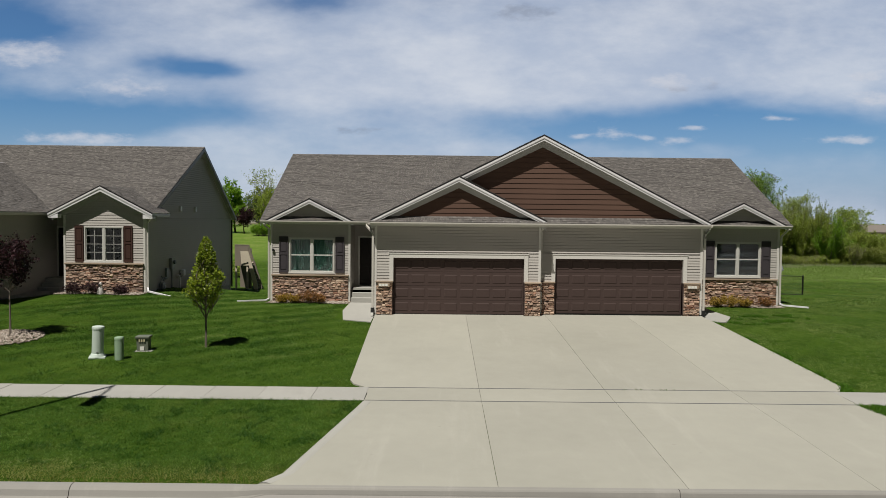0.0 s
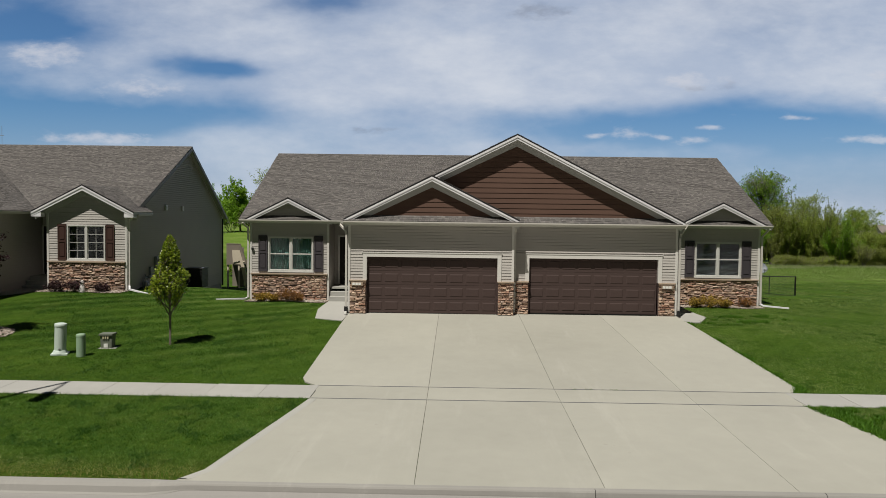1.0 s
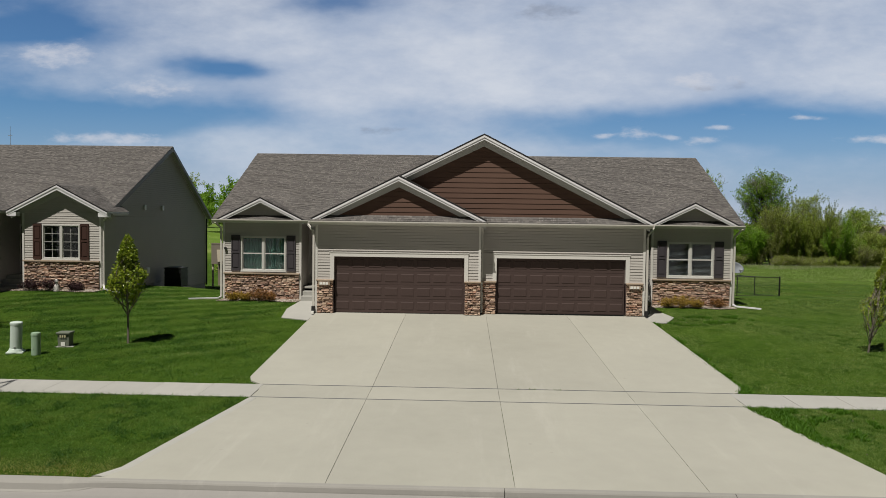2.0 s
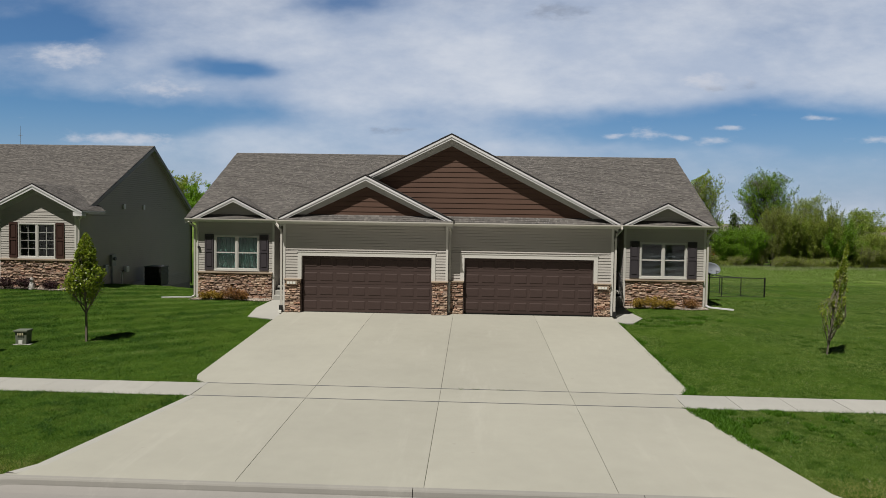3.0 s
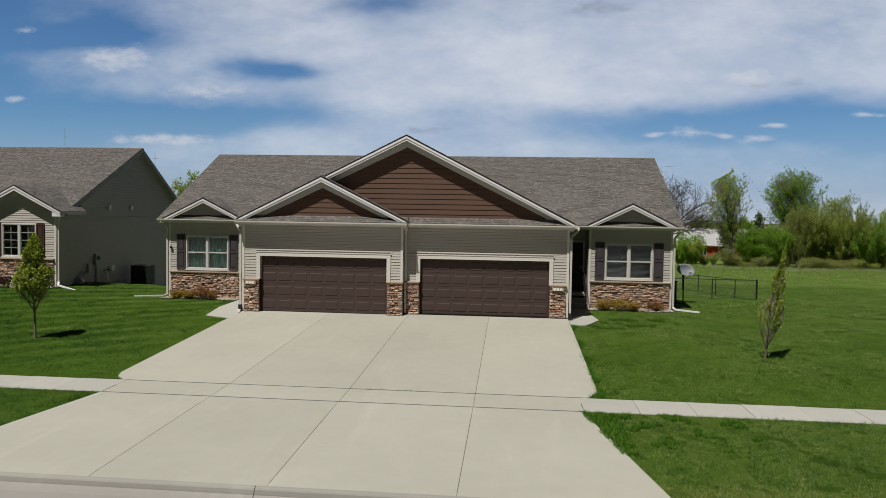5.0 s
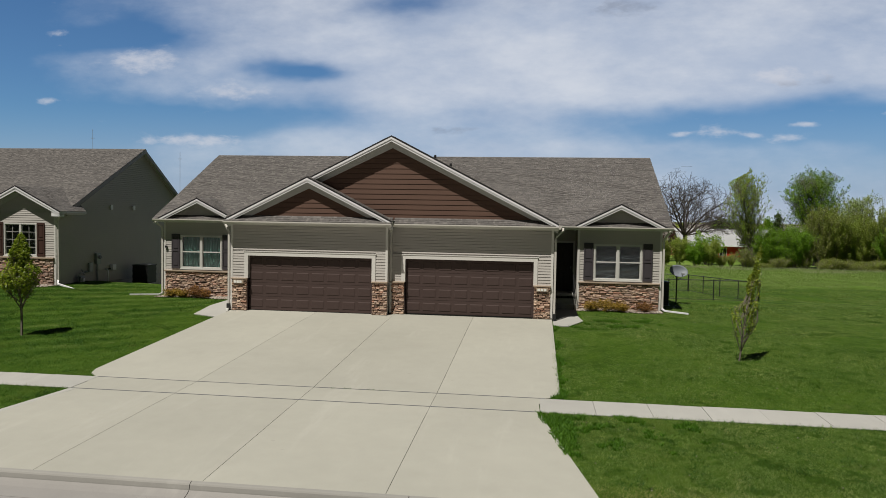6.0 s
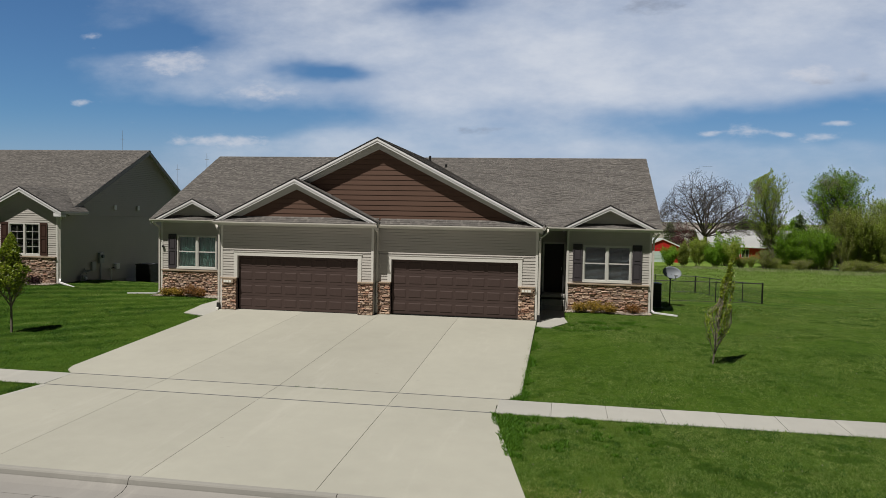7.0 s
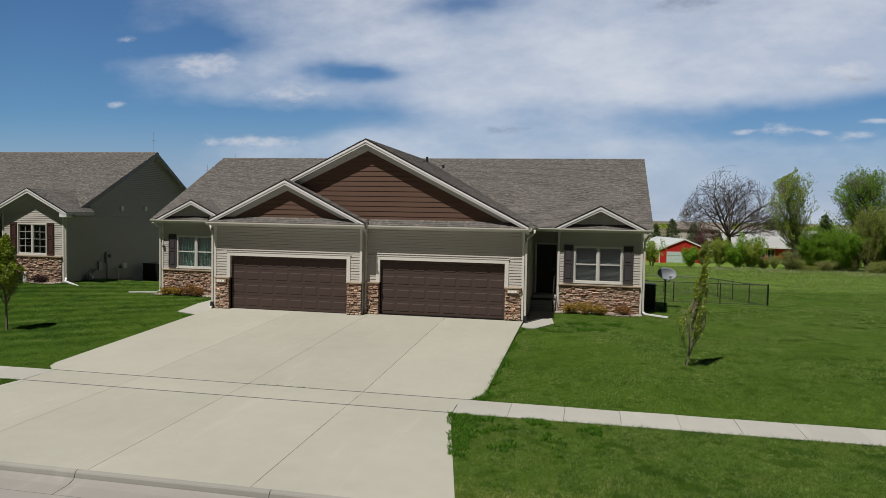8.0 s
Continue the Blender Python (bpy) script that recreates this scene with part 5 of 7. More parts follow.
def plant(name, x, y, height, seed, label, category, leaf, bark, size, group="", lean=(0, 0), radius=None, z=None, width=None, hull=None, drift=None, **o):
    """A tree or shrub that grows from its foot: trunk with limbs, and a crown of separate leaves."""
    base = dict(wobble=0.12, rise=0.25, levels=3, leaves=8, spread=0.25, kids=(9, 6, 4), first=(0.25, 0.25), angle=45, ratio=(0.5, 0.5), shape=lambda t: 1.0, stems=1)
    base.update(o)
    r = np.random.default_rng(seed)
    z = float(land(x, y)) - 0.05 if z is None else z
    root = thing(name, label, category, group)
    root.matrix_basis = pose(x, y, z)
    segs, spots = [], []
    for k in range(base["stems"]):
        a = k * 2.4 + seed
        tilt = 0.0 if base["stems"] == 1 else base.get("fan", 0.45)
        d = Vector((lean[0] + math.cos(a) * tilt * r.uniform(0.2, 1), lean[1] + math.sin(a) * tilt * r.uniform(0.2, 1), 1)).normalized()
        off = Vector((math.cos(a), math.sin(a), 0)) * (0.06 * height if base["stems"] > 1 else 0)
        grow(r, off, d, height * (r.uniform(0.75, 1.0) if base["stems"] > 1 else 1.0), radius or height * 0.018, 0, segs, spots, base)
    # trim the growth to its true height and spread
    pts = np.array(spots) if leaf else np.array([tuple(q[1]) for q in segs])
    kz = height / max(0.1, float(np.percentile(pts[:, 2], 99.7)))
    mid = (lean[0] * height * 0.5, lean[1] * height * 0.5)
    kx = width / float(np.percentile(np.hypot(pts[:, 0] - mid[0], pts[:, 1] - mid[1]), 96)) if width else kz
    fit_ = Matrix.Diagonal((kx, kx, kz)) if not any(lean) else Matrix(((kx, 0, lean[0] * (kz - kx)), (0, kx, lean[1] * (kz - kx)), (0, 0, kz)))
    segs = [(fit_ @ a, fit_ @ b, max(ra, base.get("twig", 0)), max(rb, base.get("twig", 0))) for a, b, ra, rb in segs]
    spots = [tuple(fit_ @ Vector(q)) for q in spots]
    if hull:
        # a crown that keeps to its own outline, with lobes
        kept = []
        for qx, qy, qz in spots:
            cx, cy = lean[0] * qz + (drift(qz / height) if drift else 0.0), lean[1] * qz
            far_, ang = math.hypot(qx - cx, qy - cy), math.atan2(qy - cy, qx - cx)
            lim = hull(qz / height) * (1 + 0.75 * noise.noise((math.cos(ang) * 1.4, math.sin(ang) * 1.4, 6.2 * qz / height + seed)))
            if lim > 0.02:
                k_ = min(1.0, lim * r.uniform(0.75, 1.06) / max(far_, 1e-3))
                kept.append((cx + (qx - cx) * k_, cy + (qy - cy) * k_, qz))
        spots = kept

        def drawn_in(e):
            cx, cy = lean[0] * e.z + (drift(e.z / height) if drift else 0.0), lean[1] * e.z
            k_ = min(1.0, max(0.06, hull(e.z / height)) / max(math.hypot(e.x - cx, e.y - cy), 1e-3))
            return Vector((cx + (e.x - cx) * k_, cy + (e.y - cy) * k_, e.z))
        segs = [(drawn_in(a), drawn_in(b), ra, rb) for a, b, ra, rb in segs]
    put("trunk", twig_mesh("trunk", segs), bark, root)
    if spots and leaf:
        put("crown", leaf_mesh("crown", spots, size, r), leaf, root)
    return root


# street trees in the front yards
def outline(*rows):
    """Crown radius by height, as a share of the whole height."""
    return lambda h: float(np.interp(h, [q[0] for q in rows], [q[1] for q in rows]))


plant("young_tree", -6.43, 20.85, 3.26, 3, "young ornamental pear tree with yellow-green leaves", "tree", LEAF_PEAR, BARK, 0.078, radius=0.04, width=0.66,
      hull=outline((0.27, 0.0), (0.32, 0.10), (0.42, 0.38), (0.54, 0.60), (0.64, 0.54), (0.74, 0.38), (0.84, 0.29), (0.93, 0.16), (1.02, 0.05)),
      kids=(34, 6, 3), first=(0.27, 0.2), angle=38, ratio=(0.30, 0.45), leaves=32, spread=0.06, levels=2, shape=lambda t: max(0.25, 1.7 - 1.45 * t), wobble=0.05)
plant("young_tree", 15.6, 21.2, 3.3, 8, "thin leaning sapling with sparse yellow-green leaves", "tree", LEAF_PEAR, BARK, 0.062, lean=(0.15, 0.0), radius=0.026, width=0.62, drift=outline((0.1, 0.0), (0.25, -0.10), (0.45, -0.16), (0.53, 0.0), (1.0, 0.02)),
      hull=outline((0.08, 0.05), (0.16, 0.12), (0.26, 0.30), (0.38, 0.42), (0.47, 0.36), (0.53, 0.15), (0.66, 0.17), (0.78, 0.12), (0.9, 0.09), (1.0, 0.04)),
      kids=(40, 5, 2), first=(0.06, 0.2), angle=46, ratio=(0.20, 0.45), leaves=18, spread=0.045, levels=2, shape=lambda t: 2.4 if t < 0.40 else 0.5, wobble=0.06)
plant("young_tree", -12.6, 21.5, 3.15, 5, "young purple-leaved tree with a slim pale trunk", "tree", LEAF_PURPLE, BARK, 0.085, radius=0.035, width=0.72,
      kids=(18, 6, 3), first=(0.52, 0.2), angle=52, ratio=(0.36, 0.5), leaves=30, spread=0.07, levels=2, shape=lambda t: 1.25 - 0.4 * t, wobble=0.05)

# foundation shrubs
for x, y, hgt, leaf, word, sd in ((12.15, 29.75, 0.42, LEAF_GOLD, "golden", 1), (12.75, 29.85, 0.5, LEAF_GOLD, "golden", 2), (13.3, 29.78, 0.42, LEAF_GOLD, "golden", 3), (14.2, 29.8, 0.42, LEAF_RUST, "rust-coloured", 4),
                                  (-6.15, 29.75, 0.36, LEAF_GOLD, "golden", 5), (-5.7, 29.8, 0.36, LEAF_GOLD, "golden", 6), (-5.05, 29.8, 0.52, LEAF_RUST, "rust-coloured", 7), (-4.6, 29.75, 0.4, LEAF_RUST, "rust-coloured", 8),
                                  (-14.95, 29.85, 0.5, LEAF_PURPLE, "dark red", 9), (-14.15, 29.9, 0.5, LEAF_PURPLE, "dark red", 10), (-13.0, 29.85, 0.42, LEAF_PURPLE, "dark red", 11)):
    plant("shrub", x, y - 0.05, hgt * 1.2, 40 + sd, "low " + word + " shrub in front of the stone skirt", "shrub", leaf, BARK, 0.045, "foundation shrubs", radius=0.008, width=hgt * 0.85,
          stems=13, fan=0.9, kids=(5, 3), first=(0.2, 0.2), angle=40, ratio=(0.45, 0.5), leaves=9, spread=0.035, levels=2)

# trees behind the meadow
def bare_tree(x, y, height):
    """One short trunk, a few long bending limbs and a wide dome of fine twigs."""
    r = np.random.default_rng(21)
    root = thing("bare_tree", "broad leafless tree with dark spreading limbs and thin buds", "tree")
    root.matrix_basis = pose(x, y, float(land(x, y)) - 0.05)
    o = dict(wobble=0.16, rise=0.10, levels=4, leaves=2, spread=0.10, kids=(0, 9, 8, 6), first=(0.2, 0.18), angle=44, ratio=(0.5, 0.50, 0.50, 0.5), shape=lambda t: 1.0)
    fork = Vector((-0.25, 0.0, height * 0.26))
    segs = [(Vector((0, 0, 0)), Vector((-0.05, 0, height * 0.13)), 0.46, 0.38), (Vector((-0.05, 0, height * 0.13)), fork, 0.38, 0.34)]
    spots = []
    for az_, up, ln, rad in ((0, 1.0, 11.0, 0.20), (200, 1.5, 11.0, 0.22), (100, 1.1, 10.0, 0.18), (290, 1.0, 10.0, 0.18), (35, 0.35, 9.5, 0.15), (175, 0.60, 10.0, 0.16), (330, 0.12, 8.0, 0.12),
                             (150, 2.6, 12.0, 0.20), (60, 2.0, 11.5, 0.18), (250, 0.45, 9.0, 0.14)):
        d = Vector((math.cos(radians(az_)), math.sin(radians(az_)), up)).normalized()
        grow(r, fork + d * 0.1, d, ln, rad, 1, segs, spots, o)
    # a low limb reaching well out to one side
    grow(r, Vector((-0.1, 0, height * 0.20)), Vector((-1, 0.1, 0.30)).normalized(), 9.6, 0.13, 1, segs, spots, o)

    def inside(p):
        q = math.hypot(p.x, p.y)
        return height * (0.20 + 0.010 * q if q > 2.5 else 0.0) < p.z < height * (1.0 - 0.45 * min(1.3, q / 8.6) ** 2.2)
    segs = [(a, b, max(ra, 0.02), max(rb, 0.018)) for a, b, ra, rb in segs if inside(b)]
    spots = [p for p in spots if inside(Vector(p))]
    put("trunk", twig_mesh("trunk", segs), BARK_BARE, root)
    put("crown", leaf_mesh("crown", spots, 0.10, r), LEAF_BUD, root, "pale swelling buds")
    return root


bare_tree(37.3, 135, 17.4)


def dome(low, mid):
    """Limb lengths that fill a round crown between the fork and the top."""
    return lambda t: max(0.12, 1.0 - ((t - mid) / (1.04 - mid if t > mid else mid - low + 0.18)) ** 2) ** 0.5


CROWN = dict(wobble=0.08, rise=0.5, levels=3, twig=0.012)
plant("tree", 43.6, 116, 14.9, 22, "tall upright tree just coming into pale leaf", "tree", LEAF_LIME, BARK, 0.17, radius=0.2, width=4.3,
      kids=(40, 8, 4), first=(0.16, 0.15), angle=36, ratio=(0.40, 0.42, 0.5), leaves=13, spread=0.09, shape=dome(0.15, 0.5),
      hull=outline((0.1, 0.7), (0.25, 2.0), (0.45, 3.6), (0.65, 4.3), (0.82, 3.7), (0.93, 2.4), (1.0, 1.0)), **CROWN)
plant("tree", 56.0, 125, 15.8, 23, "tall round-headed tree in fresh green leaf", "tree", LEAF_GREEN, BARK_DARK, 0.2, radius=0.3, width=5.8,
      kids=(40, 9, 5), first=(0.30, 0.15), angle=42, ratio=(0.42, 0.40, 0.5), leaves=11, spread=0.12, shape=dome(0.28, 0.6),
      hull=outline((0.25, 1.2), (0.4, 3.8), (0.55, 5.6), (0.72, 6.0), (0.86, 4.9), (0.95, 3.2), (1.0, 1.4)), **CROWN)
plant("tree", 60.9, 120, 12.0, 24, "feathery tree in pale yellow-green leaf", "tree", LEAF_LIME, BARK, 0.17, radius=0.15, width=3.7,
      kids=(32, 8, 4), first=(0.2, 0.15), angle=38, ratio=(0.36, 0.42, 0.5), leaves=8, spread=0.09, shape=dome(0.2, 0.55), **CROWN)
plant("tree", 68.3, 120, 9.4, 25, "bushy tree in fresh green leaf", "tree", LEAF_LIME, BARK, 0.19, radius=0.12, width=3.7,
      kids=(28, 8, 5), first=(0.08, 0.15), angle=48, ratio=(0.40, 0.42, 0.5), leaves=12, spread=0.13, shape=dome(0.05, 0.45), **CROWN)
plant("tree", 78.5, 114, 7.2, 26, "bushy tree in fresh green leaf", "tree", LEAF_GREEN, BARK, 0.2, radius=0.1, width=3.8,
      kids=(24, 8, 5), first=(0.08, 0.15), angle=48, ratio=(0.42, 0.42, 0.5), leaves=12, spread=0.13, shape=dome(0.05, 0.45), **CROWN)


def conifer(x, y, height, width, seed):
    r = np.random.default_rng(seed)
    root = thing("conifer", "dark green conifer beyond the meadow", "tree", "conifers beyond the meadow")
    root.matrix_basis = pose(x, y, float(land(x, y)) - 0.05)
    segs, spots = [(Vector((0, 0, 0)), Vector((0, 0, height)), 0.16, 0.02)], []
    for k in range(60):
        t = 0.06 + 0.92 * k / 60
        a = k * 2.4
        ln = width * (1 - t) ** 0.8 * r.uniform(0.75, 1.1) + 0.12
        p0 = Vector((0, 0, t * height))
        p1 = p0 + Vector((math.cos(a) * ln, math.sin(a) * ln, -0.12 * ln))
        segs.append((p0, p1, 0.03, 0.008))
        for q in range(34):
            f = r.uniform(0.2, 1.03)
            spots.append(tuple(p0.lerp(p1, f) + Vector(r.normal(size=3)) * 0.16))
    put("trunk", twig_mesh("trunk", segs), BARK_DARK, root)
    put("crown", leaf_mesh("crown", spots, 0.32, r), LEAF_PINE, root)


for x, y, hh, wd, sd in ((47.8, 118, 8.6, 3.2, 1), (28.9, 150, 7.7, 3.3, 2), (33.4, 152, 6.9, 3.4, 3), (25.6, 148, 6.6, 2.2, 4), (52.0, 150, 7.5, 2.6, 5)):
    conifer(x, y, hh, wd, sd)

# thicket along the far edge of the meadow
r_ = np.random.default_rng(77)
for k in range(44):
    x = 45.2 + 37.5 * k / 43 + r_.uniform(-0.7, 0.7)
    y = 114.0 + r_.uniform(-1.5, 4.5)
    leaf, word = ((LEAF_OLIVE, "olive-green"), (LEAF_GREEN, "fresh green"), (LEAF_BRUSH, "brownish-green"), (LEAF_OLIVE, "olive-green"), (LEAF_LIME, "yellow-green"), (LEAF_BRUSH, "brownish-green"))[k % 6]
    if x < 50.0:
        leaf, word = LEAF_GREEN, "fresh green"
    hgt = r_.uniform(5.2, 8.2) + (1.8 if 51 < x < 63 else 0.0) - (1.6 if x < 49 else 0.0) - (2.4 if x > 63.0 else 0.0)
    plant("shrub", x, y, hgt, 200 + k, "tall " + word + " thicket shrub", "shrub", leaf, BARK, 0.155, "thicket shrubs", radius=0.045, stems=13, fan=0.42, width=r_.uniform(1.9, 3.1),
          kids=(11, 5), first=(0.05, 0.2), angle=26, ratio=(0.27, 0.5), leaves=24, spread=0.20, levels=2, rise=0.38, twig=0.012)
for k in range(46):
    x = 38.5 + 43.5 * k / 45 + r_.uniform(-0.8, 0.8)
    y = 111.6 + r_.uniform(-1.2, 3.2)
    leaf, word = ((LEAF_BRUSH, "brownish-green"), (LEAF_OLIVE, "olive-green"), (LEAF_BRUSH, "brownish-green"))[k % 3]
    plant("shrub", x, y, 0.7 + 3.0 * r_.random() ** 1.5 + (0.0 if x > 45 else -0.3), 260 + k, "low twiggy " + word + " thicket shrub", "shrub", leaf, BARK, 0.11, "thicket shrubs", radius=0.03, stems=13, fan=0.40, width=r_.uniform(0.9, 1.7),
          kids=(8, 4), first=(0.10, 0.2), angle=24, ratio=(0.30, 0.5), leaves=8, spread=0.13, levels=2, rise=0.4, twig=0.013)
for x, y, hgt, wd, leaf, word, sd in ((27.6, 112.4, 3.1, 1.5, LEAF_GREEN, "fresh green", 1), (29.6, 112.0, 4.0, 1.3, LEAF_BRUSH, "bronze-green", 2), (31.9, 113.5, 4.6, 1.5, LEAF_OLIVE, "olive-green", 3),
                                      (34.2, 112.2, 3.9, 1.7, LEAF_GREEN, "fresh green", 4), (36.2, 112.0, 4.1, 1.6, LEAF_OLIVE, "olive-green", 5)):
    plant("shrub", x, y, hgt, 360 + sd, "loose " + word + " shrub at the meadow's far edge", "shrub", leaf, BARK, 0.16, "thicket shrubs", radius=0.03, stems=10, fan=0.5, width=wd,
          kids=(9, 5), first=(0.08, 0.2), angle=30, ratio=(0.32, 0.5), leaves=18, spread=0.16, levels=2, rise=0.32)
plant("tree", 32.4, 130, 7.0, 31, "small tree in reddish bud", "tree", LEAF_RED, BARK_DARK, 0.22, radius=0.1, stems=4, fan=0.6,
      kids=(7, 5), first=(0.1, 0.2), angle=40, ratio=(0.4, 0.5), leaves=22, spread=0.22, levels=2)
plant("tree", 37.6, 120, 5.4, 32, "small tree in fresh green leaf", "tree", LEAF_GREEN, BARK_DARK, 0.22, radius=0.1, stems=5, fan=0.6,
      kids=(7, 5), first=(0.1, 0.2), angle=40, ratio=(0.42, 0.5), leaves=22, spread=0.22, levels=2)
plant("shrub", 22.0, 112.0, 4.2, 34, "tall yellow-green shrub beside the red shed", "shrub", LEAF_LIME, BARK, 0.2, radius=0.06, stems=7, fan=0.35,
      kids=(7, 4), first=(0.1, 0.2), angle=34, ratio=(0.3, 0.5), leaves=12, spread=0.2, levels=2)

# garden trees beyond the gap between the houses
plant("tree", -42.0, 120, 7.4, 67, "bright green garden tree", "tree", LEAF_GREEN, BARK_DARK, 0.3, radius=0.16, stems=3, fan=0.4, kids=(10, 7, 4), first=(0.2, 0.2), angle=42, ratio=(0.42, 0.5), leaves=12, spread=0.22, levels=3)
plant("tree", -52.0, 130, 10.0, 68, "tall garden tree in pale olive leaf", "tree", LEAF_OLIVE, BARK, 0.28, radius=0.16, stems=3, fan=0.4, kids=(10, 7, 4), first=(0.2, 0.2), angle=40, ratio=(0.42, 0.5), leaves=11, spread=0.2, levels=3, rise=0.4)
plant("tree", -29.8, 104, 7.7, 61, "leafy green garden tree", "tree", LEAF_GREEN, BARK_DARK, 0.3, radius=0.16, kids=(12, 7, 4), first=(0.25, 0.2), angle=42, ratio=(0.42, 0.5), leaves=14, spread=0.24, levels=3)
plant("tree", -25.4, 108, 9.6, 62, "tall garden tree in thin olive bud", "tree", LEAF_OLIVE, BARK, 0.2, radius=0.16, kids=(12, 7, 4), first=(0.2, 0.2), angle=36, ratio=(0.42, 0.5), leaves=5, spread=0.2, levels=3, rise=0.35)
plant("tree", -26.5, 97, 3.6, 63, "small dark red garden tree", "tree", LEAF_PURPLE, BARK_DARK, 0.2, radius=0.09, kids=(10, 6), first=(0.3, 0.2), angle=48, ratio=(0.5, 0.5), leaves=40, spread=0.2, levels=2)
plant("tree", -24.2, 101, 6.4, 66, "garden tree in golden-green bud", "tree", LEAF_OLIVE, BARK, 0.22, radius=0.12, kids=(11, 6, 3), first=(0.2, 0.2), angle=40, ratio=(0.42, 0.5), leaves=10, spread=0.2, levels=3)
plant("tree", -28.0, 113, 6.6, 69, "dense dark garden tree", "tree", LEAF_PINE, BARK_DARK, 0.26, radius=0.14, stems=4, fan=0.4, width=3.0, kids=(10, 6, 4), first=(0.08, 0.2), angle=40, ratio=(0.42, 0.5), leaves=12, spread=0.25, levels=3)
plant("tree", -22.6, 112, 6.0, 70, "dense olive garden tree", "tree", LEAF_OLIVE, BARK_DARK, 0.26, radius=0.14, stems=4, fan=0.4, width=3.0, kids=(10, 6, 4), first=(0.08, 0.2), angle=40, ratio=(0.42, 0.5), leaves=10, spread=0.25, levels=3)
for x, y, hh, sd in ((-23.6, 93, 1.7, 1), (-22.7, 92.5, 1.7, 2), (-14.6, 53, 1.3, 3), (-33.0, 98, 5.0, 4), (-30.0, 100, 5.0, 5)):
    plant("shrub", x, y, hh, 300 + sd, "rounded green garden shrub on the far lawn", "shrub", LEAF_GREEN if sd != 3 else LEAF_LIME, BARK, 0.12 if sd < 4 else 0.25, "garden shrubs", radius=0.03, stems=9, fan=0.8,
          kids=(6, 4), first=(0.15, 0.2), angle=40, ratio=(0.42, 0.5), leaves=14 if sd != 3 else 4, spread=0.12, levels=2)
for k in range(7):
    x, y = 3.0 + 2.6 * k, 128 + 3 * math.sin(k)
    plant("tree", x - 40 if k % 2 else x + 60, y + 90, 9.0, 320 + k, "distant garden tree in leaf", "tree", LEAF_OLIVE if k % 2 else LEAF_GREEN, BARK_DARK, 0.5, "distant trees", radius=0.16, kids=(10, 6), first=(0.2, 0.2), angle=42, ratio=(0.42, 0.5), leaves=30, spread=0.5, levels=2)

# ---- buildings far off ----


def red_shed():
    s = thing("shed", "red metal shed with a pale roof and white door", "shed")
    s.matrix_basis = pose(28.4, 126, -3.6, 0, 0, 14)
    w2, ht, ap, ln = 4.3, 3.5, 5.3, 14.0
    part("wall", prism(bmesh.new(), [(-w2, 0), (w2, 0), (w2, ht), (0, ap - 0.08), (-w2, ht)], 0, ln), RED, s)
    for sg in (-1, 1):
        bm = slab(bmesh.new(), (sg * (w2 + 0.25), -0.1, ht - 0.05), (0, -0.1, ap), (0, ln + 0.3, ap), (sg * (w2 + 0.25), ln + 0.3, ht - 0.05), 0.12)
        rf = part("roof", bm, TIN, s, "pale corrugated roof")
        for k in range(18):
            yy = -0.05 + k * 0.81
            part("rib", slab(bmesh.new(), (sg * (w2 + 0.24), yy, ht), (sg * 0.02, yy, ap + 0.05), (sg * 0.02, yy + 0.06, ap + 0.05), (sg * (w2 + 0.24), yy + 0.06, ht), 0.05), TIN, rf)
        part("rake_fascia", slab(bmesh.new(), (sg * (w2 + 0.27), -0.16, ht - 0.02), (0, -0.16, ap + 0.03), (0, -0.1, ap + 0.03), (sg * (w2 + 0.27), -0.1, ht - 0.02), 0.22), FASCIA, s)
    d = part("shed_door", boxes((-3.0, 1.9, -0.08, -0.02, 0.05, 3.1)), DOOR_PALE, s, "pale blue-white overhead door")
    for k in range(5):
        part("door_rail", boxes((-3.0, 1.9, -0.1, -0.082, 0.08 + k * 0.6, 0.13 + k * 0.6)), DOOR_PALE, d)
    part("corner_trim", boxes((-w2 - 0.02, -w2 + 0.14, -0.05, 0.02, 0, ht)), FASCIA, s)
    part("corner_trim", boxes((w2 - 0.14, w2 + 0.02, -0.05, 0.02, 0, ht)), FASCIA, s)
    return s


red_shed()


def grey_barn():
    b = thing("barn", "long low farm building with a grey roof and red walls", "barn")
    b.matrix_basis = pose(48.5, 150, -3.0, 0, 0, 4)
    part("wall", boxes((-9, 9, 0, 9, 0, 3.0)), RED, b)
    for y0, y1 in ((-0.5, 4.5), (9.5, 4.5)):
        part("roof", slab(bmesh.new(), (-9.6, y0, 2.85), (9.6, y0, 2.85), (9.6, y1, 6.2), (-9.6, y1, 6.2), 0.15), GREY_ROOF, b)
    part("fascia", boxes((-9.6, 9.6, -0.58, -0.5, 2.65, 2.9)), FASCIA, b)
    for x in (-3.4, -1.6, 4.0):
        wn = part("window", boxes((x, x + 1.5, -0.06, 0.0, 0.7, 2.4)), FRAME, b)
        part("pane", boxes((x + 0.1, x + 0.7, -0.08, -0.061, 0.8, 2.3)), BLACK, wn)
        part("pane", boxes((x + 0.8, x + 1.4, -0.08, -0.061, 0.8, 2.3)), BLACK, wn)
    return b


grey_barn()


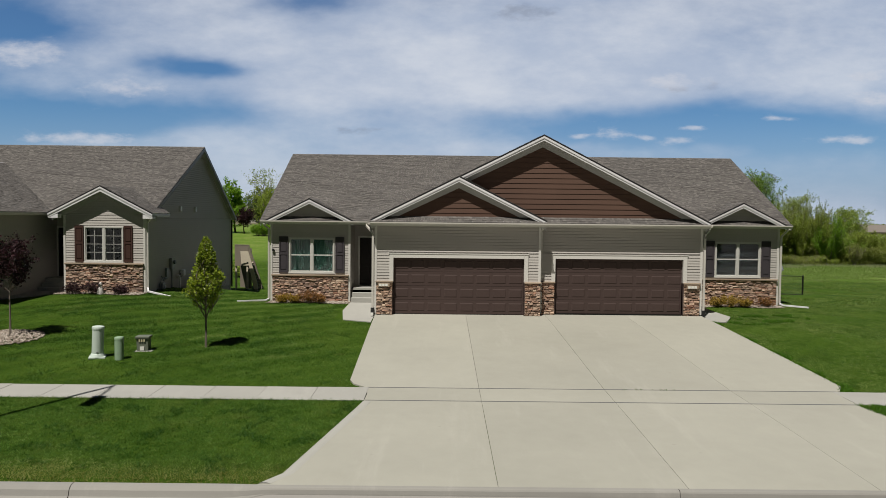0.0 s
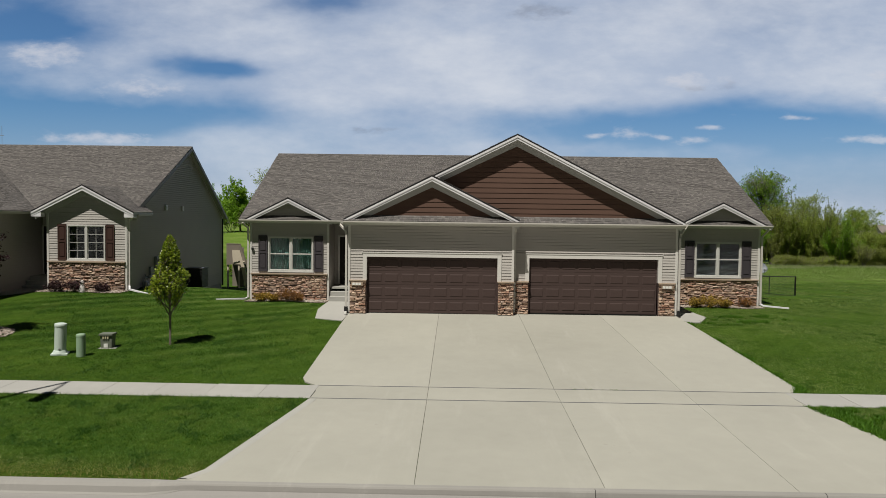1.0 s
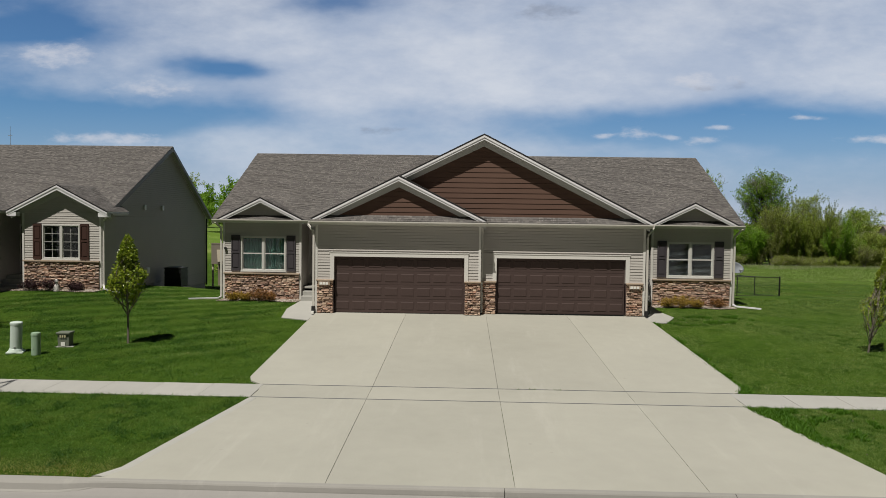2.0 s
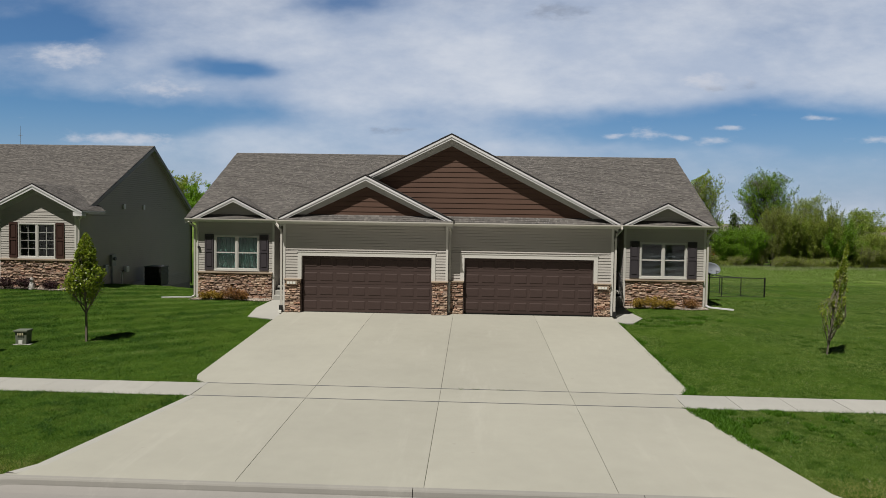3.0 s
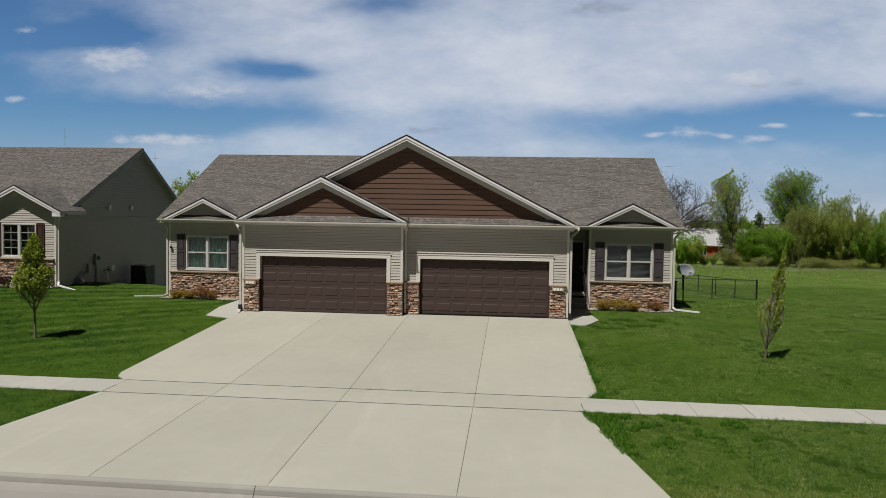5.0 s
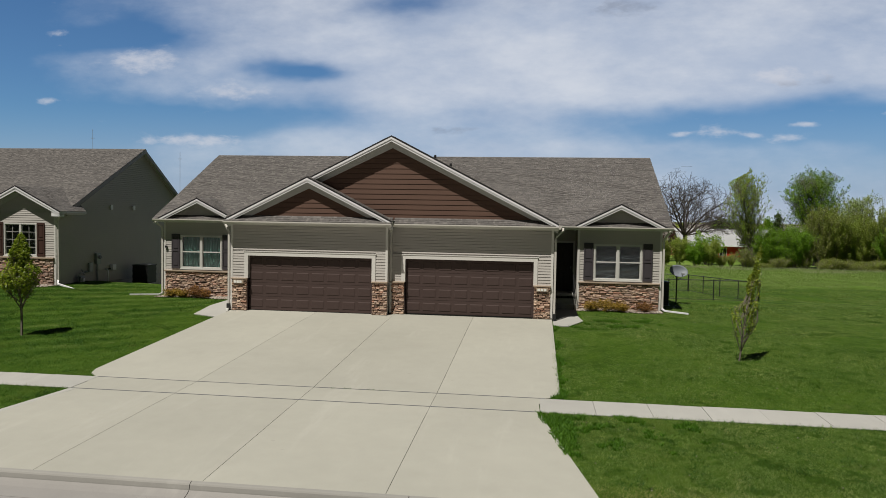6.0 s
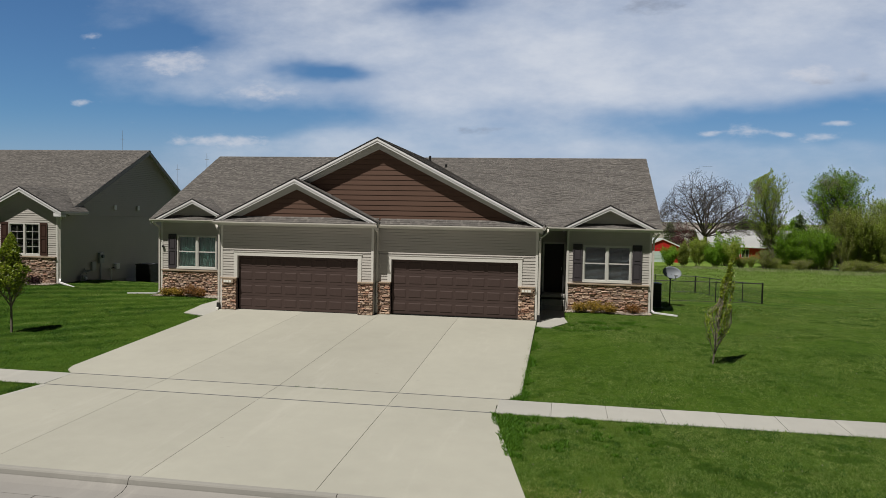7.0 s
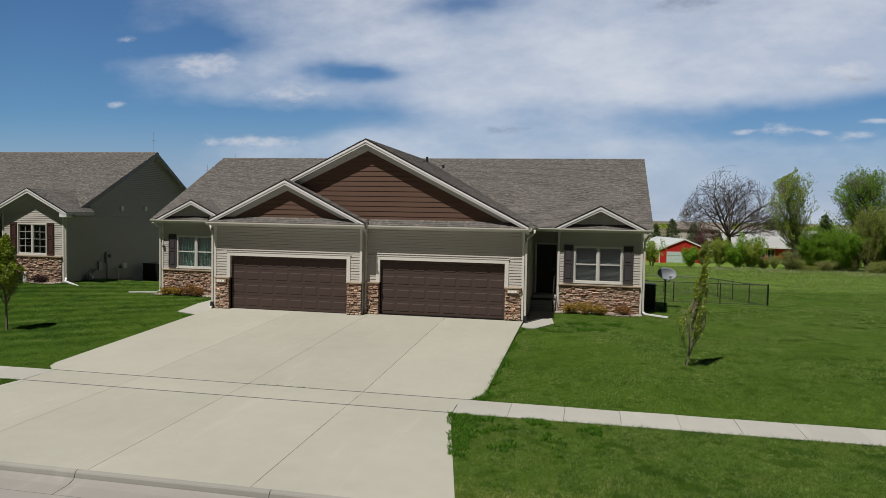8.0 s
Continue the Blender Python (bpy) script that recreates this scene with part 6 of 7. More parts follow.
def far_house(x, y, wd, hgt, rot, z=None):
    b = thing("house", "distant pale house with a brown-grey roof", "house", "distant houses")
    b.matrix_basis = pose(x, y, float(land(x, y)) if z is None else z, 0, 0, rot)
    part("wall", prism(bmesh.new(), [(0, 0), (8, 0), (8, hgt), (4, hgt + 2.2), (0, hgt)], -wd / 2, wd / 2, "x"), FAR_WALL, b)
    for y0, y1 in ((-0.5, 4), (8.5, 4)):
        part("roof", slab(bmesh.new(), (-wd / 2 - 0.4, y0, hgt - 0.2), (wd / 2 + 0.4, y0, hgt - 0.2), (wd / 2 + 0.4, y1, hgt + 2.4), (-wd / 2 - 0.4, y1, hgt + 2.4), 0.18), FAR_ROOF, b)
    n = max(2, int(wd / 4))
    for k in range(n):
        xx = -wd / 2 + wd * (k + 0.5) / n
        wn = part("window", boxes((xx - 0.7, xx + 0.7, -0.06, 0.0, hgt - 2.0, hgt - 0.6)), FRAME, b)
        part("pane", boxes((xx - 0.6, xx + 0.6, -0.08, -0.062, hgt - 1.9, hgt - 0.7)), BLACK, wn)
    return b


for x, y, wd, hh, rot in ((56, 300, 22, 4.6, 4), (84, 310, 20, 4.4, -6), (138, 262, 9, 4.2, 20), (163, 258, 14, 4.6, -8), (30, 320, 18, 4.5, 3), (112, 300, 16, 4.2, 6), (-60, 240, 14, 4.0, 10)):
    far_house(x, y, wd, hh, rot)


def mast(x, y, top):
    m_ = thing("radio_mast", "thin distant radio mast", "mast", "radio masts")
    m_.matrix_basis = pose(x, y, 0)
    part("pole", sweep(bmesh.new(), [(0, 0, 0), (0, 0, top * 0.6), (0, 0, top)], 0.10, n=6), METAL_GREY, m_)
    part("cross_arm", boxes((-1.2, 1.2, -0.1, 0.1, top * 0.9, top * 0.9 + 0.2)), METAL_GREY, m_)


mast(-257, 400, 54)
mast(-201, 400, 40.5)
mast(-220, 400, 33.5)


def far_woods():
    r = np.random.default_rng(9)
    spots = []
    for k in range(9000):
        x = r.uniform(-900, 900)
        y = 620 + 130 * math.sin(x * 0.004) + r.uniform(0, 90)
        lump = 5.0 + 3.0 * noise.noise((x * 0.02, 0, 0)) + 2.0 * noise.noise((x * 0.09, 3, 0))
        spots.append((x, y, float(land(x, y)) + r.uniform(0, max(1.5, lump))))
    tagged(put("far_woods", leaf_mesh("far_woods", spots, 3.4, r), LEAF_OLIVE), "hazy line of woods on the horizon", "woods", kind="stuff")


far_woods()

# ---- things in the yards ----


def lawn_z(x, y):
    return float(land(x, y))


def pedestal_tall():
    x, y = -8.93, 19.4
    p = thing("utility_pedestal", "tall pale green utility pedestal with a flared foot", "utility box")
    p.matrix_basis = pose(x, y, lawn_z(x, y) - 0.01, 1.5, 2.0, 20)
    part("body", lathe(bmesh.new(), [(0.150, 0.10), (0.150, 0.80), (0.146, 0.82)], n=28), PED_GREEN, p)
    part("cap", lathe(bmesh.new(), [(0.158, 0.80), (0.162, 0.84), (0.155, 0.875), (0.10, 0.892), (0.02, 0.896)], n=28), PED_GREEN, p, "pale rounded cap")
    bm = boxes((-0.21, 0.21, -0.19, 0.19, 0.0, 0.06), bevel=0.015)
    lathe(bm, [(0.20, 0.05), (0.165, 0.13), (0.152, 0.14)], n=28)
    part("skirt", bm, PED_GREEN, p, "whitish flared skirt")
    part("lock", boxes((-0.02, 0.02, -0.17, -0.145, 0.17, 0.21), bevel=0.005), METAL_GREY, p)


def pedestal_short():
    x, y = -8.26, 19.25
    p = thing("utility_pedestal", "short green cylindrical utility pedestal", "utility box")
    p.matrix_basis = pose(x, y, lawn_z(x, y) - 0.02)
    part("body", lathe(bmesh.new(), [(0.118, 0.0), (0.118, 0.58), (0.112, 0.60)], n=24), PED_GREEN2, p)
    part("cap", lathe(bmesh.new(), [(0.124, 0.56), (0.124, 0.60), (0.115, 0.635), (0.06, 0.65), (0.01, 0.652)], n=24), PED_GREEN2, p)
    part("screw", boxes((0.0, 0.02, -0.125, -0.116, 0.2, 0.22)), METAL_GREY, p)


def transformer_box():
    x, y = -8.05, 20.35
    p = thing("utility_box", "small drab green utility box with a lid", "utility box")
    p.matrix_basis = pose(x, y, lawn_z(x, y) - 0.02, 0, 0, 6)
    bm = bmesh.new()
    prism(bm, [(-0.145, 0.0), (0.145, 0.0), (0.165, 0.38), (-0.165, 0.38)], -0.15, 0.15)
    part("body", bm, BOX_GREEN, p)
    part("lid", boxes((-0.195, 0.195, -0.19, 0.17, 0.38, 0.44), bevel=0.015), BOX_GREEN, p)
    part("pad", boxes((-0.22, 0.28, -0.20, 0.20, -0.03, 0.022), bevel=0.01), FOUND, p)
    for k in range(3):
        part("bar", boxes((-0.09 + k * 0.065, -0.055 + k * 0.065, -0.18, -0.156, 0.29, 0.36)), YELLOW, p)
    part("label_plate", boxes((-0.06, 0.05, -0.172, -0.155, 0.04, 0.15)), WHITE, p)


pedestal_tall()
pedestal_short()
transformer_box()


def pebbles(name, pts, size, label):
    """Loose rounded stones, joined: nobody could count them."""
    r = np.random.default_rng(len(pts))
    c = np.array(pts)
    n = len(c)
    o6 = np.array([(1, 0, 0), (0, 1, 0), (-1, 0, 0), (0, -1, 0), (0, 0, 0.8), (0, 0, -0.8)], float)
    s = size * r.uniform(0.5, 1.4, size=(n, 1, 3))
    v = (c[:, None, :] + o6[None] * s + r.normal(size=(n, 6, 3)) * size * 0.12).reshape(-1, 3)
    tri = np.array([(0, 1, 4), (1, 2, 4), (2, 3, 4), (3, 0, 4), (1, 0, 5), (2, 1, 5), (3, 2, 5), (0, 3, 5)])
    f = (np.arange(n)[:, None, None] * 6 + tri[None]).reshape(-1, 3)
    me = bpy.data.meshes.new(name)
    me.from_pydata(v.tolist(), [], f.tolist())
    me.update()
    for p in me.polygons:
        p.use_smooth = True
    return tagged(put(name, me, PEBBLE), label, "gravel", kind="stuff")


def beds():
    r = np.random.default_rng(5)
    for x0, x1, y0, y1, n, lab in ((-6.75, -3.35, 29.35, 30.2, 1500, "pale pebble bed before the stone skirt"), (11.5, 14.95, 29.35, 30.2, 1500, "pale pebble bed before the stone skirt"),
                                   (-16.0, -12.1, 29.4, 30.3, 1500, "pale pebble bed before the neighbour's bay")):
        pts = []
        for k in range(n):
            x, y = r.uniform(x0, x1), r.uniform(y0, y1)
            if y < y0 + 0.25 + 0.2 * math.sin(x * 2.1):
                continue
            pts.append((x, y, lawn_z(x, y) + 0.02 + r.uniform(0, 0.02)))
        pebbles("gravel_bed", pts, 0.035, lab)
    pts = []
    for k in range(1500):
        a, d = r.uniform(0, 6.283), 0.98 * math.sqrt(r.random())
        x, y = -12.75 + d * math.cos(a) * 1.15, 21.4 + d * math.sin(a)
        pts.append((x, y, lawn_z(x, y) + 0.02 + 0.07 * (1 - d) + r.uniform(0, 0.02)))
    pebbles("gravel_ring", pts, 0.04, "ring of mixed pebbles round the purple tree")


beds()


def walkway(name, poly, z, label):
    bm = bmesh.new()
    a = [bm.verts.new((x, y, lawn_z(x, y) + z)) for x, y in poly]
    f = bm.faces.new(a)
    if f.normal.z < 0:
        f.normal_flip()
    bm.normal_update()
    g = bmesh.ops.extrude_face_region(bm, geom=[f])
    bmesh.ops.translate(bm, vec=(0, 0, -0.14), verts=[q for q in g["geom"] if isinstance(q, bmesh.types.BMVert)])
    bmesh.ops.recalc_face_normals(bm, faces=bm.faces)
    return tagged(part(name, bm, WALK_CONCRETE, None), label, "walkway", kind="structure")


walkway("pavement", [(-3.05, 25.65), (-2.0, 25.3), (-2.03, 29.9), (-3.33, 29.9), (-3.33, 27.6)], 0.03, "pale concrete path to the front steps")
walkway("pavement", [(10.5, 25.95), (11.05, 25.95), (11.62, 27.0), (11.5, 28.0), (11.5, 29.9), (10.5, 29.9)], 0.03, "pale concrete path to the front steps")
walkway("pavement", [(-24.0, 27.2), (-17.2, 27.4), (-16.1, 28.6), (-15.75, 29.6), (-15.75, 31.2), (-17.0, 31.2), (-17.0, 28.9), (-24.0, 28.6)], 0.05, "pale concrete path to the neighbour's porch")


def front_steps(x0, x1, y0, z0, label, deep=1.13):
    s = thing("front_steps", label, "steps")
    for k in range(3):
        y = y0 + 0.30 * k
        part("step", boxes((x0, x1, y, y + (0.31 if k < 2 else deep), z0 - 0.2, z0 + 0.185 * (k + 1)), bevel=0.012), WALK_CONCRETE, s)


front_steps(-3.3, -2.04, 29.85, 0.93, "three pale concrete steps up to a porch")
front_steps(10.52, 11.5, 29.85, 0.94, "three concrete steps up to a shaded porch")
front_steps(-16.95, -15.75, 30.6, 1.15, "concrete steps up to the neighbour's porch", 1.2)


def handrail():
    x = 11.42
    h = thing("handrail", "black metal handrail beside the porch steps", "handrail")
    part("rail", sweep(bmesh.new(), [(x, 29.72, 1.55), (x, 29.78, 1.78), (x, 29.9, 1.86), (x, 30.5, 2.3), (x, 31.2, 2.34)], 0.02, n=8), BLACK, h)
    for y, z0, z1 in ((29.76, 0.94, 1.72), (30.5, 1.5, 2.3), (31.2, 1.5, 2.34)):
        part("post", sweep(bmesh.new(), [(x, y, z0), (x, y, z1)], 0.018, n=8), BLACK, h)
    for k in range(5):
        y = 29.9 + k * 0.13
        part("baluster", sweep(bmesh.new(), [(x, y, 1.12 + 0.09 * k), (x, y, 1.84 + 0.09 * k)], 0.009, n=6), BLACK, h)


handrail()


def condenser(x, y, z, s, ht, label):
    c = thing("air_conditioner", label, "air conditioner")
    c.matrix_basis = pose(x, y, z)
    part("pad", boxes((-s * 0.6, s * 0.6, -s * 0.6, s * 0.6, -0.12, 0.05), bevel=0.01), WALK_CONCRETE, c)
    part("body", boxes((-s / 2 + 0.02, s / 2 - 0.02, -s / 2 + 0.02, s / 2 - 0.02, 0.05, ht - 0.03), bevel=0.03), BLACK, c)
    for k in range(12):
        zz = 0.12 + (ht - 0.25) * k / 12
        part("louvre", boxes((-s / 2, s / 2, -s / 2, s / 2, zz, zz + 0.022), bevel=0.004), BLACK, c)
    part("top", boxes((-s / 2 - 0.01, s / 2 + 0.01, -s / 2 - 0.01, s / 2 + 0.01, ht - 0.05, ht), bevel=0.015), BLACK, c)
    part("fan_guard", lathe(bmesh.new(), [(s * 0.4, ht), (s * 0.38, ht + 0.03), (0.05, ht + 0.045)], n=20), METAL_GREY, c)


condenser(-11.45, 36.6, 0.72, 0.92, 1.05, "dark boxy air-conditioning condenser by the neighbour's wall")
condenser(15.43, 32.9, 0.84, 0.6, 1.1, "dark boxy air-conditioning condenser behind the duplex")


def wall_meters():
    X = -12.40
    g = thing("gas_meter", "grey gas meter with pipes on the side wall", "gas meter")
    part("body", boxes((X + 0.08, X + 0.28, 32.1, 32.42, 1.12, 1.45), bevel=0.05), METAL_GREY, g)
    part("index", lathe(bmesh.new(), [(0.08, 0), (0.08, 0.06), (0.05, 0.07)], n=14, m=pose(X + 0.28, 32.26, 1.28, 0, 90, 0)), FASCIA, g)
    part("pipe", sweep(bmesh.new(), [(X + 0.18, 32.05, 0.9), (X + 0.18, 32.05, 1.5), (X + 0.18, 32.2, 1.6), (X + 0.18, 32.4, 1.6), (X + 0.18, 32.5, 1.5), (X + 0.05, 32.5, 1.75)], 0.025, n=8), METAL_GREY, g)
    part("regulator", lathe(bmesh.new(), [(0.02, -0.06), (0.11, -0.02), (0.11, 0.02), (0.02, 0.06)], (X + 0.18, 32.62, 1.62), 14), METAL_GREY, g)
    e = thing("electric_meter", "grey electric meter with a conduit down the wall", "electric meter")
    part("cabinet", boxes((X, X + 0.14, 33.6, 33.95, 1.95, 2.5), bevel=0.01), METAL_GREY, e)
    part("dial", lathe(bmesh.new(), [(0.09, 0), (0.09, 0.08), (0.07, 0.1)], n=16, m=pose(X + 0.14, 33.78, 2.3, 0, 90, 0)), DISH, e)
    part("conduit", sweep(bmesh.new(), [(X + 0.06, 33.75, 1.95), (X + 0.06, 33.75, 0.75)], 0.045, n=8), METAL_GREY, e)
    part("box", boxes((X, X + 0.1, 33.05, 33.35, 1.6, 2.05), bevel=0.01), METAL_GREY, e)
    v = thing("vent_pipe", "white plastic vent pipe on the side wall", "pipe")
    part("pipe", sweep(bmesh.new(), [(X, 34.5, 1.62), (X + 0.12, 34.5, 1.62), (X + 0.16, 34.5, 1.55), (X + 0.16, 34.5, 0.75)], 0.035, n=10), FASCIA, v)
    f = thing("faucet_cover", "pale intake hood on the side wall", "vent")
    part("hood", boxes((X, X + 0.2, 34.9, 35.2, 1.55, 1.85), bevel=0.04), FASCIA, f)
    part("pipe", sweep(bmesh.new(), [(X + 0.05, 34.6, 1.6), (X + 0.05, 35.0, 1.66)], 0.03, n=8), BLACK, f)


wall_meters()


def satellite_dish():
    x, y, z = 16.2, 33.5, lawn_z(16.2, 33.5)
    d = thing("satellite_dish", "grey satellite dish on a dark pole in the yard", "satellite dish")
    part("pole", sweep(bmesh.new(), [(x, y, z - 0.1), (x, y, 2.2)], 0.03, n=10), BLACK, d)
    bm = bmesh.new()
    prof = [(0.02 + 0.4 * t, 0.16 * t * t) for t in np.linspace(0, 1, 8)]
    prof = prof + [(r * 0.995, q + 0.012) for r, q in prof[::-1]]
    lathe(bm, prof, n=32)
    bmesh.ops.transform(bm, matrix=pose(x, y - 0.08, 2.3, 52, 0, 18) @ Matrix.Diagonal((1.05, 0.78, 1, 1)), verts=bm.verts)
    dish = part("reflector", bm, DISH, d)
    for p in dish.data.polygons:
        p.use_smooth = True
    part("arm", sweep(bmesh.new(), [(x, y - 0.05, 2.0), (x + 0.12, y - 0.5, 2.1), (x + 0.14, y - 0.62, 2.28)], 0.015, n=6), METAL_GREY, d)
    part("receiver", boxes((x + 0.08, x + 0.2, y - 0.72, y - 0.56, 2.26, 2.34), bevel=0.015), METAL_GREY, d)
    part("bracket", boxes((x - 0.06, x + 0.06, y - 0.1, y + 0.04, 2.1, 2.3), bevel=0.01), BLACK, d)


satellite_dish()


def chain_fence():
    f = thing("fence", "black chain-link fence round the back yard", "fence")
    runs = (((15.1, 43.3), (22.8, 43.5)), ((22.8, 43.5), (20.9, 53.5)), ((20.9, 53.5), (10.0, 55.5)))
    H = 1.2
    for (x0, y0), (x1, y1) in runs:
        ln = math.hypot(x1 - x0, y1 - y0)
        n = max(2, int(round(ln / 2.6)))
        pts = [(mixf(x0, x1, k / n), mixf(y0, y1, k / n)) for k in range(n + 1)]
        for k, (x, y) in enumerate(pts):
            z = lawn_z(x, y)
            r = 0.05 if k in (0, n) else 0.03
            part("post", lathe(bmesh.new(), [(r, -0.1), (r, H + 0.02), (r * 0.7, H + 0.05), (0.005, H + 0.07)], (x, y, z), 8), BLACK, f)
        for dz, r in ((H, 0.026), (0.06, 0.012)):
            part("rail", sweep(bmesh.new(), [(x, y, lawn_z(x, y) + dz) for x, y in pts], r, n=6), BLACK, f)
        # diamond mesh
        verts, faces = [], []
        m = int(ln / 0.14)
        for k in range(-9, m):
            for sg in (0, 1):
                a, b = (k, k + 9) if sg == 0 else (k + 9, k)
                ends = []
                for q, hgt in ((a, 0.06), (b, H)):
                    t = q / m
                    tc = min(1.0, max(0.0, t))
                    hh = hgt
                    if t != tc and a != b:
                        hh = 0.06 + (H - 0.06) * ((tc * m - a) / (b - a))
                    x, y = mixf(x0, x1, tc), mixf(y0, y1, tc)
                    ends.append(Vector((x, y, lawn_z(x, y) + hh)))
                i = len(verts)
                for p in ends:
                    verts += [p + Vector((0, -0.002, -0.002)), p + Vector((0.002, 0.002, -0.002)), p + Vector((0, 0, 0.003))]
                faces += [(i, i + 1, i + 4, i + 3), (i + 1, i + 2, i + 5, i + 4), (i + 2, i, i + 3, i + 5)]
        put("wire_mesh", mesh_from("wire_mesh", verts, faces), BLACK, f, "", "stuff")


chain_fence()


def deck_stair():
    """Steep stair at the back corner of the neighbour's house, boarded at the side."""
    s = thing("deck_stair", "grey-brown wooden stair up to a back deck", "stairs")
    s.matrix_basis = pose(-0.34, 1.2, -0.07)
    x0, x1 = -12.35, -11.2
    part("landing", boxes((x0, x1 - 0.2, 44.0, 45.2, 1.45, 1.6), bevel=0.01), WOOD, s)
    part("guard_frame", prism(bmesh.new(), [(-12.34, 2.74), (-11.48, 2.74), (-11.48, 2.38), (-11.98, 2.38), (-11.92, 1.45), (-12.34, 1.42)], 43.97, 44.02), WOOD_SHADED, s, "guard boards coloured dark for the shade on them")
    part("side_boarding", prism(bmesh.new(), [(-11.98, 2.37), (-11.48, 2.37), (-10.88, 0.25), (-10.88, -0.35), (-11.06, -0.35), (-11.48, 1.70), (-11.92, 1.56)], 43.95, 44.0), WOOD, s, "sunlit tan side boarding")
    part("hand_rail", sweep(bmesh.new(), [(-12.34, 44.0, 2.76), (-11.47, 44.0, 2.76), (-10.86, 44.0, 0.9)], 0.04), WOOD_SHADED, s)
    part("stringer", prism(bmesh.new(), [(-11.6, 1.7), (-11.35, 1.7), (-10.82, 0.0), (-11.0, -0.35)], 45.0, 45.06), WOOD_SHADED, s)
    for k in range(9):
        t = k / 9
        part("tread", boxes((mixf(-11.55, -11.1, t), mixf(-11.28, -10.9, t), 44.03, 45.0, 1.42 - 0.18 * k, 1.46 - 0.18 * k)), WOOD_SHADED, s)
    for x in (x0 + 0.02, -11.62):
        part("post", boxes((x, x + 0.1, 44.04, 44.14, -0.5, 1.75)), WOOD, s)
    # Dark sheet stands in for the shaded space under the landing.
    part("back_panel", boxes((x0, -11.6, 45.2, 45.26, -0.5, 2.5)), WOOD_SHADED, s)


deck_stair()


def street_lamp():
    tan = math.tan(radians(SUN_EL))
    reach = 4.3
    H = reach * tan - 0.25
    tip = Vector((-7.2, 17.0))
    bx, by = tip.x - reach * math.sin(radians(SUN_AZ)), tip.y - reach * math.cos(radians(SUN_AZ))
    l = thing("street_lamp", "tall grey street lamp with one arm", "street lamp")
    l.matrix_basis = pose(bx, by, lawn_z(bx, by))
    part("pole", lathe(bmesh.new(), [(0.13, 0), (0.13, 0.3), (0.075, 0.32), (0.045, H)], n=12), METAL_GREY, l)
    part("arm", sweep(bmesh.new(), [(0, 0, H - 0.1), (0.02, -0.5, H + 0.12), (0.05, -1.1, H + 0.2)], 0.03, n=8), METAL_GREY, l)
    part("lamp_head", boxes((-0.1, 0.22, -1.75, -1.0, H + 0.12, H + 0.26), bevel=0.05), METAL_GREY, l)


street_lamp()


def garden_statue():
    bm = bmesh.new()
    lathe(bm, [(0.13, 0), (0.14, 0.12), (0.11, 0.3), (0.06, 0.42), (0.08, 0.5), (0.05, 0.58), (0.01, 0.6)], (-13.85, 29.8, lawn_z(-13.85, 29.8) - 0.08), 14)
    tagged(part("garden_statue", bm, STATUE, None), "small weathered garden statue among shrubs", "statue")


garden_statue()

# ---- grass ----


def in_paving(x, y):
    lo = np.interp(y, [10.85, 11.3, 15.65, 16.85, 17.0, 17.25, 17.6, 26.7], [-2.7, -2.1, -1.2, -1.18, -1.35, -1.62, -1.74, -1.98])
    hi = np.interp(y, [10.85, 11.3, 15.65, 16.85, 17.0, 17.4, 27.2], [11.3, 10.9, 9.96, 9.94, 10.2, 10.45, 10.47])
    bad = (x > lo - 0.01) & (x < hi + 0.01)
    bad |= (y > 15.82) & (y < 16.95)
    bad |= y < 11.08
    bad |= (x > -3.4) & (x < -1.9) & (y > 25.2) & (y - 25.65 > -(x + 3.05) * 0.33)
    bad |= (x > 10.4) & (x < 11.64) & (y > 25.9) & ((x < 11.05) | (y - 25.95 > (x - 11.05) * 1.85))
    bad |= (x > -6.85) & (x < -3.3) & (y > 29.6)
    bad |= (x > 11.4) & (x < 15.0) & (y > 29.6)
    bad |= (x < -12.1) & (x > -16.1) & (y > 29.7)
    bad |= (x < -15.75) & (y > 27.2)
    bad |= ((x + 12.75) / 1.15) ** 2 + (y - 21.4) ** 2 < 0.95
    return bad


def blades(name, x0, x1, y0, y1, density, tall, wide, mat, label, seed, keep=None, over=0.0, flop=1.0):
    r = np.random.default_rng(seed)
    n = int((x1 - x0) * (y1 - y0) * density)
    x, y = r.uniform(x0, x1, n), r.uniform(y0, y1, n)
    ok = ~in_paving(x + over, y) if over < 1 else np.ones(n, bool)
    if keep is not None:
        ok &= keep(x, y, r)
    x, y = x[ok], y[ok]
    n = len(x)
    z = land(x, y) - 0.005
    patch = np.array([noise.noise((a * 0.9, b * 0.9, 5.0)) for a, b in zip(x, y)])
    hgt = tall * r.uniform(0.55, 1.25, n) * (1 + 0.2 * patch)
    a = r.uniform(0, 2 * np.pi, n)
    lean = r.uniform(0.35, 1.7, n) * hgt * flop
    la = r.uniform(0, 2 * np.pi, n)
    wx, wy = np.cos(a) * wide / 2, np.sin(a) * wide / 2
    v = np.stack([np.stack([x - wx, y - wy, z], 1), np.stack([x + wx, y + wy, z], 1), np.stack([x + np.cos(la) * lean, y + np.sin(la) * lean, z + hgt], 1)], 1).reshape(-1, 3)
    me = bpy.data.meshes.new(name)
    me.from_pydata(v.tolist(), [], np.arange(n * 3).reshape(-1, 3).tolist())
    me.update()
    return tagged(put(name, me, mat), label, "grass", kind="stuff")


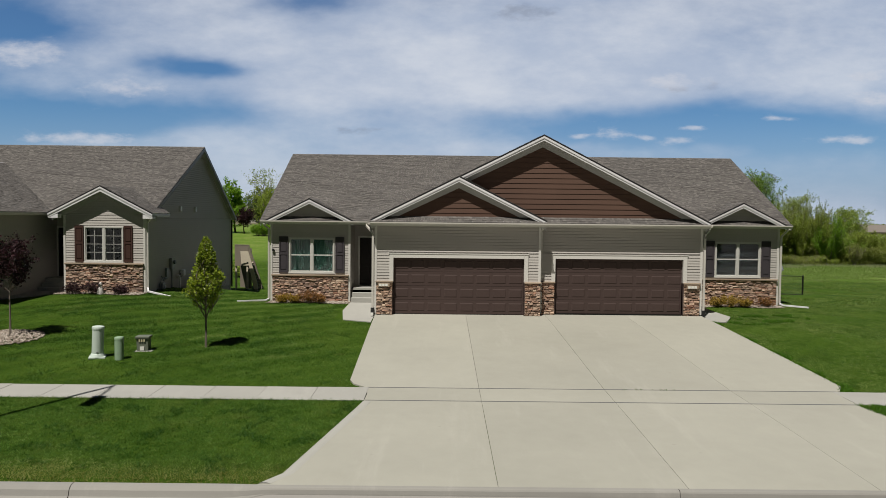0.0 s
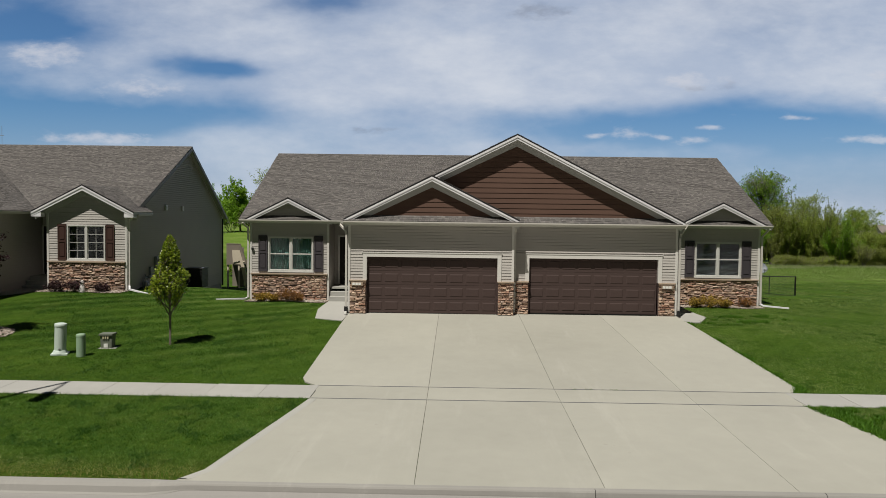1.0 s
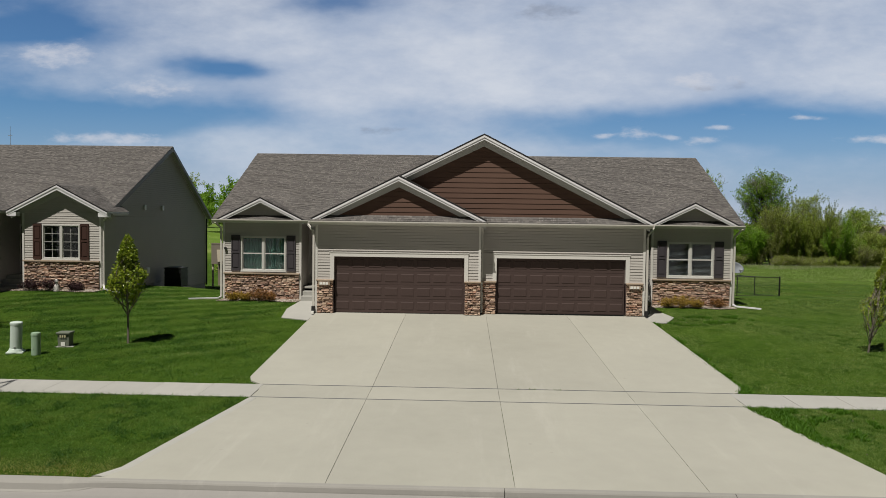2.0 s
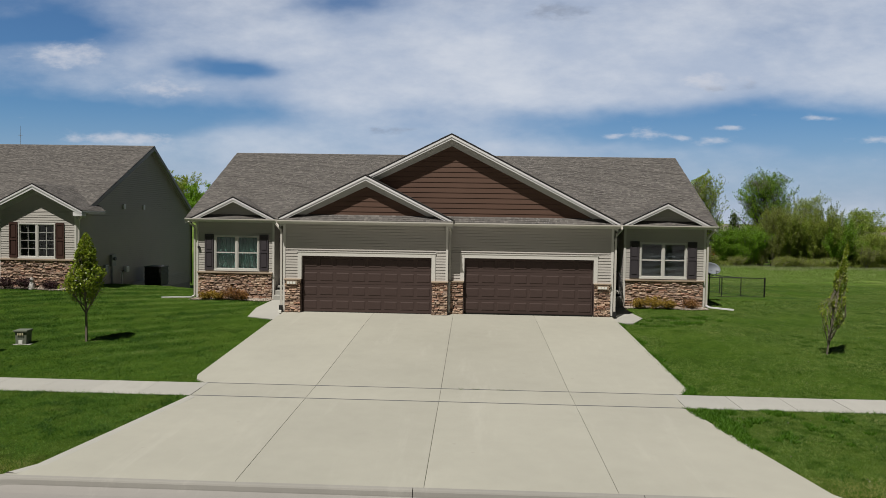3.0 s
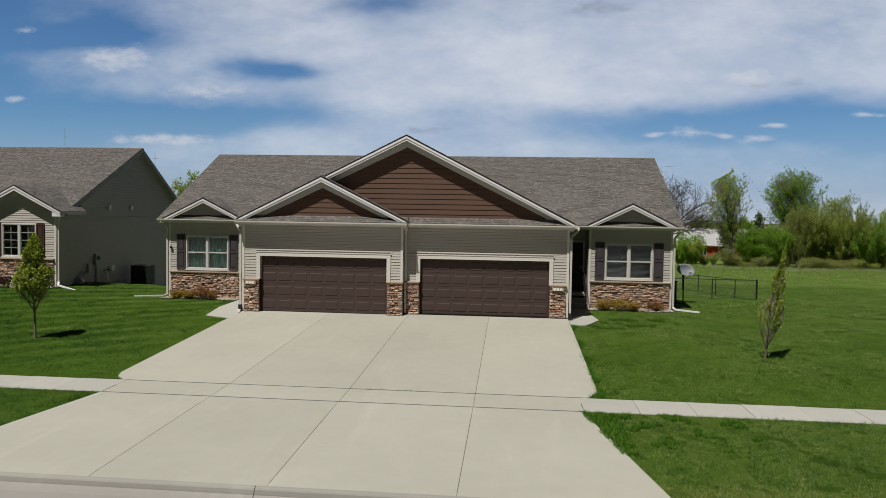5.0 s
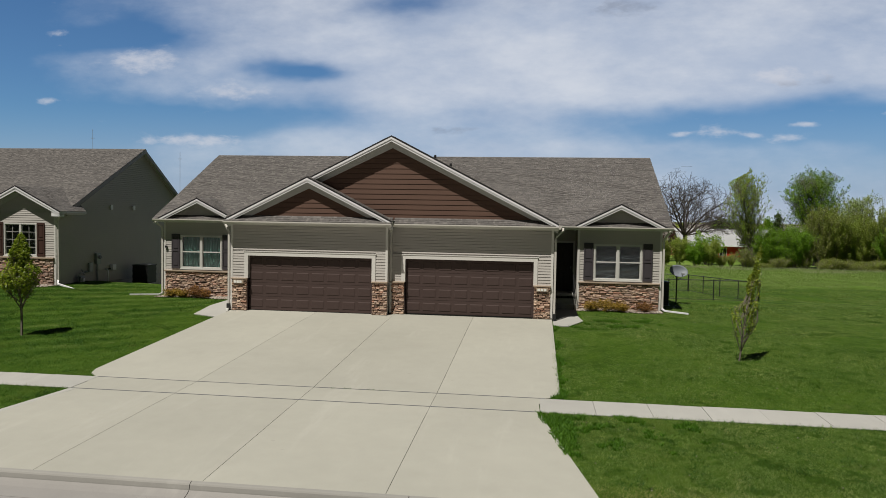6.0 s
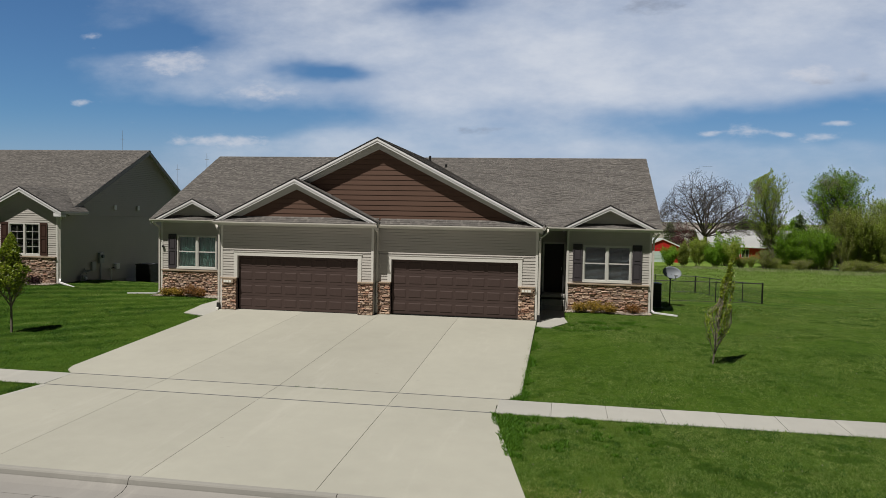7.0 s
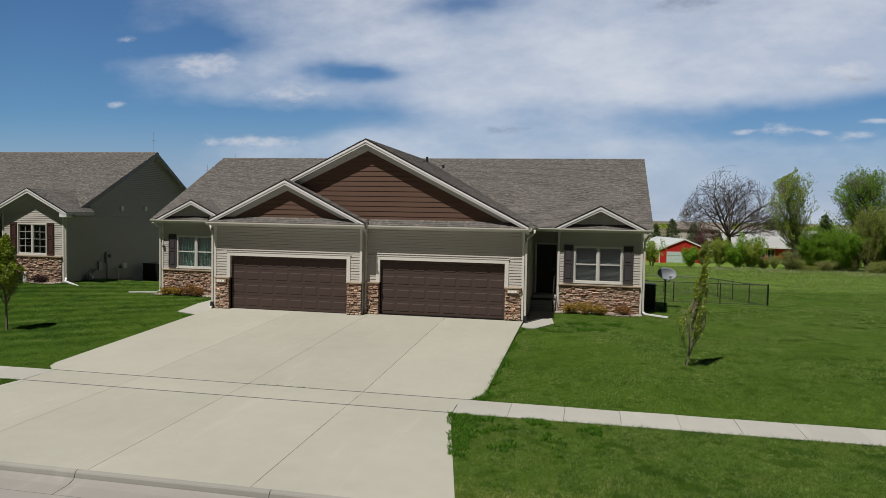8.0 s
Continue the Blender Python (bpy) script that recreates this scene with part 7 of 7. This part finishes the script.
blades("grass", -11.5, -1.0, 11.07, 15.84, 2300, 0.034, 0.013, BLADE, "short green mown grass", 1)
blades("grass", 9.9, 27.0, 11.07, 15.84, 2100, 0.034, 0.013, BLADE_DRY, "short green mown grass", 2)
blades("grass", -17.0, -1.3, 16.9, 30.2, 900, 0.034, 0.018, BLADE, "short green mown grass", 3)
blades("grass", 9.9, 30.0, 16.88, 31.0, 800, 0.034, 0.018, BLADE_DRY, "short green mown grass", 4)
blades("grass", -12.2, -6.8, 29.5, 44.0, 300, 0.045, 0.028, BLADE, "short green mown grass", 5)
blades("grass", 15.0, 34.0, 31.0, 50.0, 200, 0.045, 0.038, BLADE_DRY, "short green mown grass", 6)


blades("grass", 15.5, 60.0, 50.0, 64.0, 60, 0.07, 0.045, BLADE_DRY, "short green mown grass", 13)


def edge_tufts(x, y, r):
    nz = np.array([noise.noise((a * 1.1, b * 1.1, 9.0)) for a, b in zip(x, y)])
    fine = np.array([noise.noise((a * 5.0, b * 5.0, 3.0)) for a, b in zip(x, y)])
    return (x - 10.40 < 0.12 + 0.34 * (nz + 0.25) + 0.12 * fine) & (fine > -0.25)


def corner_clumps(x, y, r):
    nz = np.array([noise.noise((a * 1.4, b * 1.4, 2.0)) for a, b in zip(x, y)])
    fine = np.array([noise.noise((a * 5.0, b * 5.0, 1.0)) for a, b in zip(x, y)])
    return nz + 0.5 * fine > -0.05 + 0.40 * (x - 10.0) / 3.0 + 0.35 * np.maximum(0, 14.6 - y) / 1.4


def path_clumps(x, y, r):
    nz = np.array([noise.noise((a * 1.6, b * 1.6, 7.0)) for a, b in zip(x, y)])
    return nz > 0.2


blades("grass_tufts", 10.2, 11.6, 17.0, 26.4, 2600, 0.085, 0.03, TUFT, "longer ragged bright grass along the driveway's edge", 7, edge_tufts, over=0.05, flop=0.75)
blades("grass_tufts", 9.9, 13.2, 13.2, 15.84, 2600, 0.075, 0.032, TUFT, "longer ragged bright grass beside the sidewalk", 8, corner_clumps, over=0.08, flop=0.75)
blades("grass_tufts", 11.0, 14.4, 25.4, 27.6, 1300, 0.09, 0.022, TUFT, "longer ragged bright grass by the path", 9, path_clumps, flop=0.75)


def dark_clumps(x, y, r):
    nz = np.array([noise.noise((a * 1.7, b * 1.7, 21.0)) for a, b in zip(x, y)])
    fine = np.array([noise.noise((a * 6.0, b * 6.0, 22.0)) for a, b in zip(x, y)])
    return (nz + 0.45 * fine > 0.30) & (y > 11.5 + 0.4 * fine)


blades("grass_tufts", -12.0, -1.2, 11.3, 15.8, 1500, 0.055, 0.014, CLUMP, "darker lusher clumps in the mown grass", 18, dark_clumps)
blades("grass_tufts", 10.0, 26.0, 11.3, 15.8, 700, 0.055, 0.014, CLUMP, "darker lusher clumps in the mown grass", 19, dark_clumps)
blades("grass_tufts", -15.0, -1.8, 17.0, 28.0, 600, 0.05, 0.018, CLUMP, "darker lusher clumps in the mown grass", 20, dark_clumps)
blades("grass_tufts", 10.6, 28.0, 17.0, 29.0, 150, 0.05, 0.018, CLUMP, "darker lusher clumps in the mown grass", 21, dark_clumps)
# grass hanging over the edges of the sidewalk
blades("grass_tufts", 9.98, 26.0, 15.74, 15.83, 1500, 0.07, 0.014, BLADE, "grass hanging over the sidewalk's edge", 15)
blades("grass_tufts", 10.5, 27.0, 16.93, 17.02, 1500, 0.07, 0.014, BLADE, "grass hanging over the sidewalk's edge", 16)
blades("grass_tufts", -12.0, -1.3, 15.74, 15.83, 1500, 0.07, 0.014, BLADE, "grass hanging over the sidewalk's edge", 17)


def weeds(x, y, r):
    nz = np.array([noise.noise((a * 0.16, b * 0.30, 4.0)) for a, b in zip(x, y)])
    return y + 9 * nz > 63 + 0.12 * (x - 25)


blades("meadow_grass", 8.0, 95.0, 54.0, 84.0, 75, 0.13, 0.034, MEADOW, "rough unmown meadow grass", 10, weeds)
blades("meadow_grass", 12.0, 100.0, 84.0, 113.0, 40, 0.17, 0.05, MEADOW, "rough unmown meadow grass with pale seed heads", 11)


def seed_heads(x, y, r):
    nz = np.array([noise.noise((a * 0.13, b * 0.22, 14.0)) for a, b in zip(x, y)])
    return nz + 0.04 * (y - 103) > 0.02


blades("meadow_grass", 28.0, 85.0, 96.0, 111.5, 16, 0.42, 0.035, SEED, "pale dry seed heads standing in the meadow", 23, seed_heads, flop=0.5)


def dandelions():
    r = np.random.default_rng(12)
    pts = []
    for k in range(260):
        x, y = r.uniform(10.8, 27), r.uniform(11.6, 29)
        if in_paving(np.array([x]), np.array([y]))[0]:
            continue
        pts.append((x, y, float(land(x, y)) + 0.06))
    ob = pebbles("clover_flowers", pts, 0.013, "tiny pale clover flowers scattered in the grass")
    ob["category"] = "flowers"


dandelions()

blades("weeds", 4.9, 6.3, 16.90, 16.98, 1500, 0.035, 0.01, BLADE, "small weeds sprouting from a driveway joint", 14,
       lambda x, y, r: np.array([noise.noise((a * 5.0, 0.0, 3.0)) for a in x]) > 0.05, over=1.0)
for o_ in bpy.data.objects:
    if o_.name.startswith("weeds"):
        o_.location.z = 0.035
